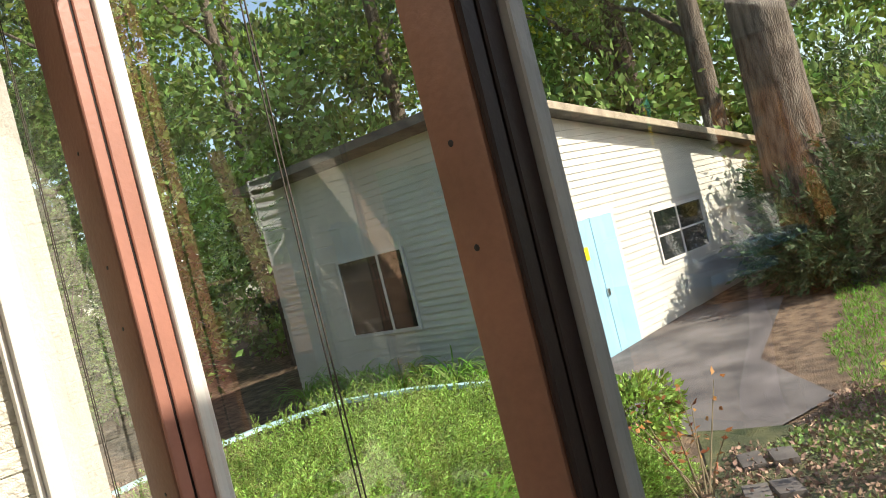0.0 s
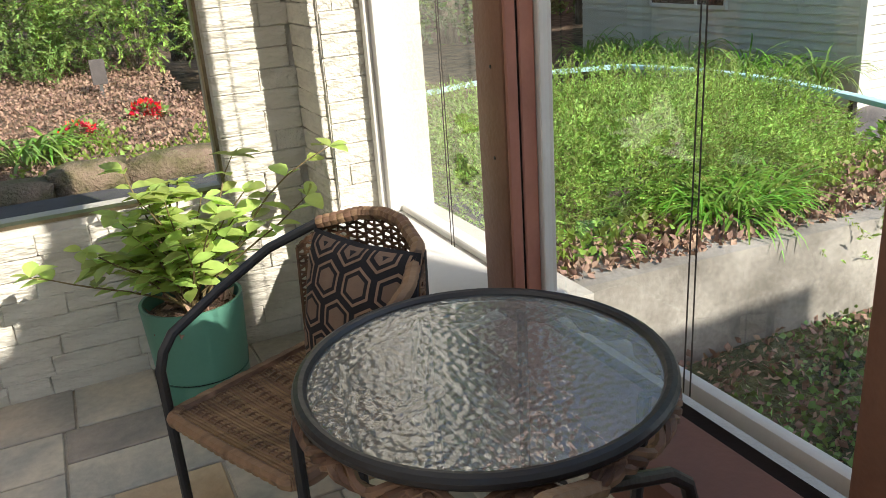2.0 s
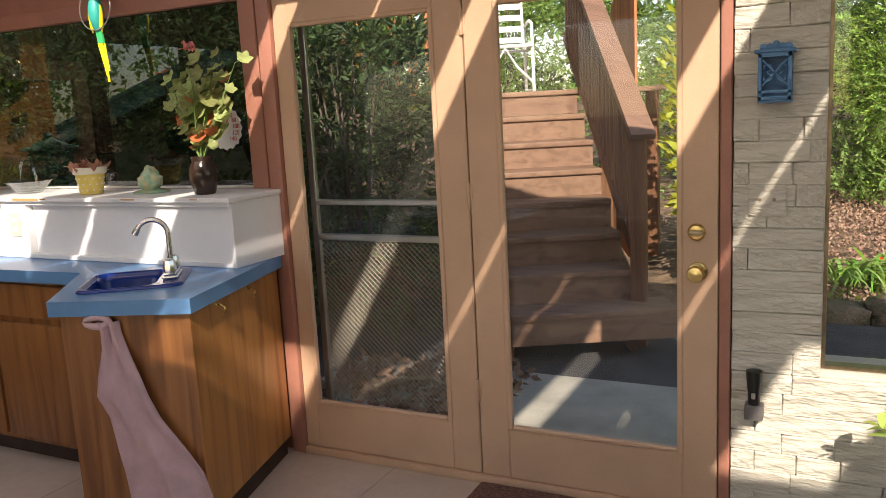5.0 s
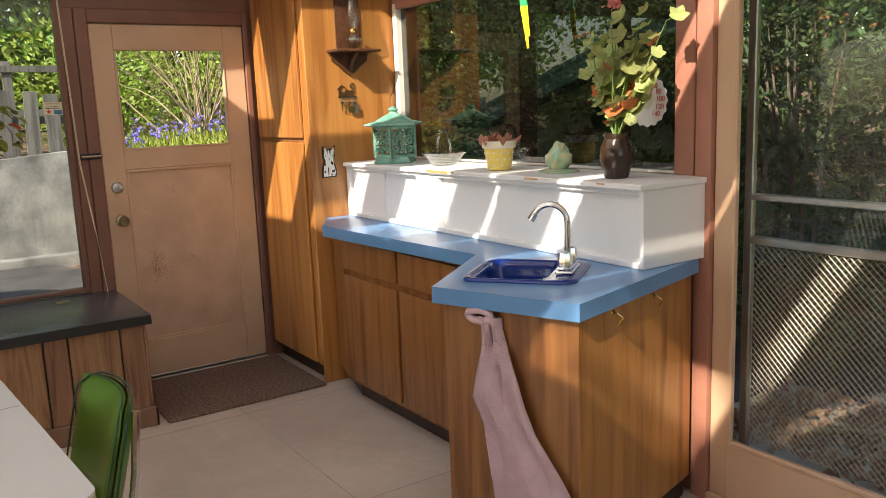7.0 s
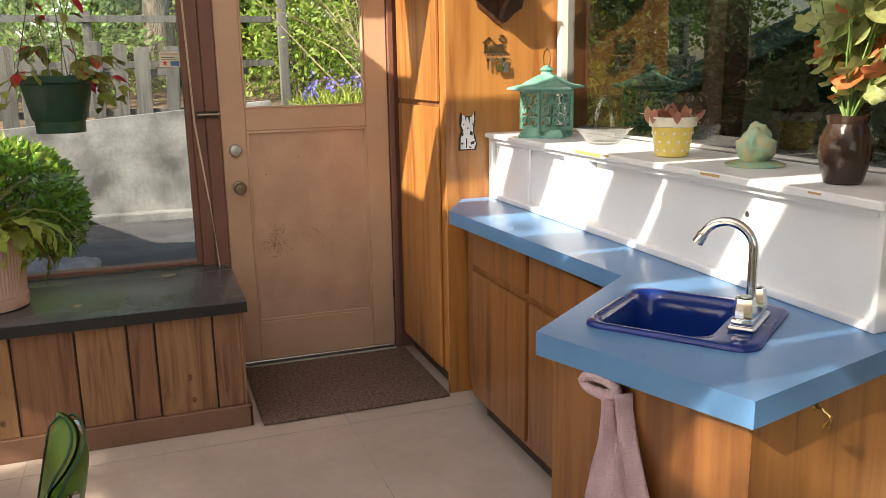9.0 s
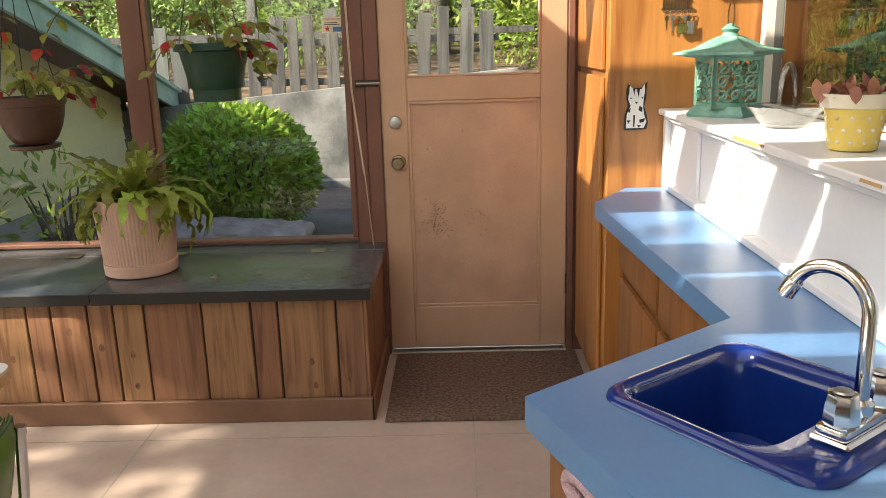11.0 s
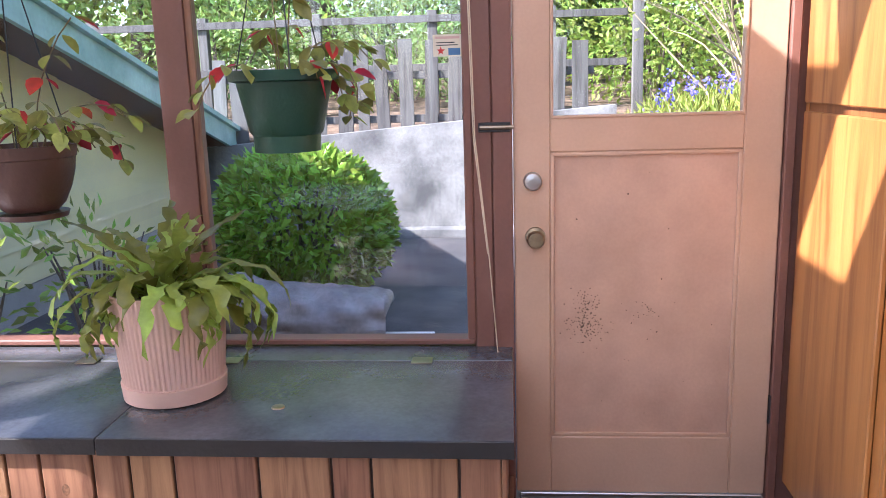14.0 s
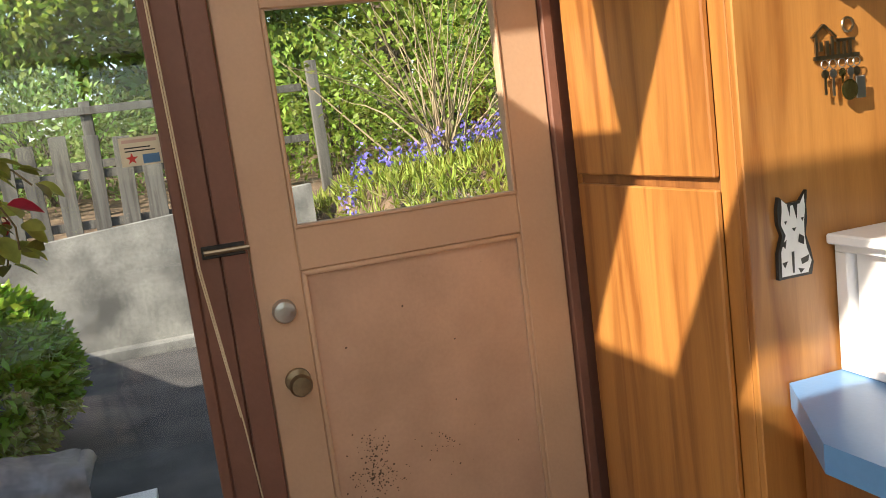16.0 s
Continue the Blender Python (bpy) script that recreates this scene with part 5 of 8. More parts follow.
def hanging(at, r, h, material, label, seed, redleaf):
    x, y, z = at
    t = thing("hanging_pot", (x, y, z), label, "hanging plant", "hanging pots")
    if material is PLASTICBROWN:
        prof = [(0.05, 0.0), (r * 0.56, 0.003), (r * 0.7, h * 0.12), (r * 0.86, h * 0.36), (r * 0.96, h * 0.6), (r, h * 0.8), (r * 1.03, h * 0.82), (r * 1.05, h), (r * 0.98, h), (r * 0.92, h * 0.85)]
        part("drip_saucer", Geo().lathe((x, y, z - 0.025), [(r * 0.5, 0), (r * 0.72, 0.006), (r * 0.76, 0.022), (r * 0.72, 0.02)], 28), material, t)
    else:
        prof = [(r * 0.62, 0.0), (r * 0.64, 0.0), (r * 0.66, 0.05), (r * 0.72, 0.06), (r * 0.92, h - 0.035), (r * 1.06, h - 0.03), (r * 1.08, h), (r * 1.0, h), (r * 0.9, h - 0.03)]
    part("pot_body", Geo().lathe((x, y, z), prof, 36), material, t)
    part("soil", Geo().lathe((x, y, z + h - 0.03), [(r * 0.93, 0), (0, 0.01)], 24), SOIL, t)
    for k in range(3):
        a = 2 * math.pi * k / 3 + 0.4
        part("hanger_wire", Geo().tube([(x + r * math.cos(a), y + r * math.sin(a), z + h - 0.01), (x, y, z + h + 0.62)], 0.0022, 5), BLACKMETAL, t)
    part("hanger_hook", Geo().tube([(x, y, z + h + 0.6), (x, y, ZC)], 0.003, 5), BLACKMETAL, t)
    p = thing("begonia", (x, y, z + h), "trailing begonia with yellow-green and red leaves in the hanging pot", "plant", "begonias")
    rr = random.Random(seed)
    green, red = Geo(), Geo()
    for k in range(11):
        az, L_ = rr.uniform(0, 2 * math.pi), rr.uniform(0.12, 0.3)
        e = radians(rr.uniform(25, 88))
        if k < 2:
            e, L_ = radians(86), 0.36
        q = Vector((x + 0.4 * r * math.cos(az), y + 0.4 * r * math.sin(az), z + h - 0.02))
        pts = [q.copy()]
        for i in range(6):
            q = q + Vector((math.cos(az) * math.cos(e), math.sin(az) * math.cos(e), math.sin(e))) * (L_ / 5)
            e -= radians(rr.uniform(5, 12) if k < 2 else rr.uniform(12, 34))
            pts.append(q.copy())
            if i > 0:
                for j in range(2):
                    a2 = az + rr.uniform(-1.6, 1.6)
                    o = q + Vector((math.cos(a2), math.sin(a2), 0.3)) * 0.012
                    ll = rr.uniform(0.04, 0.07)
                    big_leaf(red if rr.random() < redleaf else green, o, (math.cos(a2), math.sin(a2), rr.uniform(-1.2, -0.1)), (rr.gauss(0, 0.4), rr.gauss(0, 0.4), 1), ll, ll * 0.72, rr)
        part("stem", Geo().tube(pts, 0.0022, 5), STEM, p)
    part("leaves", green, LEAFYELLOW, p, "", 60)
    part("red_leaves", red, LEAFRED, p, "", 60)

hanging((-4.2, 0.11, 1.14), 0.135, 0.195, PLASTICBROWN, "brown plastic hanging pot with drip saucer", 31, 0.16)
hanging((-4.4, 0.845, 1.285), 0.158, 0.245, PLASTICDARKGREEN, "dark green plastic hanging pot", 33, 0.14)

# ---- round glass table ----
tx, ty_, tz, tr_ = 1.425, 1.2, 0.72, 0.315
rt_ = thing("round_table", (tx, ty_, 0), "round bistro table with pebbled glass top and braided wicker rim", "table")
ring = lambda r, z, n=64: [(tx + r * math.cos(2 * math.pi * k / n), ty_ + r * math.sin(2 * math.pi * k / n), z) for k in range(n)]
gt = part("glass_top", Geo().add(ring(tr_ - 0.012, tz - 0.002), [tuple(range(64))]), PEBBLE, rt_, "rippled glass", 0)
gt.visible_shadow = False
part("rim_tube", Geo().tube(ring(tr_ - 0.004, tz - 0.004), 0.0135, 10, True), BLACKMETAL, rt_, "black tube rim")
for s in range(3):
    pts = []
    for k in range(220):
        a = 2 * math.pi * k / 220
        ph = 26 * a + 2 * math.pi * s / 3
        pts.append((tx + (tr_ - 0.002 + 0.008 * math.cos(ph)) * math.cos(a), ty_ + (tr_ - 0.002 + 0.008 * math.cos(ph)) * math.sin(a), tz - 0.04 + 0.013 * math.sin(ph * 0.5)))
    part("braid_strand", Geo().tube(pts, 0.0085, 6, True), WICKERDARK if s == 1 else WICKER, rt_, "braided wicker strand")
for k in range(4):
    a = radians(45 + 90 * k)
    part("leg", Geo().tube([(tx + 0.27 * math.cos(a), ty_ + 0.27 * math.sin(a), tz - 0.02), (tx + 0.25 * math.cos(a), ty_ + 0.25 * math.sin(a), 0.35), (tx + 0.29 * math.cos(a), ty_ + 0.29 * math.sin(a), 0.006)], 0.011, 8), BLACKMETAL, rt_)
part("leg_ring", Geo().tube(ring(0.25, 0.33, 40), 0.006, 6, True), BLACKMETAL, rt_)

# ---- wicker armchair: front corners at a (its left) and b ----
CA, CB = Vector((0.95, 1.87, 0)), Vector((1.14, 1.44, 0))
fwd = Vector((-0.915, -0.404, 0))
lft = (CA - CB).normalized()
wid = (CA - CB).length
mid_ = (CA + CB) / 2


def C(l, b, z):
    """A place in the chair: l to its left of the middle, b back from the front edge."""
    return mid_ + lft * l - fwd * b + Vector((0, 0, z))


wc = thing("wicker_armchair", tuple(mid_ - fwd * 0.22), "wicker armchair with black tube frame beside the glass table", "armchair", "wicker armchairs")
h = wid / 2
loop = [C(h, 0.0, 0.0), C(h, 0.0, 0.3), C(h, 0.0, 0.54), C(h, 0.015, 0.58), C(h + 0.01, 0.05, 0.61), C(h + 0.02, 0.2, 0.665), C(h, 0.34, 0.725), C(h * 0.72, 0.45, 0.77), C(h * 0.3, 0.505, 0.795), C(0, 0.52, 0.8)]
right = [C(-(p - mid_).dot(lft), -(p - mid_).dot(fwd), p.z) for p in loop[:-1]][::-1]
part("arm_frame", Geo().tube(loop + right, 0.0125, 10), BLACKMETAL, wc, "black bent tube")
for s in (-1, 1):
    part("back_leg", Geo().tube([C(s * h * 0.86, 0.44, 0.0), C(s * h * 0.84, 0.42, 0.44), C(s * h * 0.74, 0.455, 0.76)], 0.0115, 8), BLACKMETAL, wc)
lp = loop[7:] + right[:4]
wp2 = [lp[i].lerp(lp[i + 1], k / 24) for i in range(len(lp) - 1) for k in range(24)]
g = Geo().tube(wp2, [0.0172 if i % 4 else 0.0155 for i in range(len(wp2))], 8)
part("back_wrapping", g, WICKER, wc, "wicker strips wound round the back tube")
seat = Geo()
for i in range(46):
    b_ = 0.01 + 0.43 * i / 45
    seat.tube([C(-h + 0.02 + (2 * h - 0.04) * k / 24, b_, 0.43 + 0.006 * math.sin(math.pi * k + math.pi * i) - 0.022 * math.sin(math.pi * k / 24) * math.sin(math.pi * i / 45)) for k in range(25)], 0.0043, 5)
part("seat_weave", seat, WICKER, wc, "woven wicker seat")
for i in range(18):
    g = Geo()
    l_ = -h + 0.03 + (2 * h - 0.06) * i / 17
    g.tube([C(l_, 0.01 + 0.43 * k / 12, 0.427 + 0.005 * (1 if k % 2 else -1) - 0.022 * math.sin(math.pi * i / 17) * math.sin(math.pi * k / 12)) for k in range(13)], 0.0058, 5)
    part("warp_strand", g, WICKERDARK, wc)
se_ = [C(h - 0.01, 0.02, 0.43), C(h - 0.03, -0.01, 0.43), C(0, -0.015, 0.43), C(-h + 0.03, -0.01, 0.43), C(-h + 0.01, 0.02, 0.43), C(-h + 0.01, 0.42, 0.43), C(0, 0.45, 0.43), C(h - 0.01, 0.42, 0.43)]
n = len(se_)
wp2 = [se_[i].lerp(se_[(i + 1) % n], k / 32) for i in range(n) for k in range(32)]
g = Geo().tube(wp2, [0.0165 if i % 4 else 0.0145 for i in range(len(wp2))], 8, True)
part("seat_edge", g, WICKER, wc, "wicker strips wound round the seat frame")
g = Geo()
bk = lambda s, z: C(h * 0.9 * math.sin(s * 1.35), 0.36 + 0.15 * math.cos(s * 1.35) + (z - 0.43) * 0.04, z)
for i in range(30):
    z = 0.44 + 0.012 * i
    g.tube([bk(-1 + 2 * k / 30, min(z, 0.785 - 0.075 * (-1 + 2 * k / 30) ** 2) + 0.003 * (1 if (i + k) % 2 else -1)) for k in range(31)], 0.0042, 5)
for i in range(22):
    s = -1 + 2 * i / 21
    g.tube([bk(s, 0.43 + (0.355 - 0.075 * s * s) * k / 6) for k in range(7)], 0.004, 5)
part("back_weave", g, WICKERDARK, wc, "woven wicker back")

# second armchair, across the table
base_m = Matrix.Translation(wc.location)
turn = Matrix.Translation((tx, ty_, 0)) @ pose(0, 0, 0, 0, 0, 172) @ Matrix.Translation((-tx, -ty_, 0)) @ Matrix.Translation((0.03, 0.0, 0)) @ base_m
copy_thing(wc, turn)

# hexagon cushion
cu = thing("cushion", (1.36, 1.83, 0.45), "square cushion with brown and black hexagon pattern on the wicker chair", "cushion")
cc, cl, cup = Vector((1.40, 1.765, 0.605)), lft.copy(), Vector((0.2, 0.09, 0.97)).normalized()
cn = cl.cross(cup).normalized()
if cn.dot(fwd) < 0:
    cn = -cn
S_ = 0.175


def pil(u, v, s):
    t_ = 0.075 * ((1 - abs(u) ** 2.6) * (1 - abs(v) ** 2.6)) ** 0.5
    k = 1 - 0.06 * (1 - abs(u)) * abs(v) - 0.06 * (1 - abs(v)) * abs(u)
    return cc + cl * u * S_ * k + cup * v * S_ * k + cn * t_ * s


vs, fs = [], []
N_ = 25
for s in (1, -1):
    o = len(vs)
    for j in range(N_):
        for i in range(N_):
            vs.append(pil(-1 + 2 * i / (N_ - 1), -1 + 2 * j / (N_ - 1), s))
    for j in range(N_ - 1):
        for i in range(N_ - 1):
            q = (o + j * N_ + i, o + j * N_ + i + 1, o + (j + 1) * N_ + i + 1, o + (j + 1) * N_ + i)
            fs.append(q if s > 0 else q[::-1])
part("cushion_body", Geo().add(vs, fs), CUSHDARK, cu, "black woven cover", 60)


def hexes(rin, rout, material, lift, lab):
    for row in range(-3, 4):
        for col in range(-3, 4):
            u0, v0 = (col + (0.5 if row % 2 else 0)) * 0.56, row * 0.485
            if abs(u0) > 1.2 or abs(v0) > 1.2:
                continue
            m = 30
            vs, ok = [], True
            for k in range(m):
                c_, f_ = divmod(k, 5)
                a0, a1 = radians(60 * c_ + 30), radians(60 * c_ + 90)
                f_ /= 5
                for r in (rin, rout):
                    x = r * (math.cos(a0) * (1 - f_) + math.cos(a1) * f_)
                    y = r * (math.sin(a0) * (1 - f_) + math.sin(a1) * f_)
                    u, v = max(-0.97, min(0.97, u0 + x)), max(-0.97, min(0.97, v0 + y))
                    vs.append(pil(u, v, 1) + cn * lift)
            fs = []
            for k in range(m):
                a, b = 2 * k, 2 * ((k + 1) % m)
                fs.append((a, a + 1, b + 1, b))
            if rin < 0.02:
                vs = [pil(max(-0.97, min(0.97, u0)), max(-0.97, min(0.97, v0)), 1) + cn * lift] + [vs[i] for i in range(1, len(vs), 2)]
                fs = [(0, 1 + k, 1 + (k + 1) % m) for k in range(m)]
            part("cushion_pattern", Geo().add(vs, fs), material, cu, lab, 60)


hexes(0.225, 0.268, CUSHMID, 0.0022, "tan hexagon outlines")
hexes(0.0, 0.165, CUSHION, 0.002, "brown hexagons")

# ---- green pot with lemon plant ----
gx_, gy_ = 1.13, 2.735
gp = thing("green_planter", (gx_, gy_, 0), "sage green plastic planter standing on the slate floor", "planter")
part("pot_body", Geo().lathe((gx_, gy_, 0), [(0.15, 0.105), (0.153, 0.108), (0.167, 0.35), (0.167, 0.36), (0.157, 0.36), (0.15, 0.3)], 56), PLASTICGREEN, gp)
# Black ring puts in the shade between pot and base
part("pot_gap", Geo().lathe((gx_, gy_, 0), [(0.146, 0.098), (0.146, 0.107)], 48), BLACKPL, gp)
part("pot_base", Geo().lathe((gx_, gy_, 0), [(0.14, 0.0), (0.146, 0.012), (0.152, 0.1), (0.146, 0.1)], 56), PLASTICGREEN, gp)
part("soil", Geo().lathe((gx_, gy_, 0.31), [(0.158, 0), (0.1, 0.012), (0, 0.016)], 32), SOIL, gp)
rr = random.Random(5)
ch_ = []
for k in range(60):
    a, r = rr.uniform(0, 6.28), 0.14 * math.sqrt(rr.random())
    ch_.append((gx_ + r * math.cos(a), gy_ + r * math.sin(a), 0.325))
leaves("bark_mulch", ch_, [(0, 0, 0.1)] * 60, 0.05, 0.03, LITTERLEAF, gp, 3, 0.9)
lm = thing("lemon_plant", (gx_, gy_, 0.32), "young lemon shrub with pale green glossy leaves in the sage pot", "plant")
stems, gl1 = Geo(), Geo()
shoots = [(rr.uniform(0, 6.28), rr.uniform(42, 86), rr.uniform(0.26, 0.46)) for k in range(30)] + [(-0.25, 52, 0.72), (-0.6, 44, 0.6),  (2.9, 38, 0.5), (0.5, 62, 0.55), (3.6, 45, 0.48), (2.2, 70, 0.5)]
for az, el, L_ in shoots:
    e = radians(el)
    q = Vector((gx_ + rr.gauss(0, 0.02), gy_ - 0.02 + rr.gauss(0, 0.02), 0.32))
    pts = [q.copy()]
    m = 8
    for i in range(m):
        q = q + Vector((math.cos(az) * math.cos(e), math.sin(az) * math.cos(e) * 0.7, math.sin(e))) * (L_ / m)
        q.y = min(q.y, YN - 0.06)
        az += rr.uniform(-0.25, 0.25)
        e += radians(rr.uniform(-9, 6))
        pts.append(q.copy())
        if i >= 2:
            for j in range(2 if i < m - 1 else 4):
                a2 = rr.uniform(0, 6.28)
                way = Vector((math.cos(a2), math.sin(a2) * 0.8, rr.uniform(-0.1, 0.55)))
                if q.y + way.y * 0.1 > YN - 0.03:
                    way.y = -abs(way.y)
                ll = rr.uniform(0.055, 0.105)
                big_leaf(gl1, q, way, (rr.gauss(0, 0.3), rr.gauss(0, 0.3), 1), ll, ll * 0.6, rr)
    stems.tube(pts, [0.005 - 0.0004 * i for i in range(m + 1)], 6)
part("stem_work", stems, STEM, lm)
part("leaves", gl1, LEAFLEMON, lm, "", 60)

# ---- white table and green vinyl chairs ----
ta = radians(4.5)
tu, tv = Vector((math.cos(ta), math.sin(ta), 0)), Vector((-math.sin(ta), math.cos(ta), 0))
tn = Vector((-2.70, 0.755, 0))
wt_ = thing("white_table", tuple(tn + tu * 0.55 - tv * 0.4), "old kitchen table with white laminate top and wooden apron", "table")
T = lambda a, b, z: tn + tu * a - tv * b + Vector((0, 0, z))
L1, L2, rc = 1.15, 0.8, 0.05
poly = [(p[0], p[1]) for c, a0 in (((L1 - rc, rc), -90), ((L1 - rc, L2 - rc), 0), ((rc, L2 - rc), 90), ((rc, rc), 180)) for p in arc(c, rc, a0, a0 + 90, 5)]
tp_ = [T(a, b, 0) for a, b in poly][::-1]
part("tabletop", Geo().prism([(p.x, p.y) for p in tp_], 0.742, 0.75), FORMICA, wt_, "white laminate, slightly scratched")
part("table_edge", Geo().prism([(p.x, p.y) for p in tp_], 0.716, 0.742), PLY, wt_, "pale plywood edge")
part("leaf_joint", Geo().bar(T(0.42, 0.01, 0.7505), T(0.42, L2 - 0.01, 0.7505), 0.002, 0.0012), GROUT, wt_)
for a0, b0, a1, b1 in ((0.06, 0.05, L1 - 0.06, 0.05), (0.06, L2 - 0.05, L1 - 0.06, L2 - 0.05), (0.06, 0.05, 0.06, L2 - 0.05), (L1 - 0.06, 0.05, L1 - 0.06, L2 - 0.05)):
    part("apron", Geo().bar(T(a0, b0, 0.66), T(a1, b1, 0.66), 0.02, 0.11), PLY, wt_, "honey plywood apron")
for a, b in ((0.08, 0.07), (L1 - 0.08, 0.07), (0.08, L2 - 0.07), (L1 - 0.08, L2 - 0.07)):
    lg = Geo().tube([T(a, b, 0.7), T(a + (0.03 if a > 0.5 else -0.03), b, 0.004)], 0.012, 8)
    lg.tube([T(a + 0.028, b, 0.7), T(a + (0.045 if a > 0.5 else -0.015), b, 0.004)], 0.012, 8)
    part("leg", lg, CHROME, wt_, "pair of chrome tubes")


def vinyl_chair(at, rz):
    c = thing("vinyl_chair", at, "green vinyl padded chair with chrome tube frame at the white table", "chair", "vinyl chairs")
    M = Matrix.Translation(at) @ pose(0, 0, 0, 0, 0, rz)
    P = lambda x, y, z: M @ Vector((x, y, z))
    vs, fs, nu, nv = [], [], 13, 9
    for s in (1, -1):
        o = len(vs)
        for j in range(nv):
            for i in range(nu):
                u, v = -1 + 2 * i / (nu - 1), -1 + 2 * j / (nv - 1)
                th = 0.026 * ((1 - abs(u) ** 6) * (1 - abs(v) ** 6)) ** 0.5 + 0.003
                k = 1 - 0.05 * (abs(u) * abs(v)) ** 3
                vs.append(P(u * 0.205 * k, -0.045 * (1 - u * u) + s * th - 0.04 * v, 0.645 + v * 0.165 * k))
        for j in range(nv - 1):
            for i in range(nu - 1):
                q = (o + j * nu + i, o + j * nu + i + 1, o + (j + 1) * nu + i + 1, o + (j + 1) * nu + i)
                fs.append(q if s < 0 else q[::-1])
    bk_ = part("backrest", Geo().add(vs, fs), VINYLGREEN, c, "curved green vinyl back", 60)
    g = Geo()
    for s in (0.012, -0.012):
        pts = []
        for k in range(48):
            a = 2 * math.pi * k / 48
            u = max(-1, min(1, 1.25 * math.cos(a)))
            v = max(-1, min(1, 1.25 * math.sin(a)))
            kk = 1 - 0.05 * (abs(u) * abs(v)) ** 3
            pts.append(P(u * 0.207 * kk, -0.045 * (1 - u * u) + s - 0.04 * v, 0.645 + v * 0.167 * kk))
        g.tube(pts, 0.003, 5, True)
    part("piping", g, PLASTICDARKGREEN, bk_)
    part("seat", Geo().box(-0.2, 0.2, 0.0, 0.4, 0.42, 0.48, 0.025).turned(M), VINYLGREEN, c, "padded green vinyl seat")
    for s in (-1, 1):
        part("leg", Geo().tube([P(s * 0.19, 0.37, 0.41), P(s * 0.2, 0.4, 0.0)], 0.0115, 8), CHROME, c)
        part("back_frame", Geo().tube([P(s * 0.2, -0.1, 0.0), P(s * 0.195, -0.01, 0.4), P(s * 0.18, -0.055, 0.62), P(s * 0.17, -0.075, 0.78)], 0.0115, 8), CHROME, c)
    part("brace", Geo().tube([P(-0.19, 0.0, 0.41), P(0.19, 0.0, 0.41)], 0.01, 8), CHROME, c)


vinyl_chair((-2.1, 0.93, 0), 183)
vinyl_chair((-2.84, 0.3, 0), -88)

# ---- ornaments on the white shelf ----
Z0 = SZ + 0.0005
la = thing("iron_lantern", (-3.53, 2.79, Z0), "verdigris cast iron pagoda lantern with pierced sides", "lantern")
lx, ly = -3.53, 2.79
lm_ = pose(lx, ly, Z0, 0, 0, 4)
sq = lambda prof: Geo().lathe((0, 0, 0), prof, 4).turned(lm_ @ pose(0, 0, 0, 0, 0, 45))
part("lantern_base", sq([(0.132, 0), (0.136, 0.01), (0.124, 0.022), (0.115, 0.034)]), VERDIGRIS, la, "stepped square base", 0)
part("lantern_roof", sq([(0.105, 0.188), (0.19, 0.2), (0.186, 0.208), (0.12, 0.22), (0.07, 0.244), (0.04, 0.256)]), VERDIGRIS, la, "flared pagoda roof", 0)
part("finial", Geo().lathe((lx, ly, Z0 + 0.255), [(0.03, 0), (0.022, 0.012), (0.03, 0.022), (0.014, 0.036), (0.0, 0.042)], 12), VERDIGRIS, la)
for k in range(4):
    fm = lm_ @ pose(0, 0, 0, 0, 0, 90 * k)
    g = Geo()
    for y in (-0.075, 0.075):
        g.box(0.072, 0.082, y - 0.007, y + 0.007, 0.03, 0.192)
    for z in (0.03, 0.178):
        g.box(0.072, 0.082, -0.07, 0.07, z, z + 0.014)
    for j in range(3):
        for i in range(3):
            cy_, cz_, w_ = -0.046 + 0.046 * i, 0.068 + 0.044 * j, 1 if (i + j) % 2 else -1
            g.tube([(0.077, cy_ + w_ * (0.022 - 0.0016 * n_) * math.cos(n_ * 0.62 + j), cz_ + (0.022 - 0.0016 * n_) * math.sin(n_ * 0.62 + j)) for n_ in range(11)], 0.0042, 5)
            g.tube([(0.077, cy_ - 0.02, cz_ - 0.02), (0.079, cy_, cz_), (0.077, cy_ + 0.02, cz_ + 0.02)], 0.0032, 5)
    part("pierced_panel", g.turned(fm), VERDIGRIS, la)
part("carry_ring", Geo().tube([(lx + 0.03 * math.cos(2 * math.pi * k / 16), ly, Z0 + 0.32 + 0.04 * math.sin(2 * math.pi * k / 16)) for k in range(16)], 0.0025, 5, True), OLDBRASS, la)
gb_ = thing("glass_basket", (-3.13, 2.83, Z0), "clear cut-glass basket dish with an arched handle", "dish")
part("dish", Geo().lathe((-3.13, 2.83, Z0), [(0.05, 0), (0.06, 0.004), (0.1, 0.05), (0.115, 0.062), (0.105, 0.06), (0.055, 0.01), (0, 0.008)], 20), CLEAR, gb_)
part("handle", Geo().tube([(-3.13 + 0.06 * math.cos(radians(a)), 2.83, Z0 + 0.05 + 0.125 * math.sin(radians(a))) for a in range(0, 181, 12)], 0.008, 8), CLEAR, gb_)
yp = thing("yellow_pot", (-2.64, 2.79, Z0), "yellow and cream glazed pot with raised dots", "pot")
part("pot_body", Geo().lathe((-2.64, 2.79, Z0), [(0.045, 0), (0.052, 0.004), (0.066, 0.095)], 36), YELLOWPOT, yp)
part("pot_rim", Geo().lathe((-2.64, 2.79, Z0), [(0.066, 0.095), (0.074, 0.098), (0.078, 0.128), (0.072, 0.128), (0.068, 0.11), (0, 0.108)], 36), CREAM, yp, "cream rim")
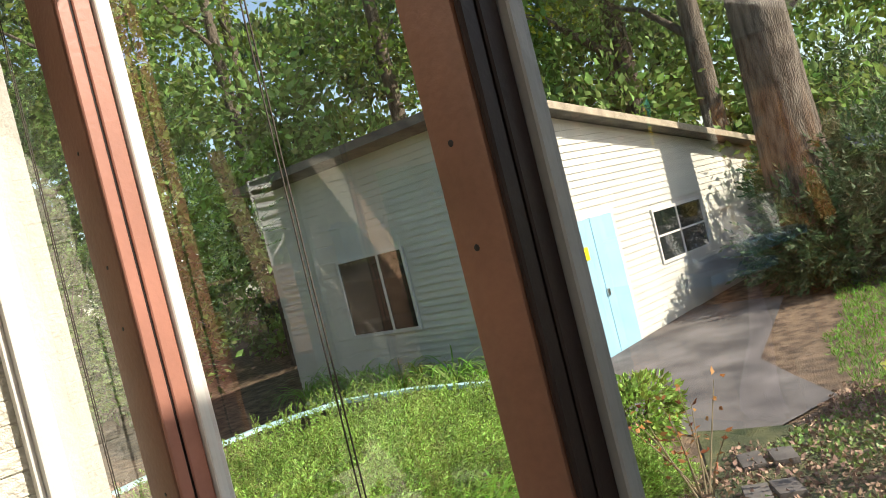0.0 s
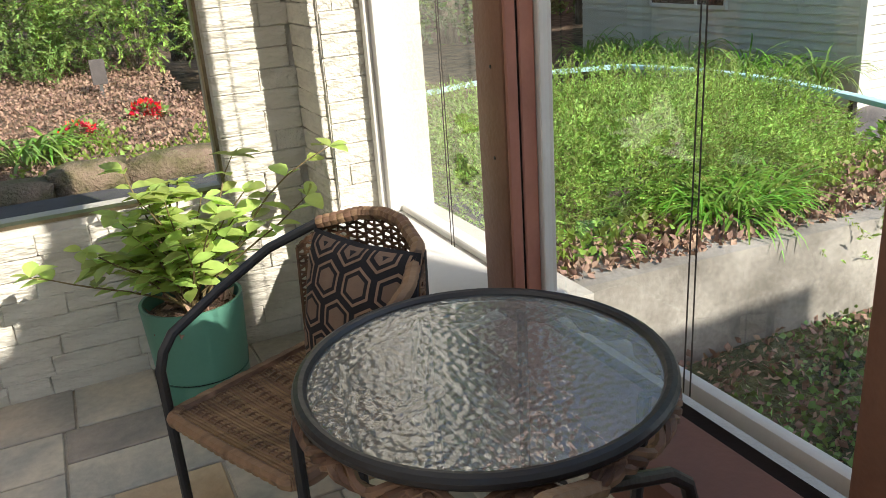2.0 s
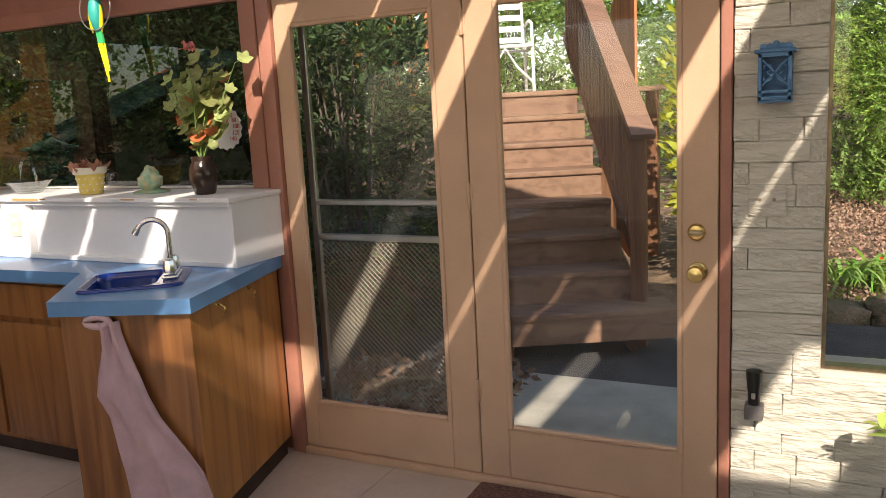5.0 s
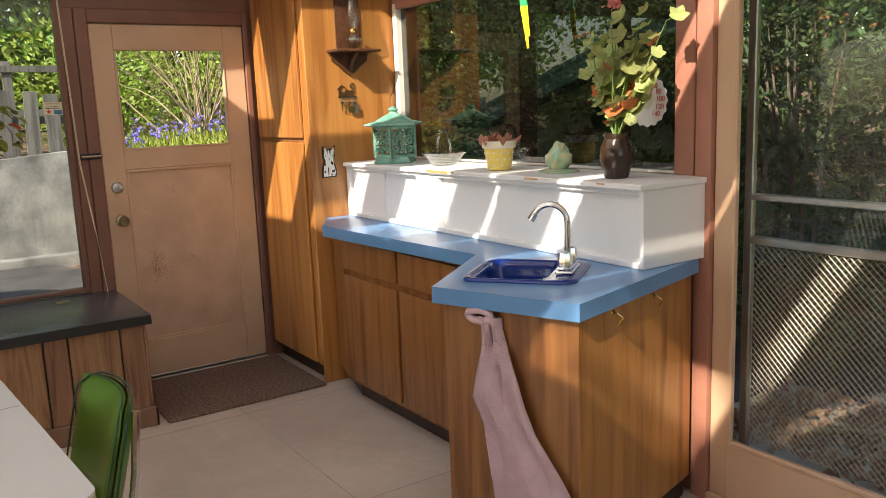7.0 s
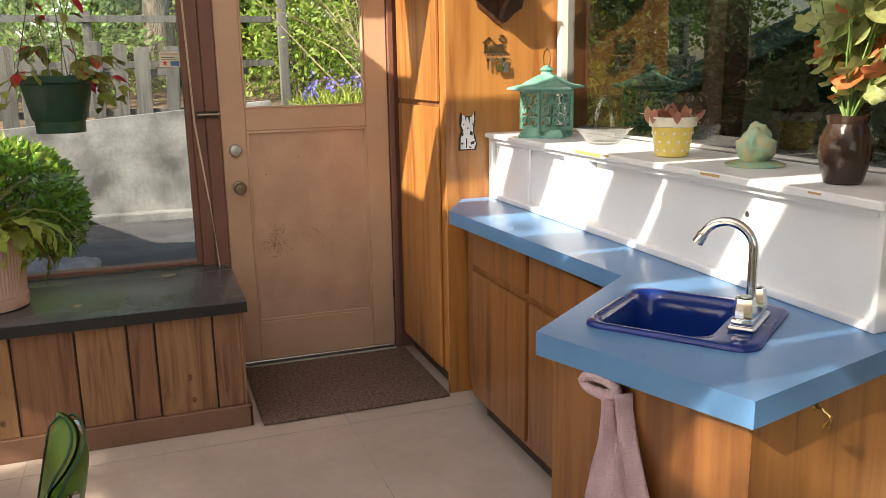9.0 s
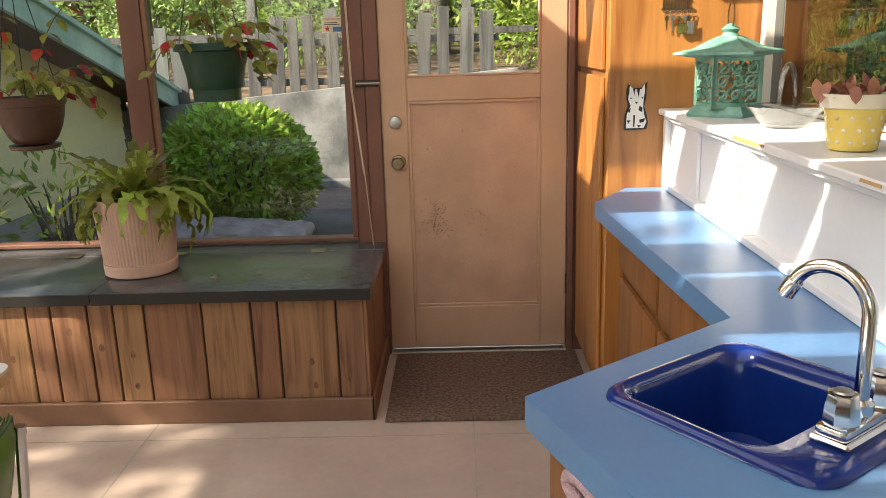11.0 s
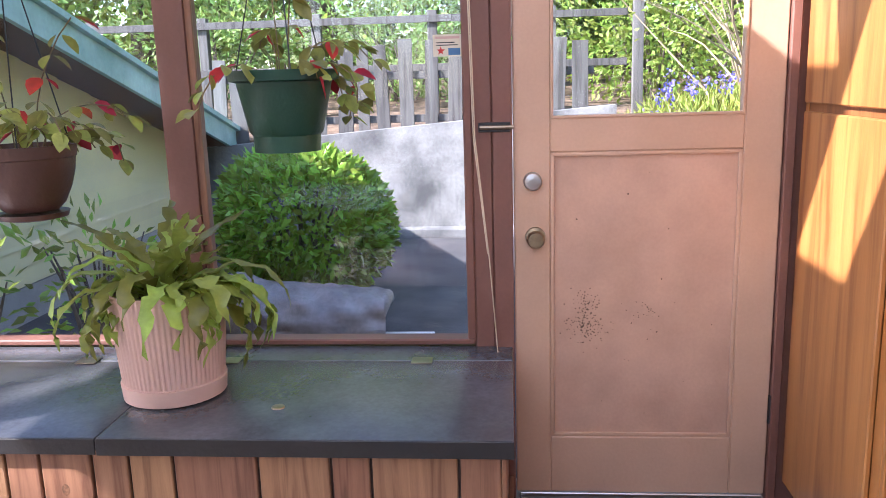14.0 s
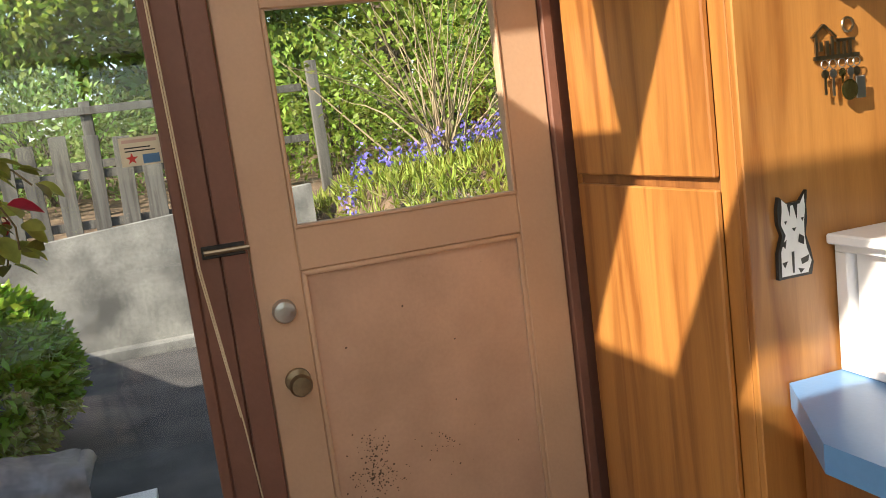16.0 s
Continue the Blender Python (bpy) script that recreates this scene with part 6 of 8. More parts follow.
for j in range(3):
    for k in range(12):
        a = 2 * math.pi * (k + 0.5 * (j % 2)) / 12
        r = 0.0545 + 0.0045 * j
        part("dot", Geo().lathe((-2.64 + r * math.cos(a), 2.79 + r * math.sin(a), Z0 + 0.022 + 0.027 * j), [(0.005, 0), (0.003, 0.002), (0, 0.0025)], 8, (math.cos(a), math.sin(a), 0)), CREAM, yp)
su = thing("succulent", (-2.64, 2.79, Z0 + 0.11), "rust-coloured succulent rosettes in the yellow pot", "plant")
g = Geo()
rr = random.Random(8)
for k in range(52):
    a, e = rr.uniform(0, 6.28), rr.uniform(0.15, 1.3)
    o = Vector((-2.64 + rr.gauss(0, 0.028), 2.79 + rr.gauss(0, 0.028), Z0 + 0.108))
    big_leaf(g, o, (math.cos(a) * math.cos(e), math.sin(a) * math.cos(e), math.sin(e)), (0, 0, 1), rr.uniform(0.05, 0.085), 0.026, rr)
part("leaves", g, SUCCULENT, su, "", 60)
fg = thing("glazed_figurine", (-2.32, 2.85, Z0), "small cream and green glazed frog figurine on a disc", "figurine")
bm = bmesh.new()
bmesh.ops.create_icosphere(bm, subdivisions=4, radius=1)
for v in bm.verts:
    q = v.co.copy()
    k = 1 + 0.18 * noise.noise(q * 2.2) + 0.1 * noise.noise(q * 5)
    wq = 0.055 if q.z < 0.2 else 0.04
    v.co = Vector((-2.32 + q.x * wq * k, 2.85 + q.y * wq * k, Z0 + 0.062 + q.z * 0.062 * k))
bm.verts.index_update()
g = Geo().add([v.co for v in bm.verts], [tuple(v.index for v in f.verts) for f in bm.faces])
bm.free()
g.lathe((-2.32, 2.85, Z0), [(0.082, 0), (0.085, 0.006), (0.06, 0.014), (0, 0.016)], 32)
part("figurine_body", g, mat("frog_glaze", (0.72, 0.62, 0.36), 0.25, 0.2, 30, 60, 0.1, tint=(0.25, 0.5, 0.38)), fg, "", 60)
vz = thing("dark_vase", (-1.94, 2.79, Z0), "dark brown glazed vase", "vase")
part("vase_body", Geo().lathe((-1.94, 2.79, Z0), [(0.04, 0), (0.045, 0.004), (0.062, 0.07), (0.06, 0.11), (0.045, 0.145), (0.05, 0.165), (0.044, 0.165), (0.038, 0.14)], 36), DARKJAR, vz)
gn = thing("geranium", (-1.94, 2.79, Z0 + 0.15), "tall geranium with lobed pale leaves and pink buds in the vase", "plant")
stems, lv = Geo(), Geo()
orange = Geo()
rr = random.Random(14)
for k in range(20):
    az, e = rr.uniform(0, 6.28), radians(rr.uniform(55, 88))
    q = Vector((-1.94, 2.79, Z0 + 0.14))
    pts = [q.copy()]
    L_ = rr.uniform(0.2, 0.46)
    for i in range(7):
        q = q + Vector((math.cos(az) * math.cos(e), math.sin(az) * math.cos(e) * 0.6, math.sin(e))) * (L_ / 7)
        az += rr.uniform(-0.4, 0.4)
        pts.append(q.copy())
        if i >= 1:
            a2 = rr.uniform(0, 6.28)
            st_ = q + Vector((math.cos(a2), math.sin(a2) * 0.6, 0.35)) * rr.uniform(0.02, 0.05)
            stems.tube([q, st_], 0.0012, 4)
            R_ = rr.uniform(0.022, 0.04)
            nrm = Vector((rr.gauss(0, 0.5), -0.7 + rr.gauss(0, 0.5), 0.7)).normalized()
            e1 = nrm.orthogonal().normalized()
            e2 = nrm.cross(e1)
            vs = [st_] + [st_ + (e1 * math.cos(t_) + e2 * math.sin(t_)) * R_ * (1 + 0.16 * math.cos(5 * t_)) + nrm * 0.15 * R_ * math.cos(5 * t_) + nrm * 0.2 * R_ for t_ in [2 * math.pi * m / 20 for m in range(20)]]
            (orange if rr.random() < 0.07 else lv).add(vs, [(0, 1 + m, 1 + (m + 1) % 20) for m in range(20)])
    stems.tube(pts, [0.0035 - 0.0003 * i for i in range(8)], 5)
part("stem_work", stems, STEMGREEN, gn)
part("leaves", lv, LEAFGERANIUM, gn, "", 60)
part("withered_leaves", orange, mat("withered_leaf", (0.55, 0.16, 0.06), 0.6, 0.2, 20, 60, 0.05, leaf=0.3), gn, "withered orange leaves", 60)
bd = [(-1.94 + rr.gauss(0, 0.012), 2.78 + rr.gauss(0, 0.012), Z0 + 0.62 + rr.gauss(0, 0.01)) for k in range(40)]
leaves("buds", bd, [(0, 0, 1)] * 40, 0.02, 0.016, mat("pink_bud", (0.75, 0.25, 0.25), 0.5, 0.15, island=True, rnd=0.2), gn, 4, 0.8)
th_ = thing("window_thermometer", (-2.0, YN - 0.005, 1.52), "round scalloped dial thermometer with red numbers on the glass", "thermometer")
tq = [(-2.0 + 0.098 * (1 + 0.04 * math.cos(16 * a)) * math.cos(a), 1.52 + 0.098 * (1 + 0.04 * math.cos(16 * a)) * math.sin(a)) for a in [2 * math.pi * k / 96 for k in range(96)]]
part("dial", Geo().add([(x, YN + 0.002, z) for x, z in tq], [tuple(range(96))[::-1]]), WHITEPL, th_, "white clear-edged dial", 0)
for txt, a in (("40", 120), ("50", 85), ("60", 55), ("80", 30), ("100", 5), ("120", -20), ("140", -48)):
    cu_ = bpy.data.curves.new("numeral", "FONT")
    cu_.body, cu_.size, cu_.align_x, cu_.align_y, cu_.extrude = txt, 0.028, "CENTER", "CENTER", 0.0004
    o_ = new("numeral", cu_)
    cu_.materials.append(REDPL)
    o_.parent = th_
    o_.matrix_parent_inverse = place_of(th_).inverted()
    o_.matrix_basis = pose(-2.0 + 0.068 * math.cos(radians(a)), YN - 0.001, 1.52 + 0.068 * math.sin(radians(a)), 90, 0, 0)
part("pointer", Geo().bar((-2.0, YN - 0.001, 1.52), (-1.97, YN - 0.001, 1.57), 0.004, 0.001, (0, 1, 0)), REDPL, th_)
part("hub", Geo().lathe((-2.0, YN + 0.001, 1.52), [(0.03, 0), (0.028, 0.003), (0, 0.004)], 20, (0, -1, 0)), CREAM, th_)

# parrot on a ring before the window
pr = thing("parrot_ornament", (-2.6, 2.9, 1.9), "painted wooden parrot hanging in a metal ring before the window", "ornament")
bx_, by_ = -2.6, 2.9
part("ring", Geo().tube([(bx_ + 0.1 * math.cos(2 * math.pi * k / 40), by_ + 0.01 * math.sin(2 * math.pi * k / 40), 2.1 + 0.1 * math.sin(2 * math.pi * k / 40)) for k in range(40)], 0.003, 6, True), STEEL, pr)
part("cord", Geo().tube([(bx_, by_, 2.2), (bx_, by_, ZC)], 0.0015, 4), CORD, pr)
part("body", Geo().lathe((bx_ + 0.005, by_, 1.99), [(0.0, 0), (0.022, 0.02), (0.034, 0.07), (0.034, 0.11), (0.024, 0.15)], 20), mat("teal_paint", (0.02, 0.36, 0.33), 0.4, 0.1), pr, "teal painted body")
part("head", Geo().lathe((bx_ + 0.003, by_, 2.135), [(0.023, 0), (0.028, 0.025), (0.024, 0.05), (0.0, 0.062)], 20), BLUEPL, pr, "blue painted head")
part("beak", Geo().lathe((bx_ + 0.02, by_ - 0.018, 2.155), [(0.01, 0), (0.008, 0.012), (0, 0.022)], 10, (0.5, -0.7, -0.4)), BLACKPL, pr)
for s, m_ in ((-1, YELLOWPL), (1, YELLOWPL)):
    part("wing", Geo().lathe((bx_ + s * 0.03, by_, 1.985), [(0.0, 0), (0.01, 0.03), (0.014, 0.08), (0.01, 0.12), (0, 0.14)], 12), m_, pr, "yellow wing")
part("tail_band", Geo().add([(bx_ + 0.005 - 0.02, by_, 2.0), (bx_ + 0.005 + 0.02, by_, 2.0), (bx_ + 0.015 + 0.02, by_, 1.93), (bx_ + 0.015 - 0.02, by_, 1.93), (bx_ + 0.005 - 0.02, by_ + 0.008, 2.0), (bx_ + 0.005 + 0.02, by_ + 0.008, 2.0), (bx_ + 0.015 + 0.02, by_ + 0.008, 1.93), (bx_ + 0.015 - 0.02, by_ + 0.008, 1.93)], [(0, 1, 2, 3), (7, 6, 5, 4), (0, 4, 5, 1), (1, 5, 6, 2), (2, 6, 7, 3), (3, 7, 4, 0)]), GREENPL, pr)
for k, (dx, L_) in enumerate(((-0.016, 0.11), (-0.006, 0.15), (0.005, 0.18), (0.015, 0.13))):
    part("tail_feather", Geo().bar((bx_ + 0.015 + dx, by_ + 0.001 * k, 1.94), (bx_ + 0.035 + dx * 0.6, by_ + 0.001 * k, 1.94 - L_), 0.013, 0.006, (0, 1, 0), 0.002), YELLOWPL, pr, "yellow tail feather")

# on the cabinet side: oil lamp bracket, keys, cat
XC = -3.871
ob_ = thing("lamp_bracket", (XC, 2.72, 1.7), "dark walnut bracket shelf with scalloped underside", "shelf")
part("shelf_board", Geo().box(XC + 0.001, XC + 0.13, 2.59, 2.86, 1.835, 1.85, 0.005), WALNUT, ob_)
pol = [(2.61, 1.834), (2.62, 1.79), (2.66, 1.765), (2.69, 1.735), (2.725, 1.715), (2.76, 1.735), (2.79, 1.765), (2.83, 1.79), (2.84, 1.834)]
part("back_board", Geo().add([(XC + 0.001, y, z) for y, z in pol] + [(XC + 0.014, y, z) for y, z in pol], [tuple(range(9)), tuple(range(17, 8, -1))] + [(i, 9 + i, 9 + (i + 1) % 9, (i + 1) % 9) for i in range(9)]), WALNUT, ob_)
part("side_bracket", Geo().add([(XC + 0.014, 2.715, 1.834), (XC + 0.11, 2.715, 1.834), (XC + 0.05, 2.715, 1.79), (XC + 0.014, 2.715, 1.74), (XC + 0.014, 2.735, 1.834), (XC + 0.11, 2.735, 1.834), (XC + 0.05, 2.735, 1.79), (XC + 0.014, 2.735, 1.74)], [(0, 1, 2, 3), (7, 6, 5, 4), (0, 4, 5, 1), (1, 5, 6, 2), (2, 6, 7, 3)]), WALNUT, ob_)
part("mirror_back", Geo().box(XC + 0.001, XC + 0.008, 2.65, 2.8, 1.851, 2.15, 0.002), WALNUT, ob_)
ol = thing("oil_lamp", (XC + 0.07, 2.725, 1.85), "clear glass oil lamp with brass burner", "lamp")
part("font", Geo().lathe((XC + 0.07, 2.725, 1.8505), [(0.035, 0), (0.04, 0.004), (0.02, 0.02), (0.045, 0.045), (0.045, 0.07), (0.02, 0.085)], 28), CLEAR, ol, "clear glass oil font")
part("burner", Geo().lathe((XC + 0.07, 2.725, 1.936), [(0.02, 0), (0.024, 0.008), (0.018, 0.02), (0.024, 0.026)], 20), BRASS, ol, "brass burner")
part("chimney", Geo().lathe((XC + 0.07, 2.725, 1.963), [(0.024, 0), (0.042, 0.05), (0.038, 0.09), (0.022, 0.14), (0.021, 0.22)], 28), CLEAR, ol, "glass chimney")
kr = thing("key_rack", (XC, 2.7, 1.57), "small brass house-shaped key rack hung with keys", "key rack")
XK = XC + 0.004
g = Geo()
for y0, y1, z0, z1 in ((2.645, 2.76, 1.595, 1.603), (2.65, 2.656, 1.6, 1.645), (2.69, 2.696, 1.6, 1.64), (2.66, 2.668, 1.612, 1.63), (2.676, 2.684, 1.6, 1.632), (2.705, 2.711, 1.6, 1.632), (2.72, 2.726, 1.6, 1.632), (2.735, 2.741, 1.6, 1.632), (2.7, 2.75, 1.628, 1.634)):
    g.box(XK - 0.002, XK + 0.002, y0, y1, z0, z1)
g.bar((XK, 2.643, 1.64), (XK, 2.673, 1.664), 0.004, 0.006, (1, 0, 0)).bar((XK, 2.673, 1.664), (XK, 2.703, 1.638), 0.004, 0.006, (1, 0, 0))
g.tube([(XK, 2.735 + 0.014 * math.cos(a), 1.66 + 0.014 * math.sin(a)) for a in [2 * math.pi * k / 12 for k in range(12)]], 0.003, 5, True)
part("rack_plate", g, OLDBRASS, kr, "dark brass cut-out plate")
for k, y in enumerate((2.665, 2.685, 2.708, 2.73, 2.745)):
    key = part("key_ring", Geo().tube([(XK + 0.008, y + 0.009 * math.cos(a), 1.585 + 0.009 * math.sin(a)) for a in [2 * math.pi * q / 12 for q in range(12)]], 0.0012, 5, True), STEEL, kr)
    part("key", Geo().lathe((XK + 0.006, y, 1.566), [(0.009, 0), (0.009, 0.002)], 12, (1, 0, 0)).box(XK + 0.006, XK + 0.008, y - 0.003, y + 0.003, 1.525 - 0.004 * (k % 3), 1.56), (OLDBRASS, STEEL, BRASS, STEEL, OLDBRASS)[k], key)
part("key_tag", Geo().lathe((XK + 0.01, 2.72, 1.53), [(0.021, 0), (0.021, 0.003)], 24, (1, 0, 0)), BRASS, kr, "round brass tag")
part("key_tag", Geo().box(XK + 0.009, XK + 0.012, 2.738, 2.762, 1.51, 1.555, 0.001), STEEL, kr, "clear plastic tag")
ct = thing("cat_plaque", (XC, 2.565, 1.25), "black and white painted wooden cat plaque", "plaque")
kz = lambda y, z: (2.563 + y * 1.0, 1.252 + z * 1.0)
sil = [(-0.042, -0.085), (0.04, -0.085), (0.046, -0.06), (0.04, -0.03), (0.03, 0.0), (0.036, 0.03), (0.036, 0.06), (0.04, 0.09), (0.022, 0.07), (-0.012, 0.068), (-0.03, 0.084), (-0.036, 0.06), (-0.036, 0.03), (-0.028, 0.005), (-0.04, -0.03)]
m_ = len(sil)
pp_ = [kz(*p) for p in sil]
part("plaque_board", Geo().add([(XC + 0.001, y, z) for y, z in pp_] + [(XC + 0.011, y, z) for y, z in pp_], [tuple(range(m_))[::-1], tuple(range(m_, 2 * m_))] + [(i, (i + 1) % m_, m_ + (i + 1) % m_, m_ + i) for i in range(m_)]), BLACKPL, ct)
body = [(x * 0.86, z * 0.93) for x, z in sil]
for i in range(len(body)):
    if i % 2:
        body[i] = (body[i][0] * 0.86, body[i][1])
part("white_fur", Geo().add([(XC + 0.0125, *kz(*p)) for p in body], [tuple(range(len(body)))]), WHITEPL, ct, "white painted fur", 0)
for q in ([(0.0, 0.066), (0.012, 0.066), (0.008, 0.034)], [(-0.014, 0.066), (-0.006, 0.066), (-0.008, 0.04)], [(0.018, 0.036), (0.026, 0.036), (0.022, 0.028)], [(-0.024, 0.034), (-0.016, 0.034), (-0.02, 0.027)],
          [(-0.006, 0.018), (0.006, 0.018), (0.0, 0.01)], [(0.012, 0.004), (0.024, -0.004), (0.022, -0.02), (0.008, -0.012)], [(-0.034, -0.012), (-0.02, -0.004), (-0.024, -0.022)], [(-0.01, -0.03), (-0.003, -0.03), (-0.005, -0.074), (-0.01, -0.074)],
          [(0.012, -0.048), (0.034, -0.042), (0.03, -0.056), (0.014, -0.06)], [(-0.034, -0.05), (-0.02, -0.048), (-0.028, -0.062)], [(0.004, -0.066), (0.02, -0.07), (0.01, -0.078)]):
    part("black_mark", Geo().add([(XC + 0.0135, *kz(*p)) for p in q], [tuple(range(len(q)))]), BLACKPL, ct, "black painted mark", 0)

# on the brick: iron candle box, blank plate, torch holder
ib = thing("iron_wall_box", (0.343, YN, 1.6), "blue painted cast iron matchbox holder with pierced front", "wall box")
bx0, bx1, bz0, bz1, byf = 0.293, 0.395, 1.53, 1.68, YN - 0.075
part("back_plate", Geo().box(bx0, bx1, YN - 0.02, YN - 0.012, bz0, bz1 + 0.02, 0.003), BLUEIRON, ib)
part("box_side", Geo().box(bx0, bx0 + 0.006, byf, YN - 0.012, bz0, bz1, 0.001), BLUEIRON, ib)
part("box_side", Geo().box(bx1 - 0.006, bx1, byf, YN - 0.012, bz0, bz1, 0.001), BLUEIRON, ib)
part("box_floor", Geo().box(bx0, bx1, byf, YN - 0.012, bz0 - 0.008, bz0, 0.001), BLUEIRON, ib)
g = Geo()
for a in ((bx0, bx0 + 0.012, bz0, bz1), (bx1 - 0.012, bx1, bz0, bz1), (bx0, bx1, bz0, bz0 + 0.012), (bx0, bx1, bz0 + 0.022, bz0 + 0.032), (bx0, bx1, bz1 - 0.014, bz1)):
    g.box(a[0], a[1], byf - 0.004, byf, a[2], a[3], 0.001)
cx, cz = (bx0 + bx1) / 2, (bz0 + bz1) / 2 + 0.012
for s in (-1, 1):
    for q in (-1, 1):
        g.tube([(cx + s * (0.004 + 0.008 * k), byf - 0.002, cz + q * (0.004 + 0.009 * k)) for k in range(5)], 0.004, 5)
        g.tube([(cx + s * (0.022 + 0.012 * math.cos(a)), byf - 0.002, cz + q * (0.014 + 0.012 * math.sin(a))) for a in [k * 0.6 for k in range(9)]], 0.0035, 5)
part("pierced_front", g, BLUEIRON, ib, "scrollwork front")
g = Geo().box(bx0 - 0.012, bx1 + 0.012, byf - 0.004, YN - 0.012, bz1, bz1 + 0.012, 0.003)
for k in range(5):
    x = bx0 + 0.012 + 0.019 * k
    g.lathe((x, YN - 0.018, bz1 + 0.016 + (0.012 if k == 2 else 0.004)), [(0.013, 0), (0.012, 0.006), (0, 0.008)], 12, (0, -1, 0))
part("crest", g, BLUEIRON, ib, "scalloped crest")
wp_ = thing("blank_plate", (0.322, YN - 0.012, 1.2), "white painted blank cover plate with two screws on the brick", "cover plate")
part("plate", Geo().box(0.262, 0.383, YN - 0.018, YN - 0.012, 1.144, 1.249, 0.002), BRICKPAINT, wp_)
for x in (0.3, 0.345):
    part("screw", Geo().lathe((x, YN - 0.018, 1.2), [(0.006, 0), (0.005, 0.002), (0, 0.002)], 10, (0, -1, 0)), OLDBRASS, wp_)
tl = thing("torch_holder", (0.295, YN - 0.02, 0.5), "black torch in a grey wall bracket on the brick", "torch")
part("bracket", Geo().box(0.262, 0.325, YN - 0.07, YN - 0.012, 0.43, 0.485, 0.008), mat("grey_plastic", (0.12, 0.11, 0.11), 0.45, 0.15), tl, "grey wall bracket")
part("torch_body", Geo().lathe((0.293, YN - 0.045, 0.47), [(0.02, 0), (0.02, 0.05), (0.024, 0.08), (0.027, 0.12), (0.027, 0.135), (0.022, 0.137), (0, 0.135)], 24), BLACKPL, tl)
part("torch_switch", Geo().box(0.286, 0.3, YN - 0.072, YN - 0.064, 0.51, 0.53, 0.002), STEEL, tl)

# ---- outdoors ----
WALL_LINE = [(2.2, 2.95), (2.75, 2.93), (4.6, 2.79), (5.0, 2.86), (5.3, 3.1)]


def wall_y(x):
    return float(np.interp(x, [p[0] for p in WALL_LINE], [p[1] for p in WALL_LINE]))


def ground_z(x, y):
    def ramp(v, a, b):
        t = min(1, max(0, (v - a) / (b - a)))
        return t * t * (3 - 2 * t)
    z = -0.16
    if x < -10.6:
        z = 0.86 + 0.10 * min(20, -10.6 - x)
    north = ramp(y, 6.0, 6.25)
    if x > -10.6 and x < 3.5:
        z = z + north * 0.2 + 0.075 * max(0, min(y - 6.2, 20)) if y > 5.9 else z + 0.14 * ramp(y, 3.1, 5.0) * (1 if x < 2.4 else 0)
        if x < -5 and y > 2.35:
            z = max(z, -0.16 + 1.3 * ramp(-x, 5.5, 9) * ramp(y, 2.35, 3.0) + 0.12 * max(0, min(y - 3.0, 3)) * ramp(-x, 5.5, 9))
    if x > 2.0:
        low = -0.66
        bank = ramp(y - wall_y(x), 0.1, 0.26 + max(0, min(1, x - 5)) * 1.2) * ramp(7.6 - x, 0, 2.2) * ramp(10.5 - y, 0, 2)
        z = low + bank * 0.52 + 0.035 * max(0, min(x - 9, 30)) + 0.02 * max(0, min(y - 12, 30))
        if x < 3.5 and y > 6:
            z = max(z, low + 0.5)
    if y < -3:
        z = -0.5
    return z


xs = [-90, -60, -40, -28, -22] + [-18 + 0.3 * i for i in range(134)] + [23, 28, 40, 60, 90]
ys = [-90, -50, -25, -12, -6] + [-3 + 0.3 * i for i in range(18)] + [2.4 + 0.08 * i for i in range(18)] + [3.9 + 0.3 * i for i in range(57)] + [21, 24, 30, 45, 70, 90]
nx = len(xs)
vs = []
for y in ys:
    for x in xs:
        z = ground_z(x, y) + (0.03 * noise.noise(Vector((x * 0.7, y * 0.7, 0))) if abs(x) < 25 else 0)
        if -4.9 < x < 2.3 and -2.3 < y < 3.4:
            z = -0.3
        vs.append((x, y, z))
fs = [(j * nx + i, j * nx + i + 1, (j + 1) * nx + i + 1, (j + 1) * nx + i) for j in range(len(ys) - 1) for i in range(nx - 1)]
struct("ground", Geo().add(vs, fs), LITTER, "brown leaf-littered earth sloping up to woods", 60)


def sheet(name, poly, lift, material, label, step=0.4):
    """A thin paved layer that follows the ground."""
    bm = bmesh.new()
    f = bm.faces.new([bm.verts.new((x, y, 0)) for x, y in poly])
    bmesh.ops.triangulate(bm, faces=[f])
    for k in range(4):
        long = [e for e in bm.edges if e.calc_length() > step * 1.6]
        if not long:
            break
        bmesh.ops.subdivide_edges(bm, edges=long, cuts=1)
        bmesh.ops.triangulate(bm, faces=bm.faces[:])
    for v in bm.verts:
        v.co.z = ground_z(v.co.x, v.co.y) + lift
    bm.verts.index_update()
    g = Geo().add([v.co for v in bm.verts], [tuple(v.index for v in q.verts) for q in bm.faces])
    bm.free()
    return struct(name, g, material, label, 60)


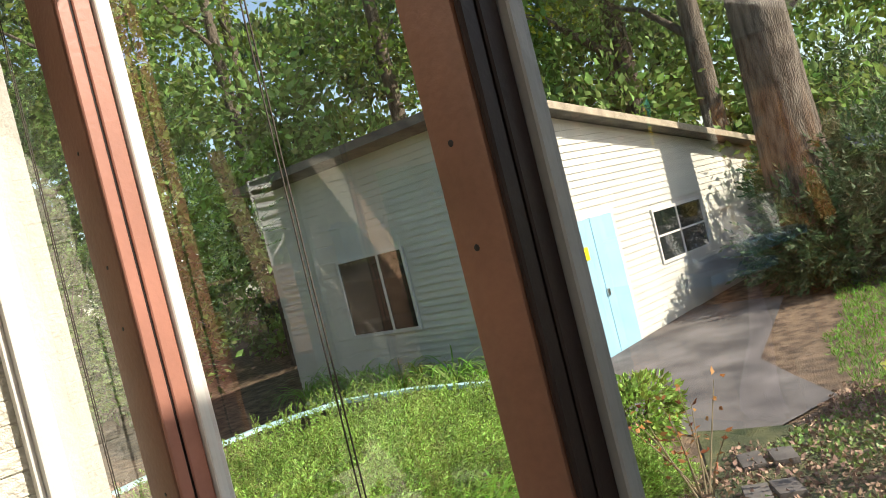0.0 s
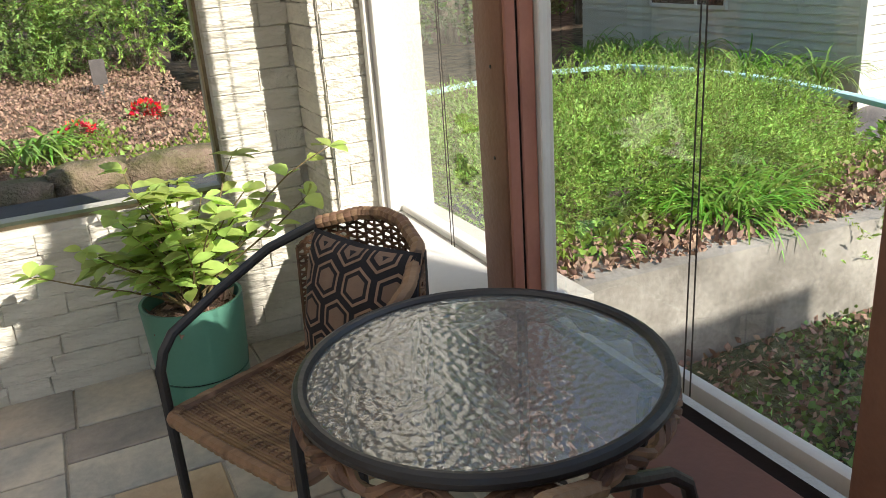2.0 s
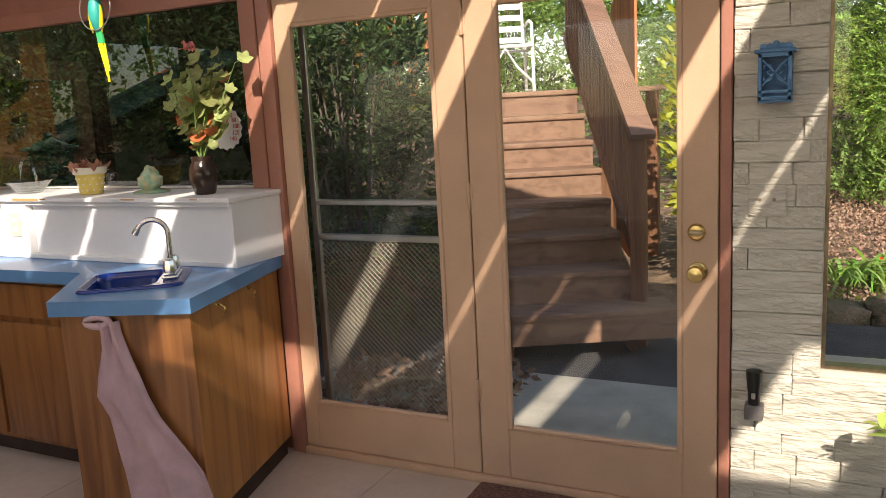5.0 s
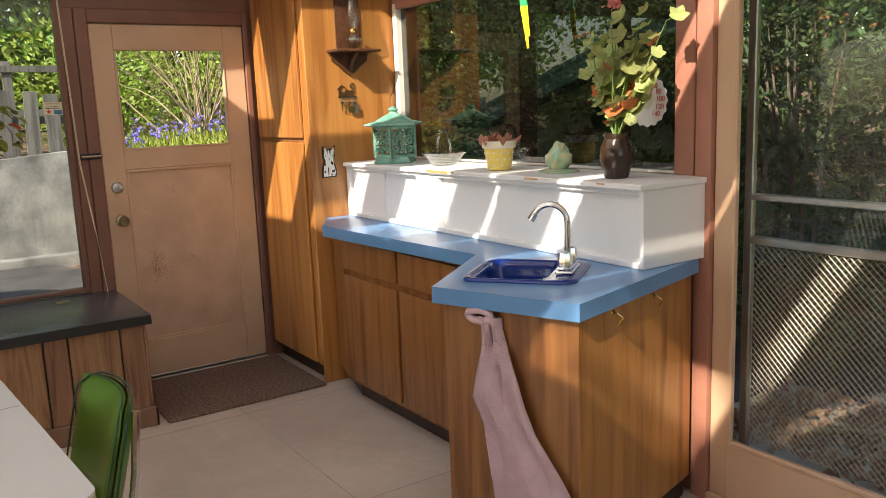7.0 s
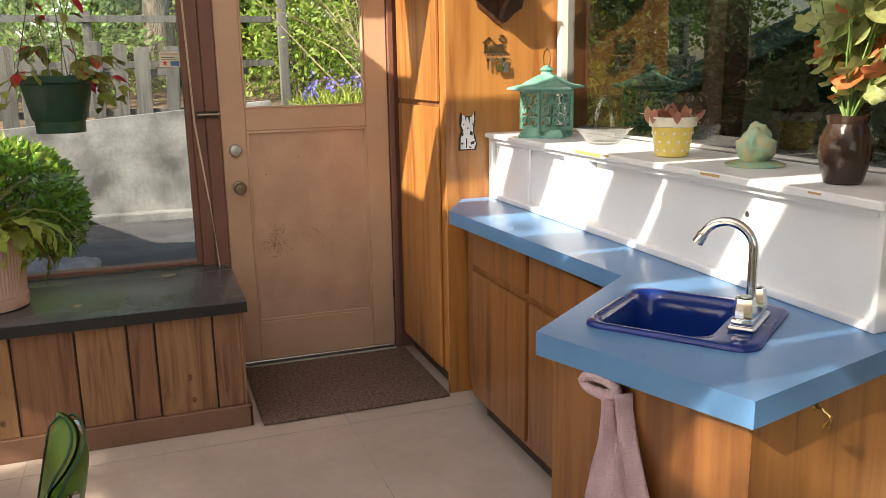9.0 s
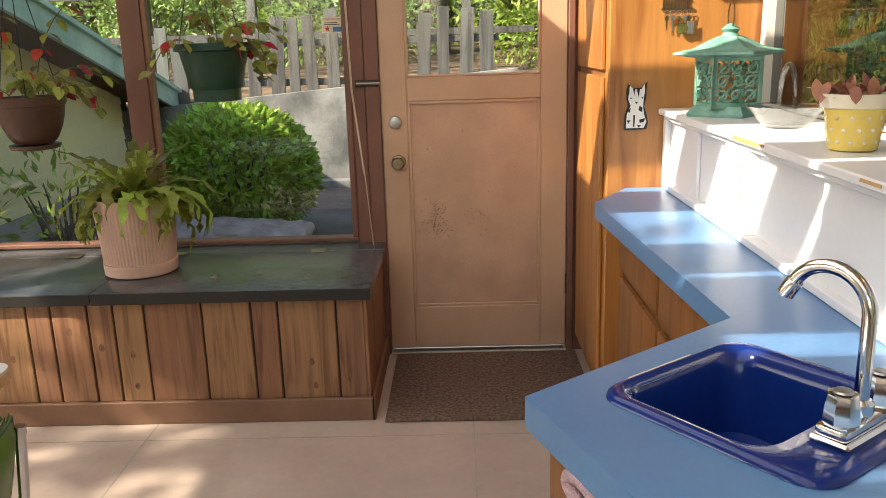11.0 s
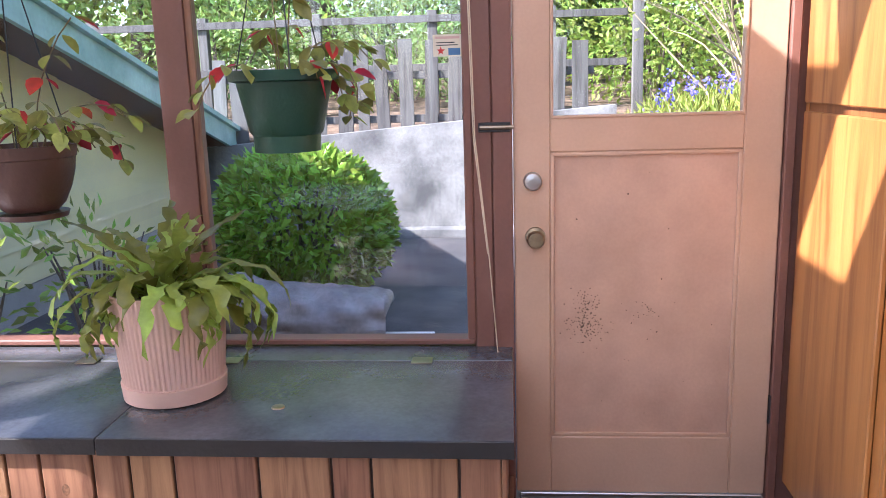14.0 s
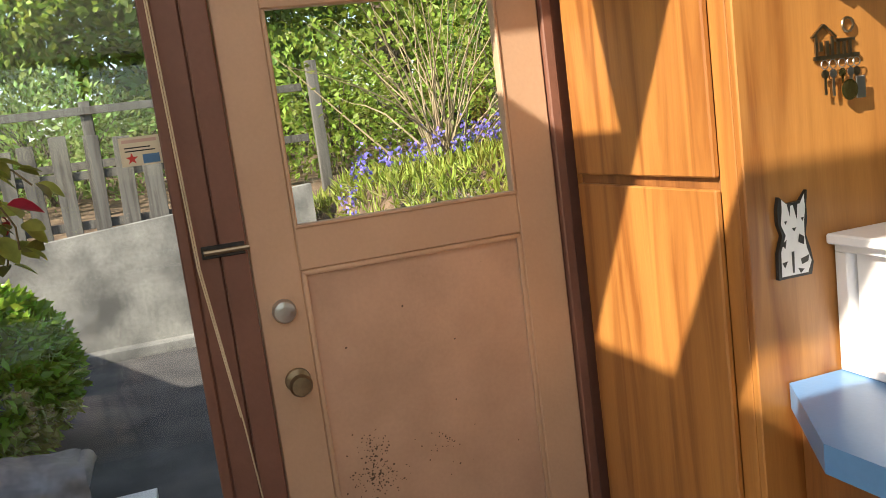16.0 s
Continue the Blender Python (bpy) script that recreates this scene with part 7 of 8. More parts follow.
sheet("asphalt_drive", [(-10.3, -6), (-4.85, -6), (-4.85, 2.6), (-5.6, 2.6), (-6.4, 3.3), (-10.3, 1.9)], 0.05, ASPHALT, "dark worn asphalt drive beside the house")
sheet("asphalt_yard", [(-4.4, 3.9), (2.9, 3.9), (3.3, 5.6), (2.6, 5.75), (0.2, 5.85), (-4.4, 5.8)], 0.05, ASPHALT, "dark asphalt yard strip behind the house")
struct("concrete_slab", Geo().box(-2.2, 0.35, 3.2, 4.35, -0.2, 0.02, 0.01), CONCRETELIGHT, "pale worn concrete slab outside the french doors")
sheet("garden_path", [(7.3, 4.1), (6.95, 3.05), (8.2, 2.75), (9.6, 4.0), (12.8, 4.9), (12.8, 6.3), (8.95, 6.3), (7.9, 6.0)], 0.025, PATHGREY, "grey asphalt path leading to the white building")
sheet("ivy_bed", [(2.1, -3), (7.5, -3), (7.8, 1.0), (7.2, 3.6), (6.2, 3.0), (2.1, 2.75)], 0.04, EARTHGREEN, "ivy and leaf litter below the windows")


def scatter(x0, x1, y0, y1, n, seed, up=0.06, keep=None):
    r = np.random.default_rng(seed)
    p = np.stack([r.uniform(x0, x1, n), r.uniform(y0, y1, n)], 1)
    out = [(x, y, ground_z(x, y) + up * r.random()) for x, y in p if keep is None or keep(x, y)]
    return np.array(out)


def stuff(name, ob, label, category):
    ob.name = name
    return tagged(ob, label, category, "", "stuff")


p = scatter(2.2, 7.4, -0.8, 2.8, 24000, 3, 0.09, lambda x, y: noise.noise(Vector((x * 0.9, y * 0.9, 1))) + 0.25 * noise.noise(Vector((x * 4, y * 4, 1))) > -0.22)
stuff("ivy", leaves("ivy", p, np.tile((0, 0, 0.5), (len(p), 1)), 0.036, 0.032, IVY, None, 3, 0.7), "dark green ivy leaves over the ground", "ivy")
p = scatter(2.2, 8.5, -0.8, 3.4, 30000, 4, 0.08, lambda x, y: y < wall_y(x) - 0.02 and not (y > 2.75 and x > 6.9))
stuff("fallen_leaves", leaves("fallen_leaves", p, np.tile((0, 0, 0.1), (len(p), 1)), 0.045, 0.03, LITTERLEAF, None, 4, 0.9), "dry brown fallen leaves", "leaves")
p = scatter(-0.2, 4.4, 6.1, 11, 26000, 5, 0.05)
stuff("fallen_leaves", leaves("fallen_leaves", p, np.tile((0, 0, 0.1), (len(p), 1)), 0.036, 0.024, LITTERLEAF, None, 5, 0.9), "dry brown fallen leaves on the garden slope", "leaves")
p = scatter(0.2, 3.4, 6.1, 7.3, 2600, 6, 0.08, lambda x, y: noise.noise(Vector((x * 1.6, y * 1.6, 7))) > -0.1)
stuff("ground_cover", leaves("ground_cover", p, np.tile((0, 0, 0.6), (len(p), 1)), 0.05, 0.03, LEAFBRIGHT, None, 6, 0.6), "low green ground cover by the stone edging", "plants")

p = scatter(2.3, 5.6, 2.9, 3.7, 5000, 7, 0.03, lambda x, y: wall_y(x) + 0.08 < y < wall_y(x) + 0.5 + 0.2 * noise.noise(Vector((x * 2, y, 5))))
p[:, 2] = np.maximum(p[:, 2], -0.1) + 0.02
stuff("fallen_leaves", leaves("fallen_leaves", p, np.tile((0, 0, 0.1), (len(p), 1)), 0.05, 0.032, LITTERLEAF, None, 7, 0.9), "dry brown leaves along the top of the retaining wall", "leaves")
p = scatter(2.3, 5.4, 2.95, 3.7, 1500, 8, 0.05, lambda x, y: wall_y(x) + 0.15 < y < wall_y(x) + 0.6 and noise.noise(Vector((x * 2.5, y * 2.5, 2))) > -0.05)
p[:, 2] = np.maximum(p[:, 2], -0.1) + 0.05
stuff("ground_cover", leaves("ground_cover", p, np.tile((0, 0, 0.6), (len(p), 1)), 0.05, 0.035, LEAFBRIGHT, None, 8, 0.7), "low green weeds at the foot of the junipers", "plants")
# stone edging of the garden bed
se = thing("stone_edging", (1.5, 6.05, 0), "low edging of mossy brown stones along the bed", "stone edging")
x, k = -0.3, 0
rs = random.Random(12)
while x < 3.4:
    w, h = rs.uniform(0.35, 0.85), rs.uniform(0.2, 0.27)
    y = 6.0 + rs.uniform(-0.05, 0.05) + 0.02 * x
    bm = bmesh.new()
    bmesh.ops.create_icosphere(bm, subdivisions=2, radius=0.5)
    for v in bm.verts:
        q = v.co.copy()
        c = max(abs(q.x), abs(q.y), abs(q.z)) * 2
        q = q / (c ** 0.96)
        q += 0.07 * Vector((noise.noise(q * 3 + Vector((k, 0, 0))), noise.noise(q * 3 + Vector((0, k, 5))), noise.noise(q * 3 + Vector((3, 0, k)))))
        v.co = Vector((x + w / 2 + q.x * w * 1.03, y + q.y * 0.3, -0.06 + h / 2 + q.z * h))
    bm.verts.index_update()
    part("stone", Geo().add([v.co for v in bm.verts], [tuple(v.index for v in f.verts) for f in bm.faces]), MOSSSTONE, se, smooth=60)
    bm.free()
    x += w
    k += 1


# ---- foliage kinds ----
def tree(at, height, r, crown_r, n, material, seed, label, crown=True, lean=(0, 0), limbs=7, leaf=(0.16, 0.09), crown_z=0.55):
    rr = random.Random(seed)
    t = thing("tree", at, label, "tree", "woodland trees")
    x, y, z = at
    pts, rad = [], []
    for k in range(11):
        s = k / 10
        pts.append((x + lean[0] * s + 0.15 * math.sin(3 * s + seed), y + lean[1] * s + 0.12 * math.cos(2.5 * s + seed), z - 0.3 + height * s))
        rad.append(r * (1.35 - 0.35 * min(1, s * 8)) * (1 - 0.72 * s))
    part("trunk", Geo().tube(pts, rad, 14), BARK, t, "", 60)
    cs, ns = [], []
    for k in range(limbs):
        s = rr.uniform(0.35, 0.95)
        i = min(9, int(s * 10))
        b = Vector(pts[i])
        az = rr.uniform(0, 2 * math.pi)
        L_ = crown_r * rr.uniform(0.6, 1.1)
        e = b + Vector((math.cos(az) * L_, math.sin(az) * L_, L_ * rr.uniform(0.1, 0.7)))
        mid = (b + e) / 2 + Vector((0, 0, 0.12 * L_))
        part("limb", Geo().tube([b, mid, e], [rad[i] * 0.5, rad[i] * 0.28, 0.015], 7), BARK, t, "", 60)
        if crown:
            pp, dd = shell(tuple(mid * 0.3 + e * 0.7), (L_ * 0.5, L_ * 0.5, L_ * 0.38), n // limbs, seed * 31 + k, 0.8, 5, 0.4)
            cs.append(pp), ns.append(dd)
    if crown and cs:
        leaves("crown", np.concatenate(cs), np.concatenate(ns), leaf[0], leaf[1], material, t, seed)
    return t


def bush(name, at, radii, n, material, seed, label, category="shrub", leaf=(0.07, 0.03), depth=0.4, lumps=9, lump=0.35, jitter=0.6, stems=True, group="", spray=None):
    t = thing(name, (at[0], at[1], at[2] - radii[2]), label, category, group)
    pp, dd = shell(at, radii, n, seed, depth, lumps, lump, at[2] - radii[2] * 0.95)
    if spray:
        sprays("foliage", pp[:n // spray[1]], dd[:n // spray[1]], spray[0], spray[1], leaf, material, t, seed)
    else:
        leaves("foliage", pp, dd, leaf[0], leaf[1], material, t, seed, jitter)
    if stems:
        g = Geo()
        rr = random.Random(seed)
        for k in range(9):
            a, q = rr.uniform(0, 6.28), rr.uniform(0.2, 0.8)
            g.tube([(at[0] + 0.06 * math.cos(a), at[1] + 0.06 * math.sin(a), at[2] - radii[2] - 0.1), (at[0] + radii[0] * q * 0.6 * math.cos(a), at[1] + radii[1] * q * 0.6 * math.sin(a), at[2]),
                    (at[0] + radii[0] * q * math.cos(a), at[1] + radii[1] * q * math.sin(a), at[2] + radii[2] * 0.5)], [0.018, 0.012, 0.004], 5)
        part("stems", g, BARK, t)
    return t


def woods(name, az0, az1, r0, r1, z0, z1, n, material, seed, label, size=(0.3, 0.2), c0=(0, 1)):
    """Far foliage in clumps along an arc round the house."""
    r = np.random.default_rng(seed)
    m = max(20, n // 260)
    ca, cr, cz = np.radians(r.uniform(az0, az1, m)), r.uniform(r0, r1, m), r.uniform(0, 1, m) ** 0.9 * (z1 - z0) + z0
    c = np.stack([c0[0] + cr * np.cos(ca), c0[1] + cr * np.sin(ca), cz], 1)
    k = r.integers(0, m, n)
    d = r.normal(0, 1, (n, 3))
    d /= np.linalg.norm(d, axis=1)[:, None]
    s = (0.5 + 0.5 * r.random((n, 1))) * r.uniform(0.7, 1.7, m)[k][:, None]
    p = c[k] + d * s * np.array((1.2, 1.2, 0.7))
    return stuff(name, leaves(name, p, d + np.array((0, 0, 0.3)), size[0], size[1], material, None, seed, 0.7), label, "trees")


# far woods round the place, open towards the sun
woods("far_woods", 4, 205, 27, 42, -1, 15, 90000, CONIFER, 21, "sunlit mixed woodland behind the garden", (0.36, 0.19))
woods("far_woods", 6, 205, 24, 38, -1, 13, 80000, JUNIPERDARK, 22, "dark conifers in the woodland", (0.38, 0.18))
woods("far_woods", 4, 205, 20, 32, 0.0, 11, 80000, LEAFBRIGHT, 23, "fresh green leaves in the woodland", (0.2, 0.13))
woods("hillside_woods", 138, 214, 16, 25, 1.5, 8.5, 60000, CONIFER, 25, "leafy woodland up the slope beyond the fence", (0.24, 0.13))
woods("hillside_woods", 138, 214, 15, 22, 1.5, 6, 30000, LEAFBRIGHT, 26, "green undergrowth up the slope beyond the fence", (0.14, 0.09))
woods("far_woods", 8, 75, 17, 24, -0.5, 9, 40000, CONIFER, 24, "undergrowth behind the white building", (0.22, 0.13))

# ---- east: juniper bank, wall, white building ----
cw_ = thing("retaining_wall", (4, 2.85, -0.7), "low weathered concrete retaining wall holding the planted bank", "wall")
g = Geo()
ptsw = WALL_LINE
for (xa, ya), (xb, yb) in zip(ptsw, ptsw[1:]):
    g.prism([(xa, ya), (xb, yb), (xb, yb + 0.24), (xa, ya + 0.24)], -1.0, -0.1)
part("wall_body", g, CONCRETE, cw_)
JB = [((3.2, 3.95, -0.06), (0.75, 0.55, 0.34)), ((4.2, 3.95, -0.08), (0.8, 0.5, 0.3)), ((3.6, 4.6, -0.05), (0.95, 0.8, 0.35)), ((4.8, 4.5, -0.07), (0.95, 0.85, 0.33)), ((5.75, 3.4, -0.5), (0.4, 0.28, 0.14)), ((4.0, 5.5, -0.05), (0.8, 0.7, 0.34)), ((5.4, 4.05, -0.25), (0.55, 0.5, 0.22)), ((5.0, 5.6, -0.1), (1.0, 0.8, 0.32)), ((6.0, 5.1, -0.15), (0.8, 0.8, 0.28)), ((4.6, 6.6, -0.14), (1.1, 0.7, 0.28)), ((5.9, 6.3, -0.18), (0.9, 0.7, 0.25))]
for k, (c, r) in enumerate(JB):
    bush("juniper", (c[0], c[1], c[2] - 0.05), (r[0], r[1], r[2] * 0.9), 34000, JUNIPER, 40 + k, "spreading yellow-green juniper on the bank", "shrub", (0.028, 0.01), 0.7, 26, 0.42, 0.5, group="juniper bank", spray=(0.16, 18))


def tuft(at, n, length, width, material, seed, label, group="", name="grass_clump"):
    t = thing(name, at, label, "plant", group)
    g = Geo()
    strap_plant(g, at, n, length, width, seed, (60, 92), 0.05, 0.16)
    part("blades", g, material, t, "", 60)
    return t


for k in range(7):
    tuft((3.95 + 0.15 * (k % 4), 3.24 + 0.12 * (k // 2), -0.12), 70, 0.46, 0.008, GRASS, 60 + k, "bright green daylily clump above the wall", "daylily clumps")
for k in range(12):
    tuft((8.0 + 0.2 * (k % 3), 10.2 - 0.34 * k, -0.35), 60, 0.95, 0.009, IVY if k % 2 else GRASS, 80 + k, "strap-leaved bulbs before the white building", "bulb clumps")
for k, (x, y) in enumerate(((3.2, 3.3), (2.7, 3.42), (2.5, 3.7))):
    tuft((x, y, -0.15), 35, 0.3, 0.007, GRASS, 95 + k, "green strap leaves beside the wall", "daylily clumps")
# pale blue rail round the bank
br = thing("blue_rail", (5, 6, -0.1), "pale blue painted low board rail round the bank", "rail")
rp = [(2.5, 7.75, -0.1), (3.75, 8.0, -0.1), (5.0, 8.35, -0.1), (6.0, 8.4, -0.1), (6.95, 8.05, -0.1), (7.3, 7.1, -0.1), (7.33, 6.0, -0.1), (7.12, 5.0, -0.1), (6.88, 4.1, -0.1)]
for a, b in zip(rp, rp[1:]):
    part("rail_board", Geo().bar(a, b, 0.1, 0.045, b=0.005), RAILBLUE, br)
for x, y, z in rp[1:]:
    part("rail_post", Geo().box(x - 0.025, x + 0.025, y - 0.025, y + 0.025, -0.75, z - 0.02), BLACKMETAL, br)
# white building
gb = thing("white_building", (8.9, 6.5, -0.7), "white clapboard outbuilding with a sloping roof", "building")
gx, gy, gx2, gy2, gz = 8.9, 6.35, 16.3, 11.6, -0.75
part("wall", Geo().add([(gx, gy, gz), (gx2, gy, gz), (gx2, gy, 1.8), (gx, gy, 2.95), (gx, gy2, gz), (gx2, gy2, gz), (gx2, gy2, 1.8), (gx, gy2, 2.95)], [(0, 1, 2, 3), (4, 7, 6, 5), (0, 3, 7, 4), (1, 5, 6, 2)]), SIDING, gb, "", 0)
rz = lambda x: 2.95 + (1.8 - 2.95) * (x - gx) / (gx2 - gx)
z = gz + 0.1
while z < 2.9:
    xe = min(gx2, gx + (2.95 - (z + 0.1)) / 1.15 * (gx2 - gx))
    cuts = [(gx, xe)]
    if z < 1.35:
        cuts = [(gx, 9.85), (11.1, xe)]
    if 0.25 < z < 1.2:
        cuts = [(gx, 9.85), (11.1, 12.15), (13.85, xe)]
    for a, b in cuts:
        if b > a:
            part("clapboard", Geo().add([(a, gy - 0.022, z), (b, gy - 0.022, z), (b, gy - 0.006, z + 0.104), (a, gy - 0.006, z + 0.104), (a, gy, z), (b, gy, z)], [(0, 1, 2, 3), (0, 4, 5, 1)]), SIDING, gb, smooth=0)
    for a, b in ([(gy, 8.35), (9.95, gy2)] if 0.3 < z < 1.5 else [(gy, gy2)]):
        part("clapboard", Geo().add([(gx - 0.022, a, z), (gx - 0.022, b, z), (gx - 0.006, b, z + 0.104), (gx - 0.006, a, z + 0.104), (gx, a, z), (gx, b, z)], [(0, 3, 2, 1), (0, 1, 5, 4)]), SIDING, gb, smooth=0)
    z += 0.1
part("corner_board", Geo().box(gx - 0.03, gx + 0.06, gy - 0.03, gy + 0.06, gz, 2.95, 0.004), WHITEPAINT, gb)
part("corner_board", Geo().box(gx2 - 0.06, gx2 + 0.03, gy - 0.03, gy + 0.06, gz, 1.8, 0.004), WHITEPAINT, gb)
part("roof", Geo().add([(gx - 0.4, gy - 0.3, rz(gx - 0.4)), (gx2 + 0.3, gy - 0.3, rz(gx2 + 0.3)), (gx2 + 0.3, gy2, rz(gx2 + 0.3)), (gx - 0.4, gy2, rz(gx - 0.4)), (gx - 0.4, gy - 0.3, rz(gx - 0.4) + 0.12), (gx2 + 0.3, gy - 0.3, rz(gx2 + 0.3) + 0.1), (gx2 + 0.3, gy2, rz(gx2 + 0.3) + 0.1), (gx - 0.4, gy2, rz(gx - 0.4) + 0.12)], [(3, 2, 1, 0), (4, 5, 6, 7), (0, 1, 5, 4), (1, 2, 6, 5), (2, 3, 7, 6), (3, 0, 4, 7)]), ROOFING, gb, "mossy dark roof", 0)
part("fascia", Geo().bar((gx - 0.4, gy - 0.32, rz(gx - 0.4) + 0.05), (gx2 + 0.3, gy - 0.32, rz(gx2 + 0.3) + 0.05), 0.03, 0.1), FASCIA, gb, "weathered tan fascia board")
for x0, x1, lab in ((9.9, 10.47, "sky blue door leaf"), (10.48, 11.05, "sky blue door leaf with steel handle")):
    dl_ = part("door", Geo().box(x0, x1, gy - 0.04, gy - 0.005, gz + 0.08, 1.3, 0.004), DOORBLUE, gb, lab)
part("door_handle", Geo().box(10.46, 10.52, gy - 0.07, gy - 0.04, 0.2, 0.3, 0.005), STEEL, gb)
part("door_sign", Geo().box(10.1, 10.27, gy - 0.045, gy - 0.04, 0.75, 0.93), YELLOWPL, gb, "small yellow notice")
part("door_casing", Geo().box(9.84, 9.9, gy - 0.04, gy, gz, 1.36).box(11.05, 11.11, gy - 0.04, gy, gz, 1.36).box(9.9, 11.05, gy - 0.04, gy, 1.3, 1.36), WHITEPAINT, gb)
def far_window(axis, a0, a1, z0, z1, mullion, rail, label):
    """A window on the building: dark panes behind a white frame."""
    flat = (lambda p, q, u, v, d: Geo().box(p, q, gy - d, gy - 0.002, u, v)) if axis == "x" else (lambda p, q, u, v, d: Geo().box(gx - d, gx - 0.002, p, q, u, v))
    w = part("window", flat(a0, a1, z0, z1, 0.024), DARKPANE, gb, label)
    for p, q, u, v in ((a0 - 0.04, a0, z0 - 0.05, z1 + 0.05), (a1, a1 + 0.04, z0 - 0.05, z1 + 0.05), (a0, a1, z0 - 0.05, z0), (a0, a1, z1, z1 + 0.05)):
        part("window_frame", flat(p, q, u, v, 0.045), WHITEPAINT, w)
    part("mullion", flat(mullion - 0.02, mullion + 0.02, z0, z1, 0.036), WHITEPAINT, w)
    if rail:
        part("glazing_bar", flat(a0, a1, rail - 0.015, rail + 0.015, 0.034), WHITEPAINT, w)


far_window("x", 12.2, 13.8, 0.36, 1.12, 12.95, 0.74, "dark panes in white frame")
far_window("y", 8.42, 9.86, 0.4, 1.52, 8.95, None, "wide dark window")
part("lamp", Geo().lathe((9.55, gy - 0.03, 1.62), [(0.05, 0), (0.06, 0.05), (0.09, 0.09), (0, 0.16)], 14, (0, -1, 0)), STEEL, gb, "outdoor flood lamp")
# trees and shrubs to the east
tree((14.2, 4.9, -0.6), 16, 0.55, 3.2, 5000, LEAFBRIGHT, 3, "big bare-stemmed tree with ridged grey-brown bark beside the building", limbs=6, crown_z=0.8)
tree((17.5, 9.0, -0.5), 17, 0.3, 3.0, 3500, LEAFYELLOWGREEN, 4, "slim moss-covered tree behind the white building")
tree((16.5, 6.8, -0.4), 16, 0.26, 3.0, 3500, CONIFER, 5, "slim tree with reddish bark behind the building")
for k, (x, y, h, r) in enumerate(((12, 16, 15, 0.2), (13.5, 17.5, 17, 0.22), (10, 18.5, 16, 0.18), (7.0, 17, 15, 0.22), (8.2, 15.5, 14, 0.16), (16, 15, 18, 0.25), (20, 11, 17, 0.25), (21, 7, 16, 0.22), (4.5, 16, 15, 0.2))):
    tree((x, y, -0.2), h, r, 2.6, 2600, (CONIFER, LEAFBRIGHT, JUNIPERDARK)[k % 3], 110 + k, "tall slender woodland tree behind the building")
for k, (c, r) in enumerate((((13.6, 4.4, 0.1), (1.3, 0.8, 0.75)), ((14.6, 3.2, 0.3), (1.5, 1.0, 0.9)), ((16.3, 3.0, 0.6), (1.6, 1.2, 1.2)), ((15.8, 5.2, 0.5), (1.2, 0.8, 1.0)), ((18.5, 4.5, 1.2), (1.8, 1.6, 1.9)))):
    bush("conifer_shrub", c, r, 14000, JUNIPERDARK, 130 + k, "dark layered conifer shrub beside the tree", "shrub", (0.11, 0.04), 0.6, 14, 0.45, 0.5, group="dark conifer shrubs", spray=(0.45, 14))
for k, (c, r, m_) in enumerate((((8.0, 1.8, -0.3), (0.35, 0.35, 0.3), LEAFBRIGHT), ((6.9, 4.0, -0.35), (0.55, 0.4, 0.3), JUNIPER), ((6.4, 1.6, -0.2), (0.18, 0.18, 0.38), LEAFYELLOWGREEN))):
    bush("garden_shrub", c, r, 170 if k == 2 else 2500, m_, 150 + k, "small leafy garden shrub near the path", "shrub", (0.07, 0.035), 0.7, 8, 0.4, group="garden shrubs")
sp = thing("stepping_stones", (6, 2, -0.6), "line of square grey paving stones through the ivy", "paving")
for k, (x, y, a) in enumerate(((3.4, 0.94, 33), (3.5, 0.77, 36), (3.89, 1.22, 32), (3.99, 1.05, 35), (4.36, 1.54, 30), (4.46, 1.38, 34), (4.85, 1.87, 36), (4.95, 1.72, 33), (5.37, 2.25, 33), (5.48, 2.1, 35), (5.9, 2.53, 31), (6.0, 2.37, 37), (6.5, 2.82, 34), (6.6, 2.62, 33))):
    part("paving_stone", Geo().box(-0.14, 0.14, -0.085, 0.085, 0, 0.05, 0.01).turned(pose(x, y, ground_z(x, y) + 0.035 + 0.008 * (k % 3), 1.5 * (k % 4) - 2, 1.5 * (k % 3) - 1.5, a)), PAVER, sp)

rb_ = thing("rose_bush", (5.9, 3.0, -0.62), "young upright shrub with sparse reddish leaves", "shrub")
rr = random.Random(52)
cs, ns = [], []
for k in range(9):
    az, e = rr.uniform(0, 6.28), radians(rr.uniform(62, 88))
    q = Vector((5.9 + rr.gauss(0, 0.05), 2.95 + rr.gauss(0, 0.05), -0.7))
    pts = [q.copy()]
    for i in range(6):
        q = q + Vector((math.cos(az) * math.cos(e), math.sin(az) * math.cos(e), math.sin(e))) * rr.uniform(0.1, 0.16)
        e -= radians(rr.uniform(-4, 8))
        pts.append(q.copy())
        for j in range(0 if i < 2 else 2):
            cs.append(q + Vector((rr.gauss(0, 0.03), rr.gauss(0, 0.03), rr.gauss(0, 0.03))))
            ns.append((rr.gauss(0, 1), rr.gauss(0, 1), 0.2))
    part("stem", Geo().tube(pts, [0.009, 0.008, 0.007, 0.006, 0.005, 0.004, 0.002], 5), TWIG, rb_)
leaves("foliage", cs, ns, 0.06, 0.035, mat("bronze_leaf", (0.42, 0.16, 0.06), 0.4, 0.2, 9, 40, 0.0, rnd=0.4, island=True, leaf=0.4), rb_, 52, 0.5)
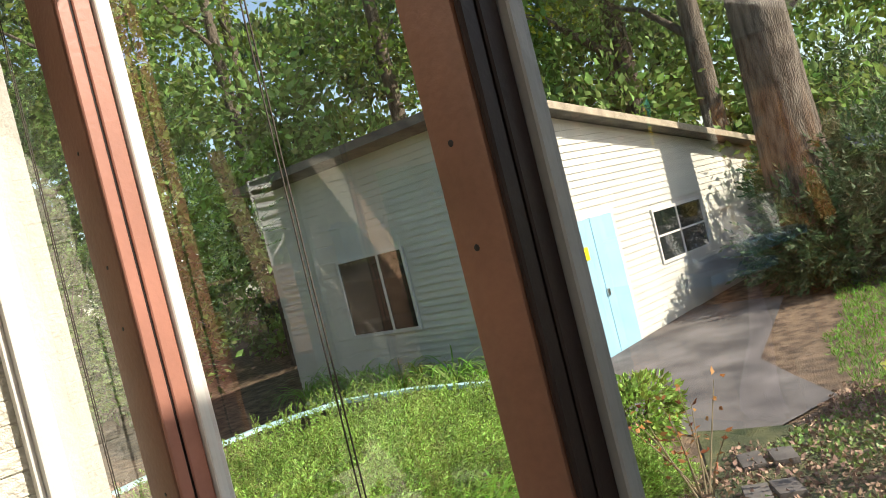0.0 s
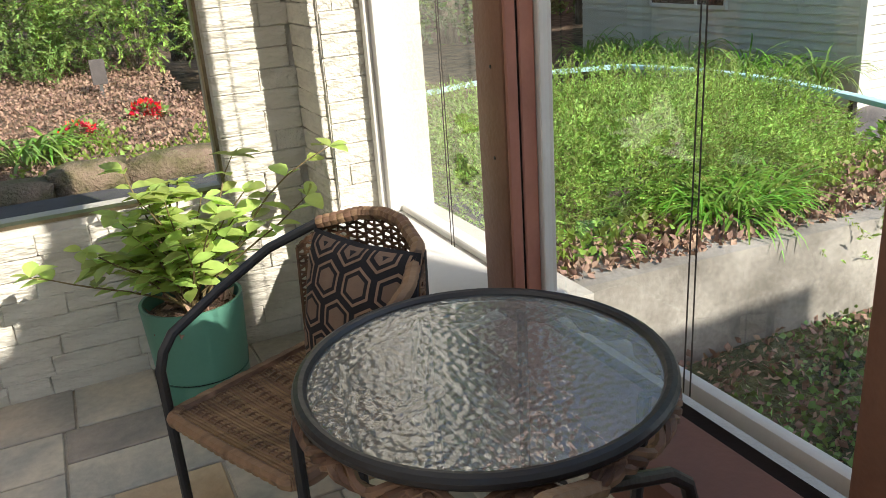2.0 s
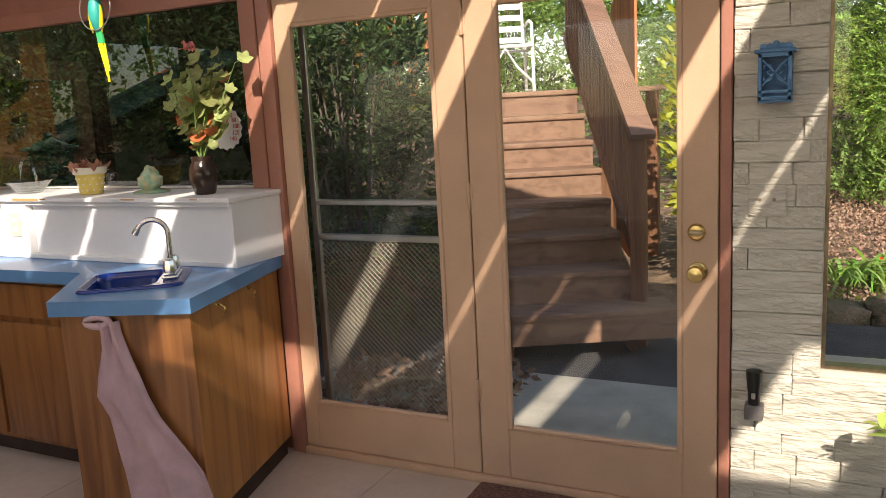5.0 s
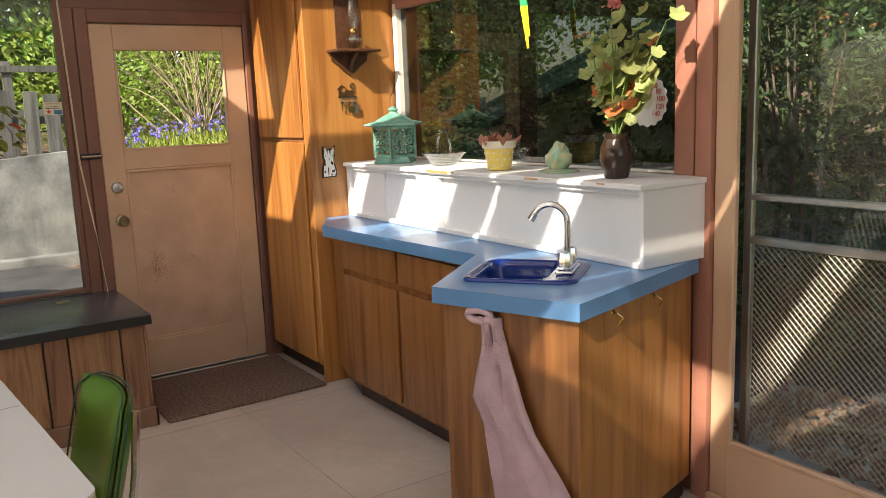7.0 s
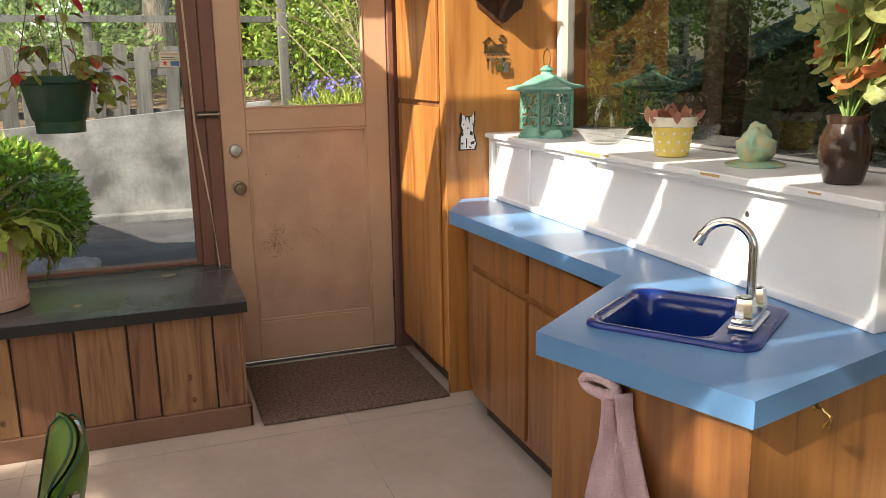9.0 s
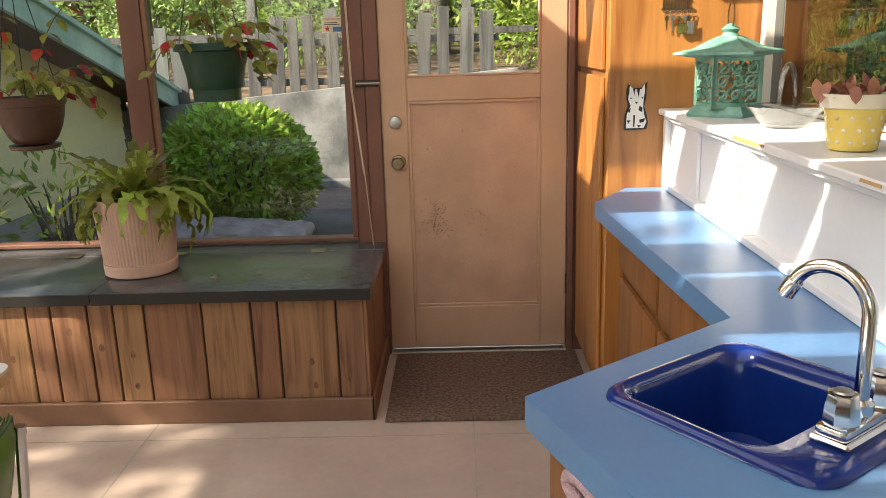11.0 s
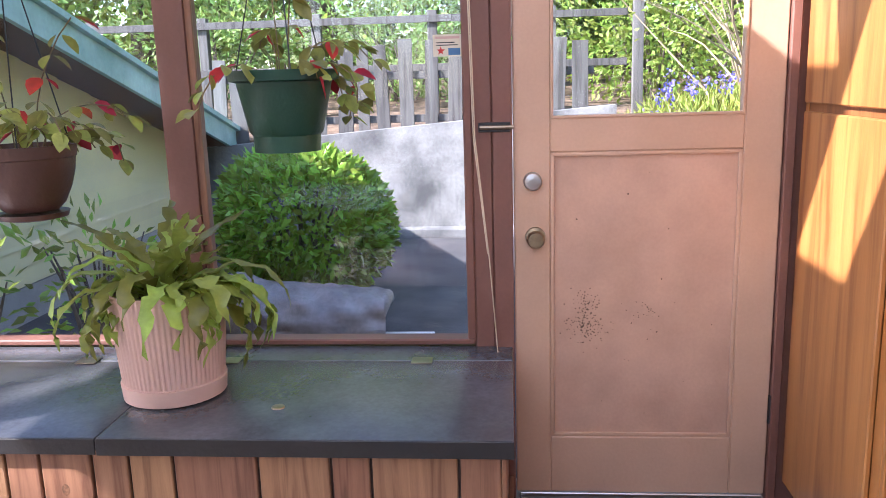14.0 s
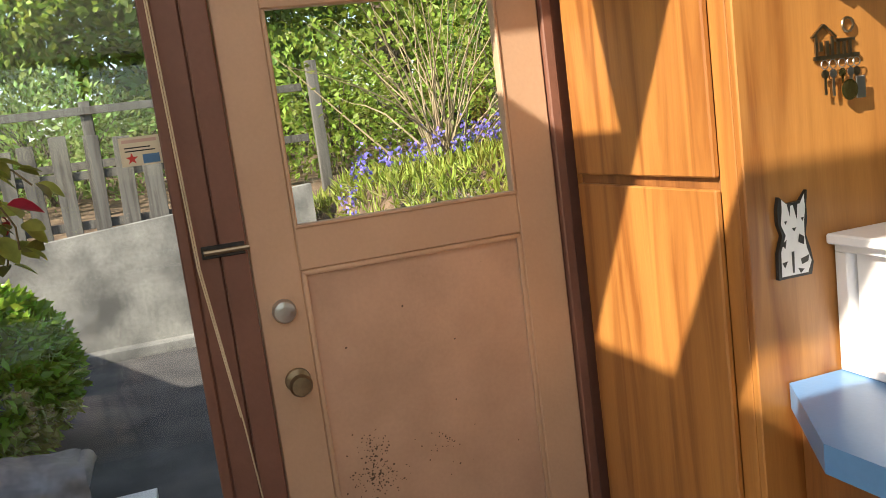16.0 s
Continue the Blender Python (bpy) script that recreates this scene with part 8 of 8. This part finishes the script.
p = scatter(7.2, 15, 1.0, 4.4, 20000, 31, 0.02, lambda x, y: 1.9 + 0.1 * (x - 7.5) + 0.4 * noise.noise(Vector((x, y, 3))) < y < 2.65 + 0.45 * max(0, x - 8.3) * (1 if x < 10.5 else 0.75) - 0.1 * noise.noise(Vector((x * 3, y * 3, 3))))
stuff("grass", leaves("grass", p, np.tile((0, 0, 1.0), (len(p), 1)), 0.06, 0.012, GRASS, None, 31, 0.6), "patch of bright green uncut grass", "grass")
# Out-of-view tree, added only to dapple the sun on the floor
tree((1.0, -8.3, -0.5), 8.5, 0.25, 2.6, 5200, LEAFBRIGHT, 91, "unseen leafy tree added to dapple the sun through the south windows", limbs=9)

# ---- north: stairs, deck, garden ----
D = Vector((-0.47, 0.88, 0)).normalized()
R = Vector((0.88, 0.47, 0)).normalized()
S0 = Vector((-1.19, 4.42, 0))
st = thing("deck_stairs", tuple(S0), "brown-stained wooden deck stairs with a slatted railing", "stairs")
rise, run, zb, wdt = 0.19, 0.275, 0.13, 0.8
for k in range(8):
    a = S0 + D * run * k
    z1 = zb + rise * (k + 1)
    L_ = wdt + (0.2 if k == 0 else 0)
    part("tread", Geo().bar(a + Vector((0, 0, z1 - 0.019)) + D * 0.15 - R * 0.0, a + R * L_ + D * 0.15 + Vector((0, 0, z1 - 0.019)), 0.31, 0.038, b=0.006), DECKWOOD, st)
    part("riser", Geo().bar(a + D * 0.025 + Vector((0, 0, z1 - 0.038 - 0.075)), a + D * 0.025 + R * L_ + Vector((0, 0, z1 - 0.038 - 0.075)), 0.02, 0.15), DECKWOOD, st)
for o in (0.0, wdt - 0.04):
    a = S0 + R * o + D * 0.1
    part("stringer", Geo().bar(a + Vector((0, 0, zb - 0.05)), a + D * run * 8 + Vector((0, 0, zb + rise * 8 - 0.12)), 0.04, 0.24), RAILWOOD, st)
nb = S0 + R * (wdt + 0.03) + D * run * 0.9
up = Vector((0, 0, 1))
slope = rise / run
part("newel_post", Geo().box(-0.045, 0.045, -0.045, 0.045, zb - 0.2, 1.33, 0.005).turned(Matrix.Translation(nb)), RAILWOOD, st)
part("handrail", Geo().bar(nb + up * 1.33 - D * 0.12, nb + D * 2.3 + up * (1.35 + 2.42 * slope), 0.15, 0.04, b=0.006), DECKWOOD, st, "flat brown-stained handrail cap")
part("rail_board", Geo().bar(nb + up * 1.27, nb + D * 2.3 + up * (1.27 + 2.3 * slope), 0.03, 0.09), RAILWOOD, st)
part("bottom_rail", Geo().bar(nb + up * 0.52, nb + D * 2.3 + up * (0.52 + 2.3 * slope), 0.03, 0.09), RAILWOOD, st)
for k in range(20):
    q = nb + D * (0.1 + 0.11 * k)
    zz = 0.5 + slope * (0.1 + 0.11 * k)
    part("baluster", Geo().bar(q + up * zz, q + up * (zz + 0.78), 0.03, 0.03, tuple(D)), RAILWOOD, st)
dz = zb + rise * 8
dk_ = thing("deck", tuple(S0 + D * 2.6), "raised wooden deck at the top of the stairs", "deck")
for k in range(16):
    a = S0 + D * (run * 8 + 0.08 + 0.145 * k) - R * 1.8
    part("deck_board", Geo().bar(a + up * (dz - 0.02), a + R * 3.4 + up * (dz - 0.02), 0.138, 0.036), DECKWOOD, dk_)
for o in (-1.7, -0.2, 1.2, 1.6):
    for e in (2.6, 4.5):
        q = S0 + D * e + R * o
        part("deck_post", Geo().box(-0.05, 0.05, -0.05, 0.05, -0.1, dz - 0.04).turned(Matrix.Translation(q)), RAILWOOD, dk_)
dr_ = thing("deck_railing", tuple(S0 + D * 2.5 - R * 1.7), "orange-brown railing with flat slats along the deck", "railing")
for k in range(12):
    q = S0 + D * 2.52 - R * (0.05 + 0.15 * k)
    part("slat", Geo().bar(q + up * dz, q + up * (dz + 0.85), 0.075, 0.03, tuple(D)), FENCEORANGE, dr_)
part("top_rail", Geo().bar(S0 + D * 2.52 + up * (dz + 0.87), S0 + D * 2.52 - R * 1.8 + up * (dz + 0.87), 0.12, 0.04), DECKWOOD, dr_)
ff = thing("board_fence", tuple(S0 + D * 2.6 + R * 1.3), "orange-stained board fence beside the stairs", "fence")
for k in range(9):
    q = S0 + D * (1.9 + 0.16 * k) + R * (1.25 + 0.02 * k)
    part("fence_board", Geo().bar(q + up * 0.2, q + up * (2.55 + 0.14 * math.sin(k * 2.1)), 0.02, 0.145, tuple(D)), FENCEORANGE, ff)
# white tubular chair on the deck
gc = thing("garden_chair", tuple(S0 + D * 2.6 + R * 0.36 + up * dz), "white tubular metal garden chair on the deck", "chair")
c0 = S0 + D * 2.5 + R * 0.3 + up * dz
Q = lambda a, b, h: c0 + R * a + D * b + up * h
for s in (-0.24, 0.24):
    part("side_frame", Geo().tube([Q(s, 0.0, 0.02), Q(s, 0.02, 0.3), Q(s, 0.04, 0.58), Q(s, 0.2, 0.62), Q(s, 0.5, 0.6), Q(s, 0.52, 0.3), Q(s, 0.5, 0.02), Q(s, 0.25, 0.015), Q(s, 0.0, 0.02)], 0.014, 8), CHAIRWHITE, gc)
part("back_frame", Geo().tube([Q(-0.22, 0.45, 0.4), Q(-0.22, 0.56, 0.95), Q(0, 0.57, 0.99), Q(0.22, 0.56, 0.95), Q(0.22, 0.45, 0.4)], 0.014, 8), CHAIRWHITE, gc)
part("seat_frame", Geo().tube([Q(-0.24, 0.0, 0.4), Q(0.24, 0.0, 0.4), Q(0.24, 0.46, 0.38), Q(-0.24, 0.46, 0.38)], 0.013, 8, True), CHAIRWHITE, gc)
part("front_brace", Geo().tube([Q(-0.24, 0.0, 0.08), Q(-0.1, 0.0, 0.22), Q(0.0, 0.0, 0.38), Q(0.1, 0.0, 0.22), Q(0.24, 0.0, 0.08)], 0.011, 8), CHAIRWHITE, gc)
for k in range(6):
    part("strap", Geo().bar(Q(-0.24, 0.05 + 0.07 * k, 0.41), Q(0.24, 0.05 + 0.07 * k, 0.41), 0.05, 0.006), CHAIRWHITE, gc)
for k in range(5):
    part("strap", Geo().bar(Q(-0.22, 0.47 + 0.02 * k, 0.48 + 0.1 * k), Q(0.22, 0.47 + 0.02 * k, 0.48 + 0.1 * k), 0.006, 0.05), CHAIRWHITE, gc)
# conifers and shrubs behind the garden bed and the doors
for k, (c, r, m_, n) in enumerate((((0.2, 10.3, 1.75), (1.3, 0.9, 1.5), CONIFER, 34000), ((1.7, 10.1, 1.6), (1.2, 0.8, 1.25), JUNIPER, 34000), ((3.2, 10.3, 1.8), (1.4, 0.9, 1.5), CONIFER, 34000), ((4.8, 10.7, 1.9), (1.4, 1.0, 1.7), JUNIPERDARK, 26000), ((-1.2, 11.0, 2.6), (1.2, 1.0, 2.0), CONIFER, 26000), ((2.4, 12, 4.2), (2.6, 1.2, 2.0), CONIFER, 30000), ((-2.6, 11.5, 3.6), (1.6, 1.0, 2.4), CONIFER, 26000))):
    bush("conifer_shrub", c, r, int(n * 1.7), m_, 170 + k, "feathery green conifer behind the garden bed", "shrub", (0.046, 0.018), 0.75, 26, 0.6, 0.5, group="garden conifers", spray=(0.3, 24))
bush("evergreen_shrub", (-0.25, 6.6, 0.95), (0.36, 0.36, 0.95), 2000, LEAFYELLOWGREEN, 190, "broad-leaved yellow-green shrub beside the stairs", "shrub", (0.11, 0.05), 0.8, 10, 0.4)
for k, (c, r) in enumerate((((-3.35, 6.0, 1.6), (0.85, 0.7, 1.45)), ((-4.3, 6.0, 1.9), (1.0, 0.7, 1.9)), ((-3.3, 9.4, 2.6), (0.9, 0.7, 1.5)), ((-5.2, 7.0, 2.0), (1.2, 0.9, 2.0)))):
    bush("conifer_shrub", c, r, 16000, (CONIFER, JUNIPERDARK)[k % 2], 195 + k, "dense conifer close behind the kitchen window", "shrub", (0.06, 0.022), 0.7, 16, 0.5, 0.5, group="conifers by the kitchen", spray=(0.26, 14))
for k, (c, r) in enumerate((((-2.6, 5.0, 1.3), (0.8, 0.5, 1.3)), ((-3.7, 4.9, 1.4), (0.8, 0.5, 1.4)), ((-4.9, 5.2, 1.3), (0.9, 0.6, 1.3)), ((-6.2, 5.6, 1.5), (1.0, 0.7, 1.4)))):
    bush("conifer_shrub", c, r, 15000, JUNIPERDARK, 240 + k, "dark dense conifer shading the kitchen window", "shrub", (0.06, 0.024), 0.7, 12, 0.4, 0.5, group="conifers by the kitchen", spray=(0.26, 14))
p = scatter(-2.15, -1.0, 3.5, 4.3, 900, 41, 0.03)
p[:, 2] = 0.025 + 0.04 * np.abs(np.sin(p[:, 0] * 9))
stuff("fallen_leaves", leaves("fallen_leaves", p, np.tile((0, 0, 0.1), (len(p), 1)), 0.06, 0.045, LITTERLEAF, None, 41, 0.9), "heap of dry brown leaves on the slab", "leaves")
solo("fallen_stick", Geo().tube([(-1.75, 3.75, 0.06), (-1.5, 3.9, 0.09), (-1.3, 3.85, 0.07)], [0.016, 0.014, 0.008], 7), TWIG, "pale dead stick lying among the leaves", "stick")
tree((2.9, 12.6, 0.4), 12, 0.22, 2.2, 3000, CONIFER, 61, "grey-barked tree behind the hedge")
tuft((0.55, 6.75, 0.08), 55, 0.6, 0.012, IVY, 210, "clump of grey-green daffodil leaves", "", "daffodil_clump")
tuft((0.75, 6.95, 0.08), 45, 0.55, 0.012, GRASS, 211, "clump of grey-green daffodil leaves", "", "daffodil_clump")
for k, (x, y, n) in enumerate(((0.98, 7.35, 24), (1.55, 7.7, 60))):
    f_ = thing("red_flowers", (x, y, ground_z(x, y)), "low cushion of bright red flowers", "flowers", "red flower cushions")
    pp, dd = shell((x, y, ground_z(x, y) + 0.06), (0.12, 0.1, 0.07), n * 3, 220 + k, 0.5)
    leaves("petals", pp, dd, 0.04, 0.04, REDFLOWER, f_, 220 + k)
    pp, dd = shell((x, y, ground_z(x, y) + 0.03), (0.18, 0.15, 0.08), 160, 230 + k, 0.5)
    leaves("foliage", pp, dd, 0.05, 0.03, IVY, f_, 230 + k)
solo("garden_stake", Geo().tube([(2.18, 7.45, 0.0), (2.2, 7.46, 1.75)], [0.025, 0.022], 8), TWIG, "plain wooden stake standing in the bed", "stake")
gl_ = thing("garden_light", (1.28, 8.8, ground_z(1.28, 8.8)), "small grey plastic garden light on a spike", "lamp")
part("light_box", Geo().box(1.21, 1.35, 8.77, 8.83, ground_z(1.28, 8.8) + 0.12, ground_z(1.28, 8.8) + 0.36, 0.01), PAVER, gl_)
part("spike", Geo().box(1.265, 1.295, 8.785, 8.815, ground_z(1.28, 8.8) - 0.1, ground_z(1.28, 8.8) + 0.12), STEEL, gl_)

# ---- west: neighbour, hedge, wall, fence ----
rw = thing("grey_retaining_wall", (-10.4, 0, -0.2), "smooth grey concrete retaining wall below the fence", "wall")
part("wall_body", Geo().add([(-10.3, -6, -0.3), (-10.3, 2.6, -0.3), (-10.3, 2.6, 1.19), (-10.3, -6, 0.5), (-10.5, -6, -0.3), (-10.5, 2.6, -0.3), (-10.5, 2.6, 1.19), (-10.5, -6, 0.5)], [(0, 1, 2, 3), (4, 7, 6, 5), (3, 2, 6, 7), (1, 5, 6, 2), (0, 3, 7, 4)]), CONCRETEGREY, rw, "", 0)
part("wall_footing", Geo().box(-10.3, -10.1, -6, 2.6, -0.3, -0.02, 0.02), CONCRETEGREY, rw)
pf = thing("picket_fence", (-10.55, 0, 0.9), "weathered grey picket fence with uneven boards above the wall", "fence")
rf = random.Random(17)
y = -2.6
while y < 2.25:
    w = rf.uniform(0.12, 0.17)
    z0 = 0.94 + 0.08 * y
    part("picket", Geo().box(-0.011, 0.011, 0, w, z0, z0 + rf.uniform(0.72, 0.95), 0.003).turned(pose(-10.55, y, 0, rf.uniform(-2.5, 2.5), 0, 0)), FENCEGREY, pf, smooth=0)
    y += w + rf.uniform(0.06, 0.13)
for z in (1.05, 1.5):
    part("fence_rail", Geo().box(-10.62, -10.57, -2.6, 2.4, z, z + 0.08, 0.004), FENCEGREY, pf)
part("fence_post", Geo().box(-12.1, -11.98, 3.0, 3.12, 0.8, 2.5, 0.006), FENCEGREY, pf, "tall grey end post")
uf = thing("rail_fence", (-12.6, 0, 1.1), "weathered post and rail fence further up the slope", "fence")
for k in range(5):
    part("fence_post", Geo().box(-12.66, -12.54, -4 + 1.5 * k, -3.88 + 1.5 * k, 0.8, 2.35, 0.006), FENCEGREY, uf)
for z in (1.6, 2.2):
    part("fence_rail", Geo().box(-12.54, -12.5, -4, 3.0, z, z + 0.09, 0.004), FENCEGREY, uf)
sg = thing("window_sticker", (XW - 0.034, 1.333, 1.6), "small white sticker with a red star on the window pane", "sticker")
SX = XW - 0.0345
part("sticker_sheet", Geo().box(SX, SX + 0.0012, 1.285, 1.379, 1.562, 1.632), IVORY, sg)
part("sticker_bar", Geo().box(SX + 0.0012, SX + 0.0018, 1.292, 1.372, 1.618, 1.626), PINKCLAY, sg)
for z, w in ((1.606, 0.06), (1.598, 0.07)):
    part("sticker_bar", Geo().box(SX + 0.0012, SX + 0.0018, 1.296, 1.296 + w, z - 0.0015, z + 0.0015), BLACKPL, sg)
part("sticker_bar", Geo().box(SX + 0.0012, SX + 0.0018, 1.335, 1.374, 1.566, 1.588), BLUEIRON, sg)
part("star", Geo().add([(SX + 0.0018, 1.31 + (0.015 if k % 2 == 0 else 0.006) * math.sin(math.pi * k / 5), 1.58 + (0.015 if k % 2 == 0 else 0.006) * math.cos(math.pi * k / 5)) for k in range(10)], [tuple(range(10))]), REDPL, sg, "red star", 0)
# neighbouring house
nh = thing("yellow_house", (-8, -1.9, -0.2), "pale yellow clapboard house with teal eaves", "house")
zt = lambda x: 1.07 + 0.286 * (x + 10.3)
part("wall", Geo().add([(-10.0, -1.9, -0.3), (-4.9, -1.9, -0.3), (-4.9, -1.9, zt(-4.9)), (-10.0, -1.9, zt(-10.0)), (-10.0, -6, -0.3), (-10.0, -6, zt(-10))], [(1, 0, 3, 2), (0, 4, 5, 3)]), SIDINGYELLOW, nh, "", 0)
z = 0.15
while z < 2.5:
    xa = max(-10.0, -10.3 + (z + 0.13 - 1.07) / 0.286)
    if xa < -4.95:
        part("clapboard", Geo().add([(xa, -1.878, z), (-4.9, -1.878, z), (-4.9, -1.894, z + 0.134), (xa, -1.894, z + 0.134), (xa, -1.9, z), (-4.9, -1.9, z)], [(1, 0, 3, 2), (0, 1, 5, 4)]), SIDINGYELLOW, nh, smooth=0)
    z += 0.13
part("foundation", Geo().box(-10.0, -4.9, -1.96, -1.88, -0.3, 0.14), CONCRETELIGHT, nh)
part("fascia", Geo().add([(-10.5, -1.4, zt(-10.5) - 0.2), (-4.9, -1.4, zt(-4.9) - 0.2), (-4.9, -1.4, zt(-4.9)), (-10.5, -1.4, zt(-10.5)), (-10.5, -1.44, zt(-10.5) - 0.2), (-4.9, -1.44, zt(-4.9) - 0.2), (-4.9, -1.44, zt(-4.9)), (-10.5, -1.44, zt(-10.5))], [(1, 0, 3, 2), (0, 1, 5, 4), (3, 7, 6, 2), (0, 4, 7, 3)]), TEALPAINT, nh, "teal painted sloping fascia")
part("soffit", Geo().add([(-10.5, -1.42, zt(-10.5) - 0.16), (-4.9, -1.42, zt(-4.9) - 0.16), (-4.9, -1.9, zt(-4.9) - 0.16), (-10.5, -1.9, zt(-10.5) - 0.16)], [(0, 1, 2, 3), (3, 2, 1, 0)]), RAILWOOD, nh, "brown boarded soffit", 0)
part("roof", Geo().add([(-10.55, -1.36, zt(-10.55) + 0.004), (-4.9, -1.36, zt(-4.9) + 0.004), (-4.9, -6, zt(-4.9) + 0.004), (-10.55, -6, zt(-10.55) + 0.004), (-10.55, -1.36, zt(-10.55) + 0.05), (-4.9, -1.36, zt(-4.9) + 0.05), (-4.9, -6, zt(-4.9) + 0.05), (-10.55, -6, zt(-10.55) + 0.05)], [(3, 2, 1, 0), (4, 5, 6, 7), (0, 1, 5, 4), (3, 0, 4, 7)]), TEALPAINT, nh, "pale metal-edged roof", 0)
bush("clipped_hedge", (-7.75, -0.02, 0.44), (0.57, 0.6, 0.56), 8000, LAUREL, 250, "rounded clipped laurel hedge bush with glossy leaves", "shrub", (0.08, 0.042), 0.3, 14, 0.14, 0.8)
for k, (x, y) in enumerate(((-5.6, -0.5), (-6.3, -0.85), (-5.3, -1.0))):
    bush("leggy_shrub", (x, y, 0.35), (0.5, 0.4, 0.55), 130, LAUREL, 260 + k, "sparse broad-leaved shrub against the yellow wall", "shrub", (0.09, 0.035), 0.9, 6, 0.4, group="shrubs by the yellow house")
tp = thing("tarp_bundle", (-6.75, 0.1, -0.1), "crumpled grey-brown tarpaulin rolled into a flat bundle on the asphalt", "tarpaulin")
bm = bmesh.new()
bmesh.ops.create_grid(bm, x_segments=64, y_segments=40, size=1)
for v in bm.verts:
    u_, a_ = v.co.x, (v.co.y + 1) * math.pi
    r_ = (1 - 0.25 * abs(u_) ** 3) * (1 + 0.2 * noise.noise(Vector((u_ * 1.4, math.cos(a_), math.sin(a_)))))
    fold = 0.07 * abs(noise.noise(Vector((u_ * 2.2 + 3, 2.5 * math.cos(a_ + u_), 2.5 * math.sin(a_ + u_))))) + 0.012 * noise.noise(Vector((u_ * 5, 3 * math.cos(a_), 3 * math.sin(a_))))
    z_ = (0.2 * r_ + fold) * math.sin(a_)
    v.co = Vector((-6.8 + (0.3 * r_ + fold) * math.cos(a_) + 0.05 * u_, 0.08 + 0.66 * u_ + 0.04 * math.cos(a_) * u_, max(-0.12, 0.04 + z_)))
bm.verts.index_update()
part("tarp", Geo().add([v.co for v in bm.verts], [tuple(v.index for v in f.verts) for f in bm.faces]), TARP, tp, "", 80)
bm.free()
part("tied_end", Geo().tube([(-6.55, 0.72, 0.05), (-6.62, 0.74, 0.14), (-6.8, 0.75, 0.17), (-6.98, 0.74, 0.1)], [0.03, 0.045, 0.045, 0.03], 10), TARP, tp, "gathered end of the bundle", 60)
solo("white_board", Geo().box(-6.75, -6.35, 0.72, 1.05, -0.1, -0.05, 0.005), WHITEPL, "flat white board on the asphalt", "board")
# flower bed beyond the door
bb = thing("bluebells", (-9.3, 2.9, 0.7), "drift of violet-blue bluebells above green leaves", "flowers")
rb = np.random.default_rng(8)
pts = np.stack([rb.choice((-9.9, -9.6, -9.3), 75) + rb.normal(0, 0.14, 75), 2.6 + 2.2 * rb.random(75)], 1)
pp = np.array([(x, y, ground_z(x, y) + 0.12 + 0.14 * rb.random()) for x, y in pts])
leaves("blossoms", np.repeat(pp, 11, 0) + rb.normal(0, (0.014, 0.014, 0.055), (len(pp) * 11, 3)), np.tile((0, 0, -0.2), (len(pp) * 11, 1)), 0.04, 0.028, BLUEBELL, bb, 8, 0.8)
pp = np.array([(x, y, ground_z(x, y)) for x, y in np.stack([rb.uniform(-11.5, -7.2, 9000), rb.uniform(2.45, 6.2, 9000)], 1)])
stuff("flower_bed_grass", leaves("flower_bed_grass", pp, np.tile((0, 0, 1.0), (len(pp), 1)), 0.15, 0.018, BEDGRASS, None, 9, 0.7), "green blades of bulbs and grass in the bed", "grass")
ds = thing("bare_shrub", (-10, 3.9, 1.0), "twiggy pale-stemmed shrub with few leaves beyond the door", "shrub")
rr = random.Random(77)
for k in range(40):
    az, e = rr.uniform(0, 6.28), radians(rr.uniform(45, 88))
    q = Vector((-10 + rr.gauss(0, 0.1), 3.9 + rr.gauss(0, 0.1), 1.0))
    pts = [q.copy()]
    for i in range(6):
        q = q + Vector((math.cos(az) * math.cos(e), math.sin(az) * math.cos(e), math.sin(e))) * rr.uniform(0.25, 0.45)
        e -= radians(rr.uniform(-4, 14))
        az += rr.uniform(-0.3, 0.3)
        pts.append(q.copy())
    part("twig", Geo().tube(pts, [0.014, 0.012, 0.01, 0.008, 0.006, 0.004, 0.003], 5), TWIG, ds)
pp, dd = shell((-10, 3.9, 2.3), (1.1, 1.1, 1.0), 900, 78, 0.9)
leaves("foliage", pp, dd, 0.06, 0.035, LEAFBRIGHT, ds, 78)
for k, (x, y, h, r) in enumerate(((-15, 1.5, 12, 0.25), (-17, -2, 13, 0.3), (-16, 5, 14, 0.25), (-19, 8, 13, 0.28), (-14, 9, 12, 0.2), (-21, 2, 14, 0.3), (-18.5, -6, 13, 0.3))):
    tree((x, y, ground_z(x, y)), h, r, 2.6, 2600, (LEAFBRIGHT, CONIFER, LEAFYELLOWGREEN)[k % 3], 300 + k, "woodland tree up the slope beyond the fence")
for k, (c, r) in enumerate((((-13.5, 3.5, 1.9), (1.0, 1.2, 0.9)), ((-14, 0.0, 1.9), (1.0, 1.4, 0.8)), ((-13.8, 6.2, 2.1), (1.2, 1.2, 1.1)), ((-14.5, -3, 2.0), (1.2, 1.4, 0.9)))):
    bush("hillside_shrub", c, r, 3500, (LEAFBRIGHT, CONIFER)[k % 2], 330 + k, "loose leafy shrub on the hillside", "shrub", (0.1, 0.05), 0.8, 10, 0.5, group="hillside shrubs")
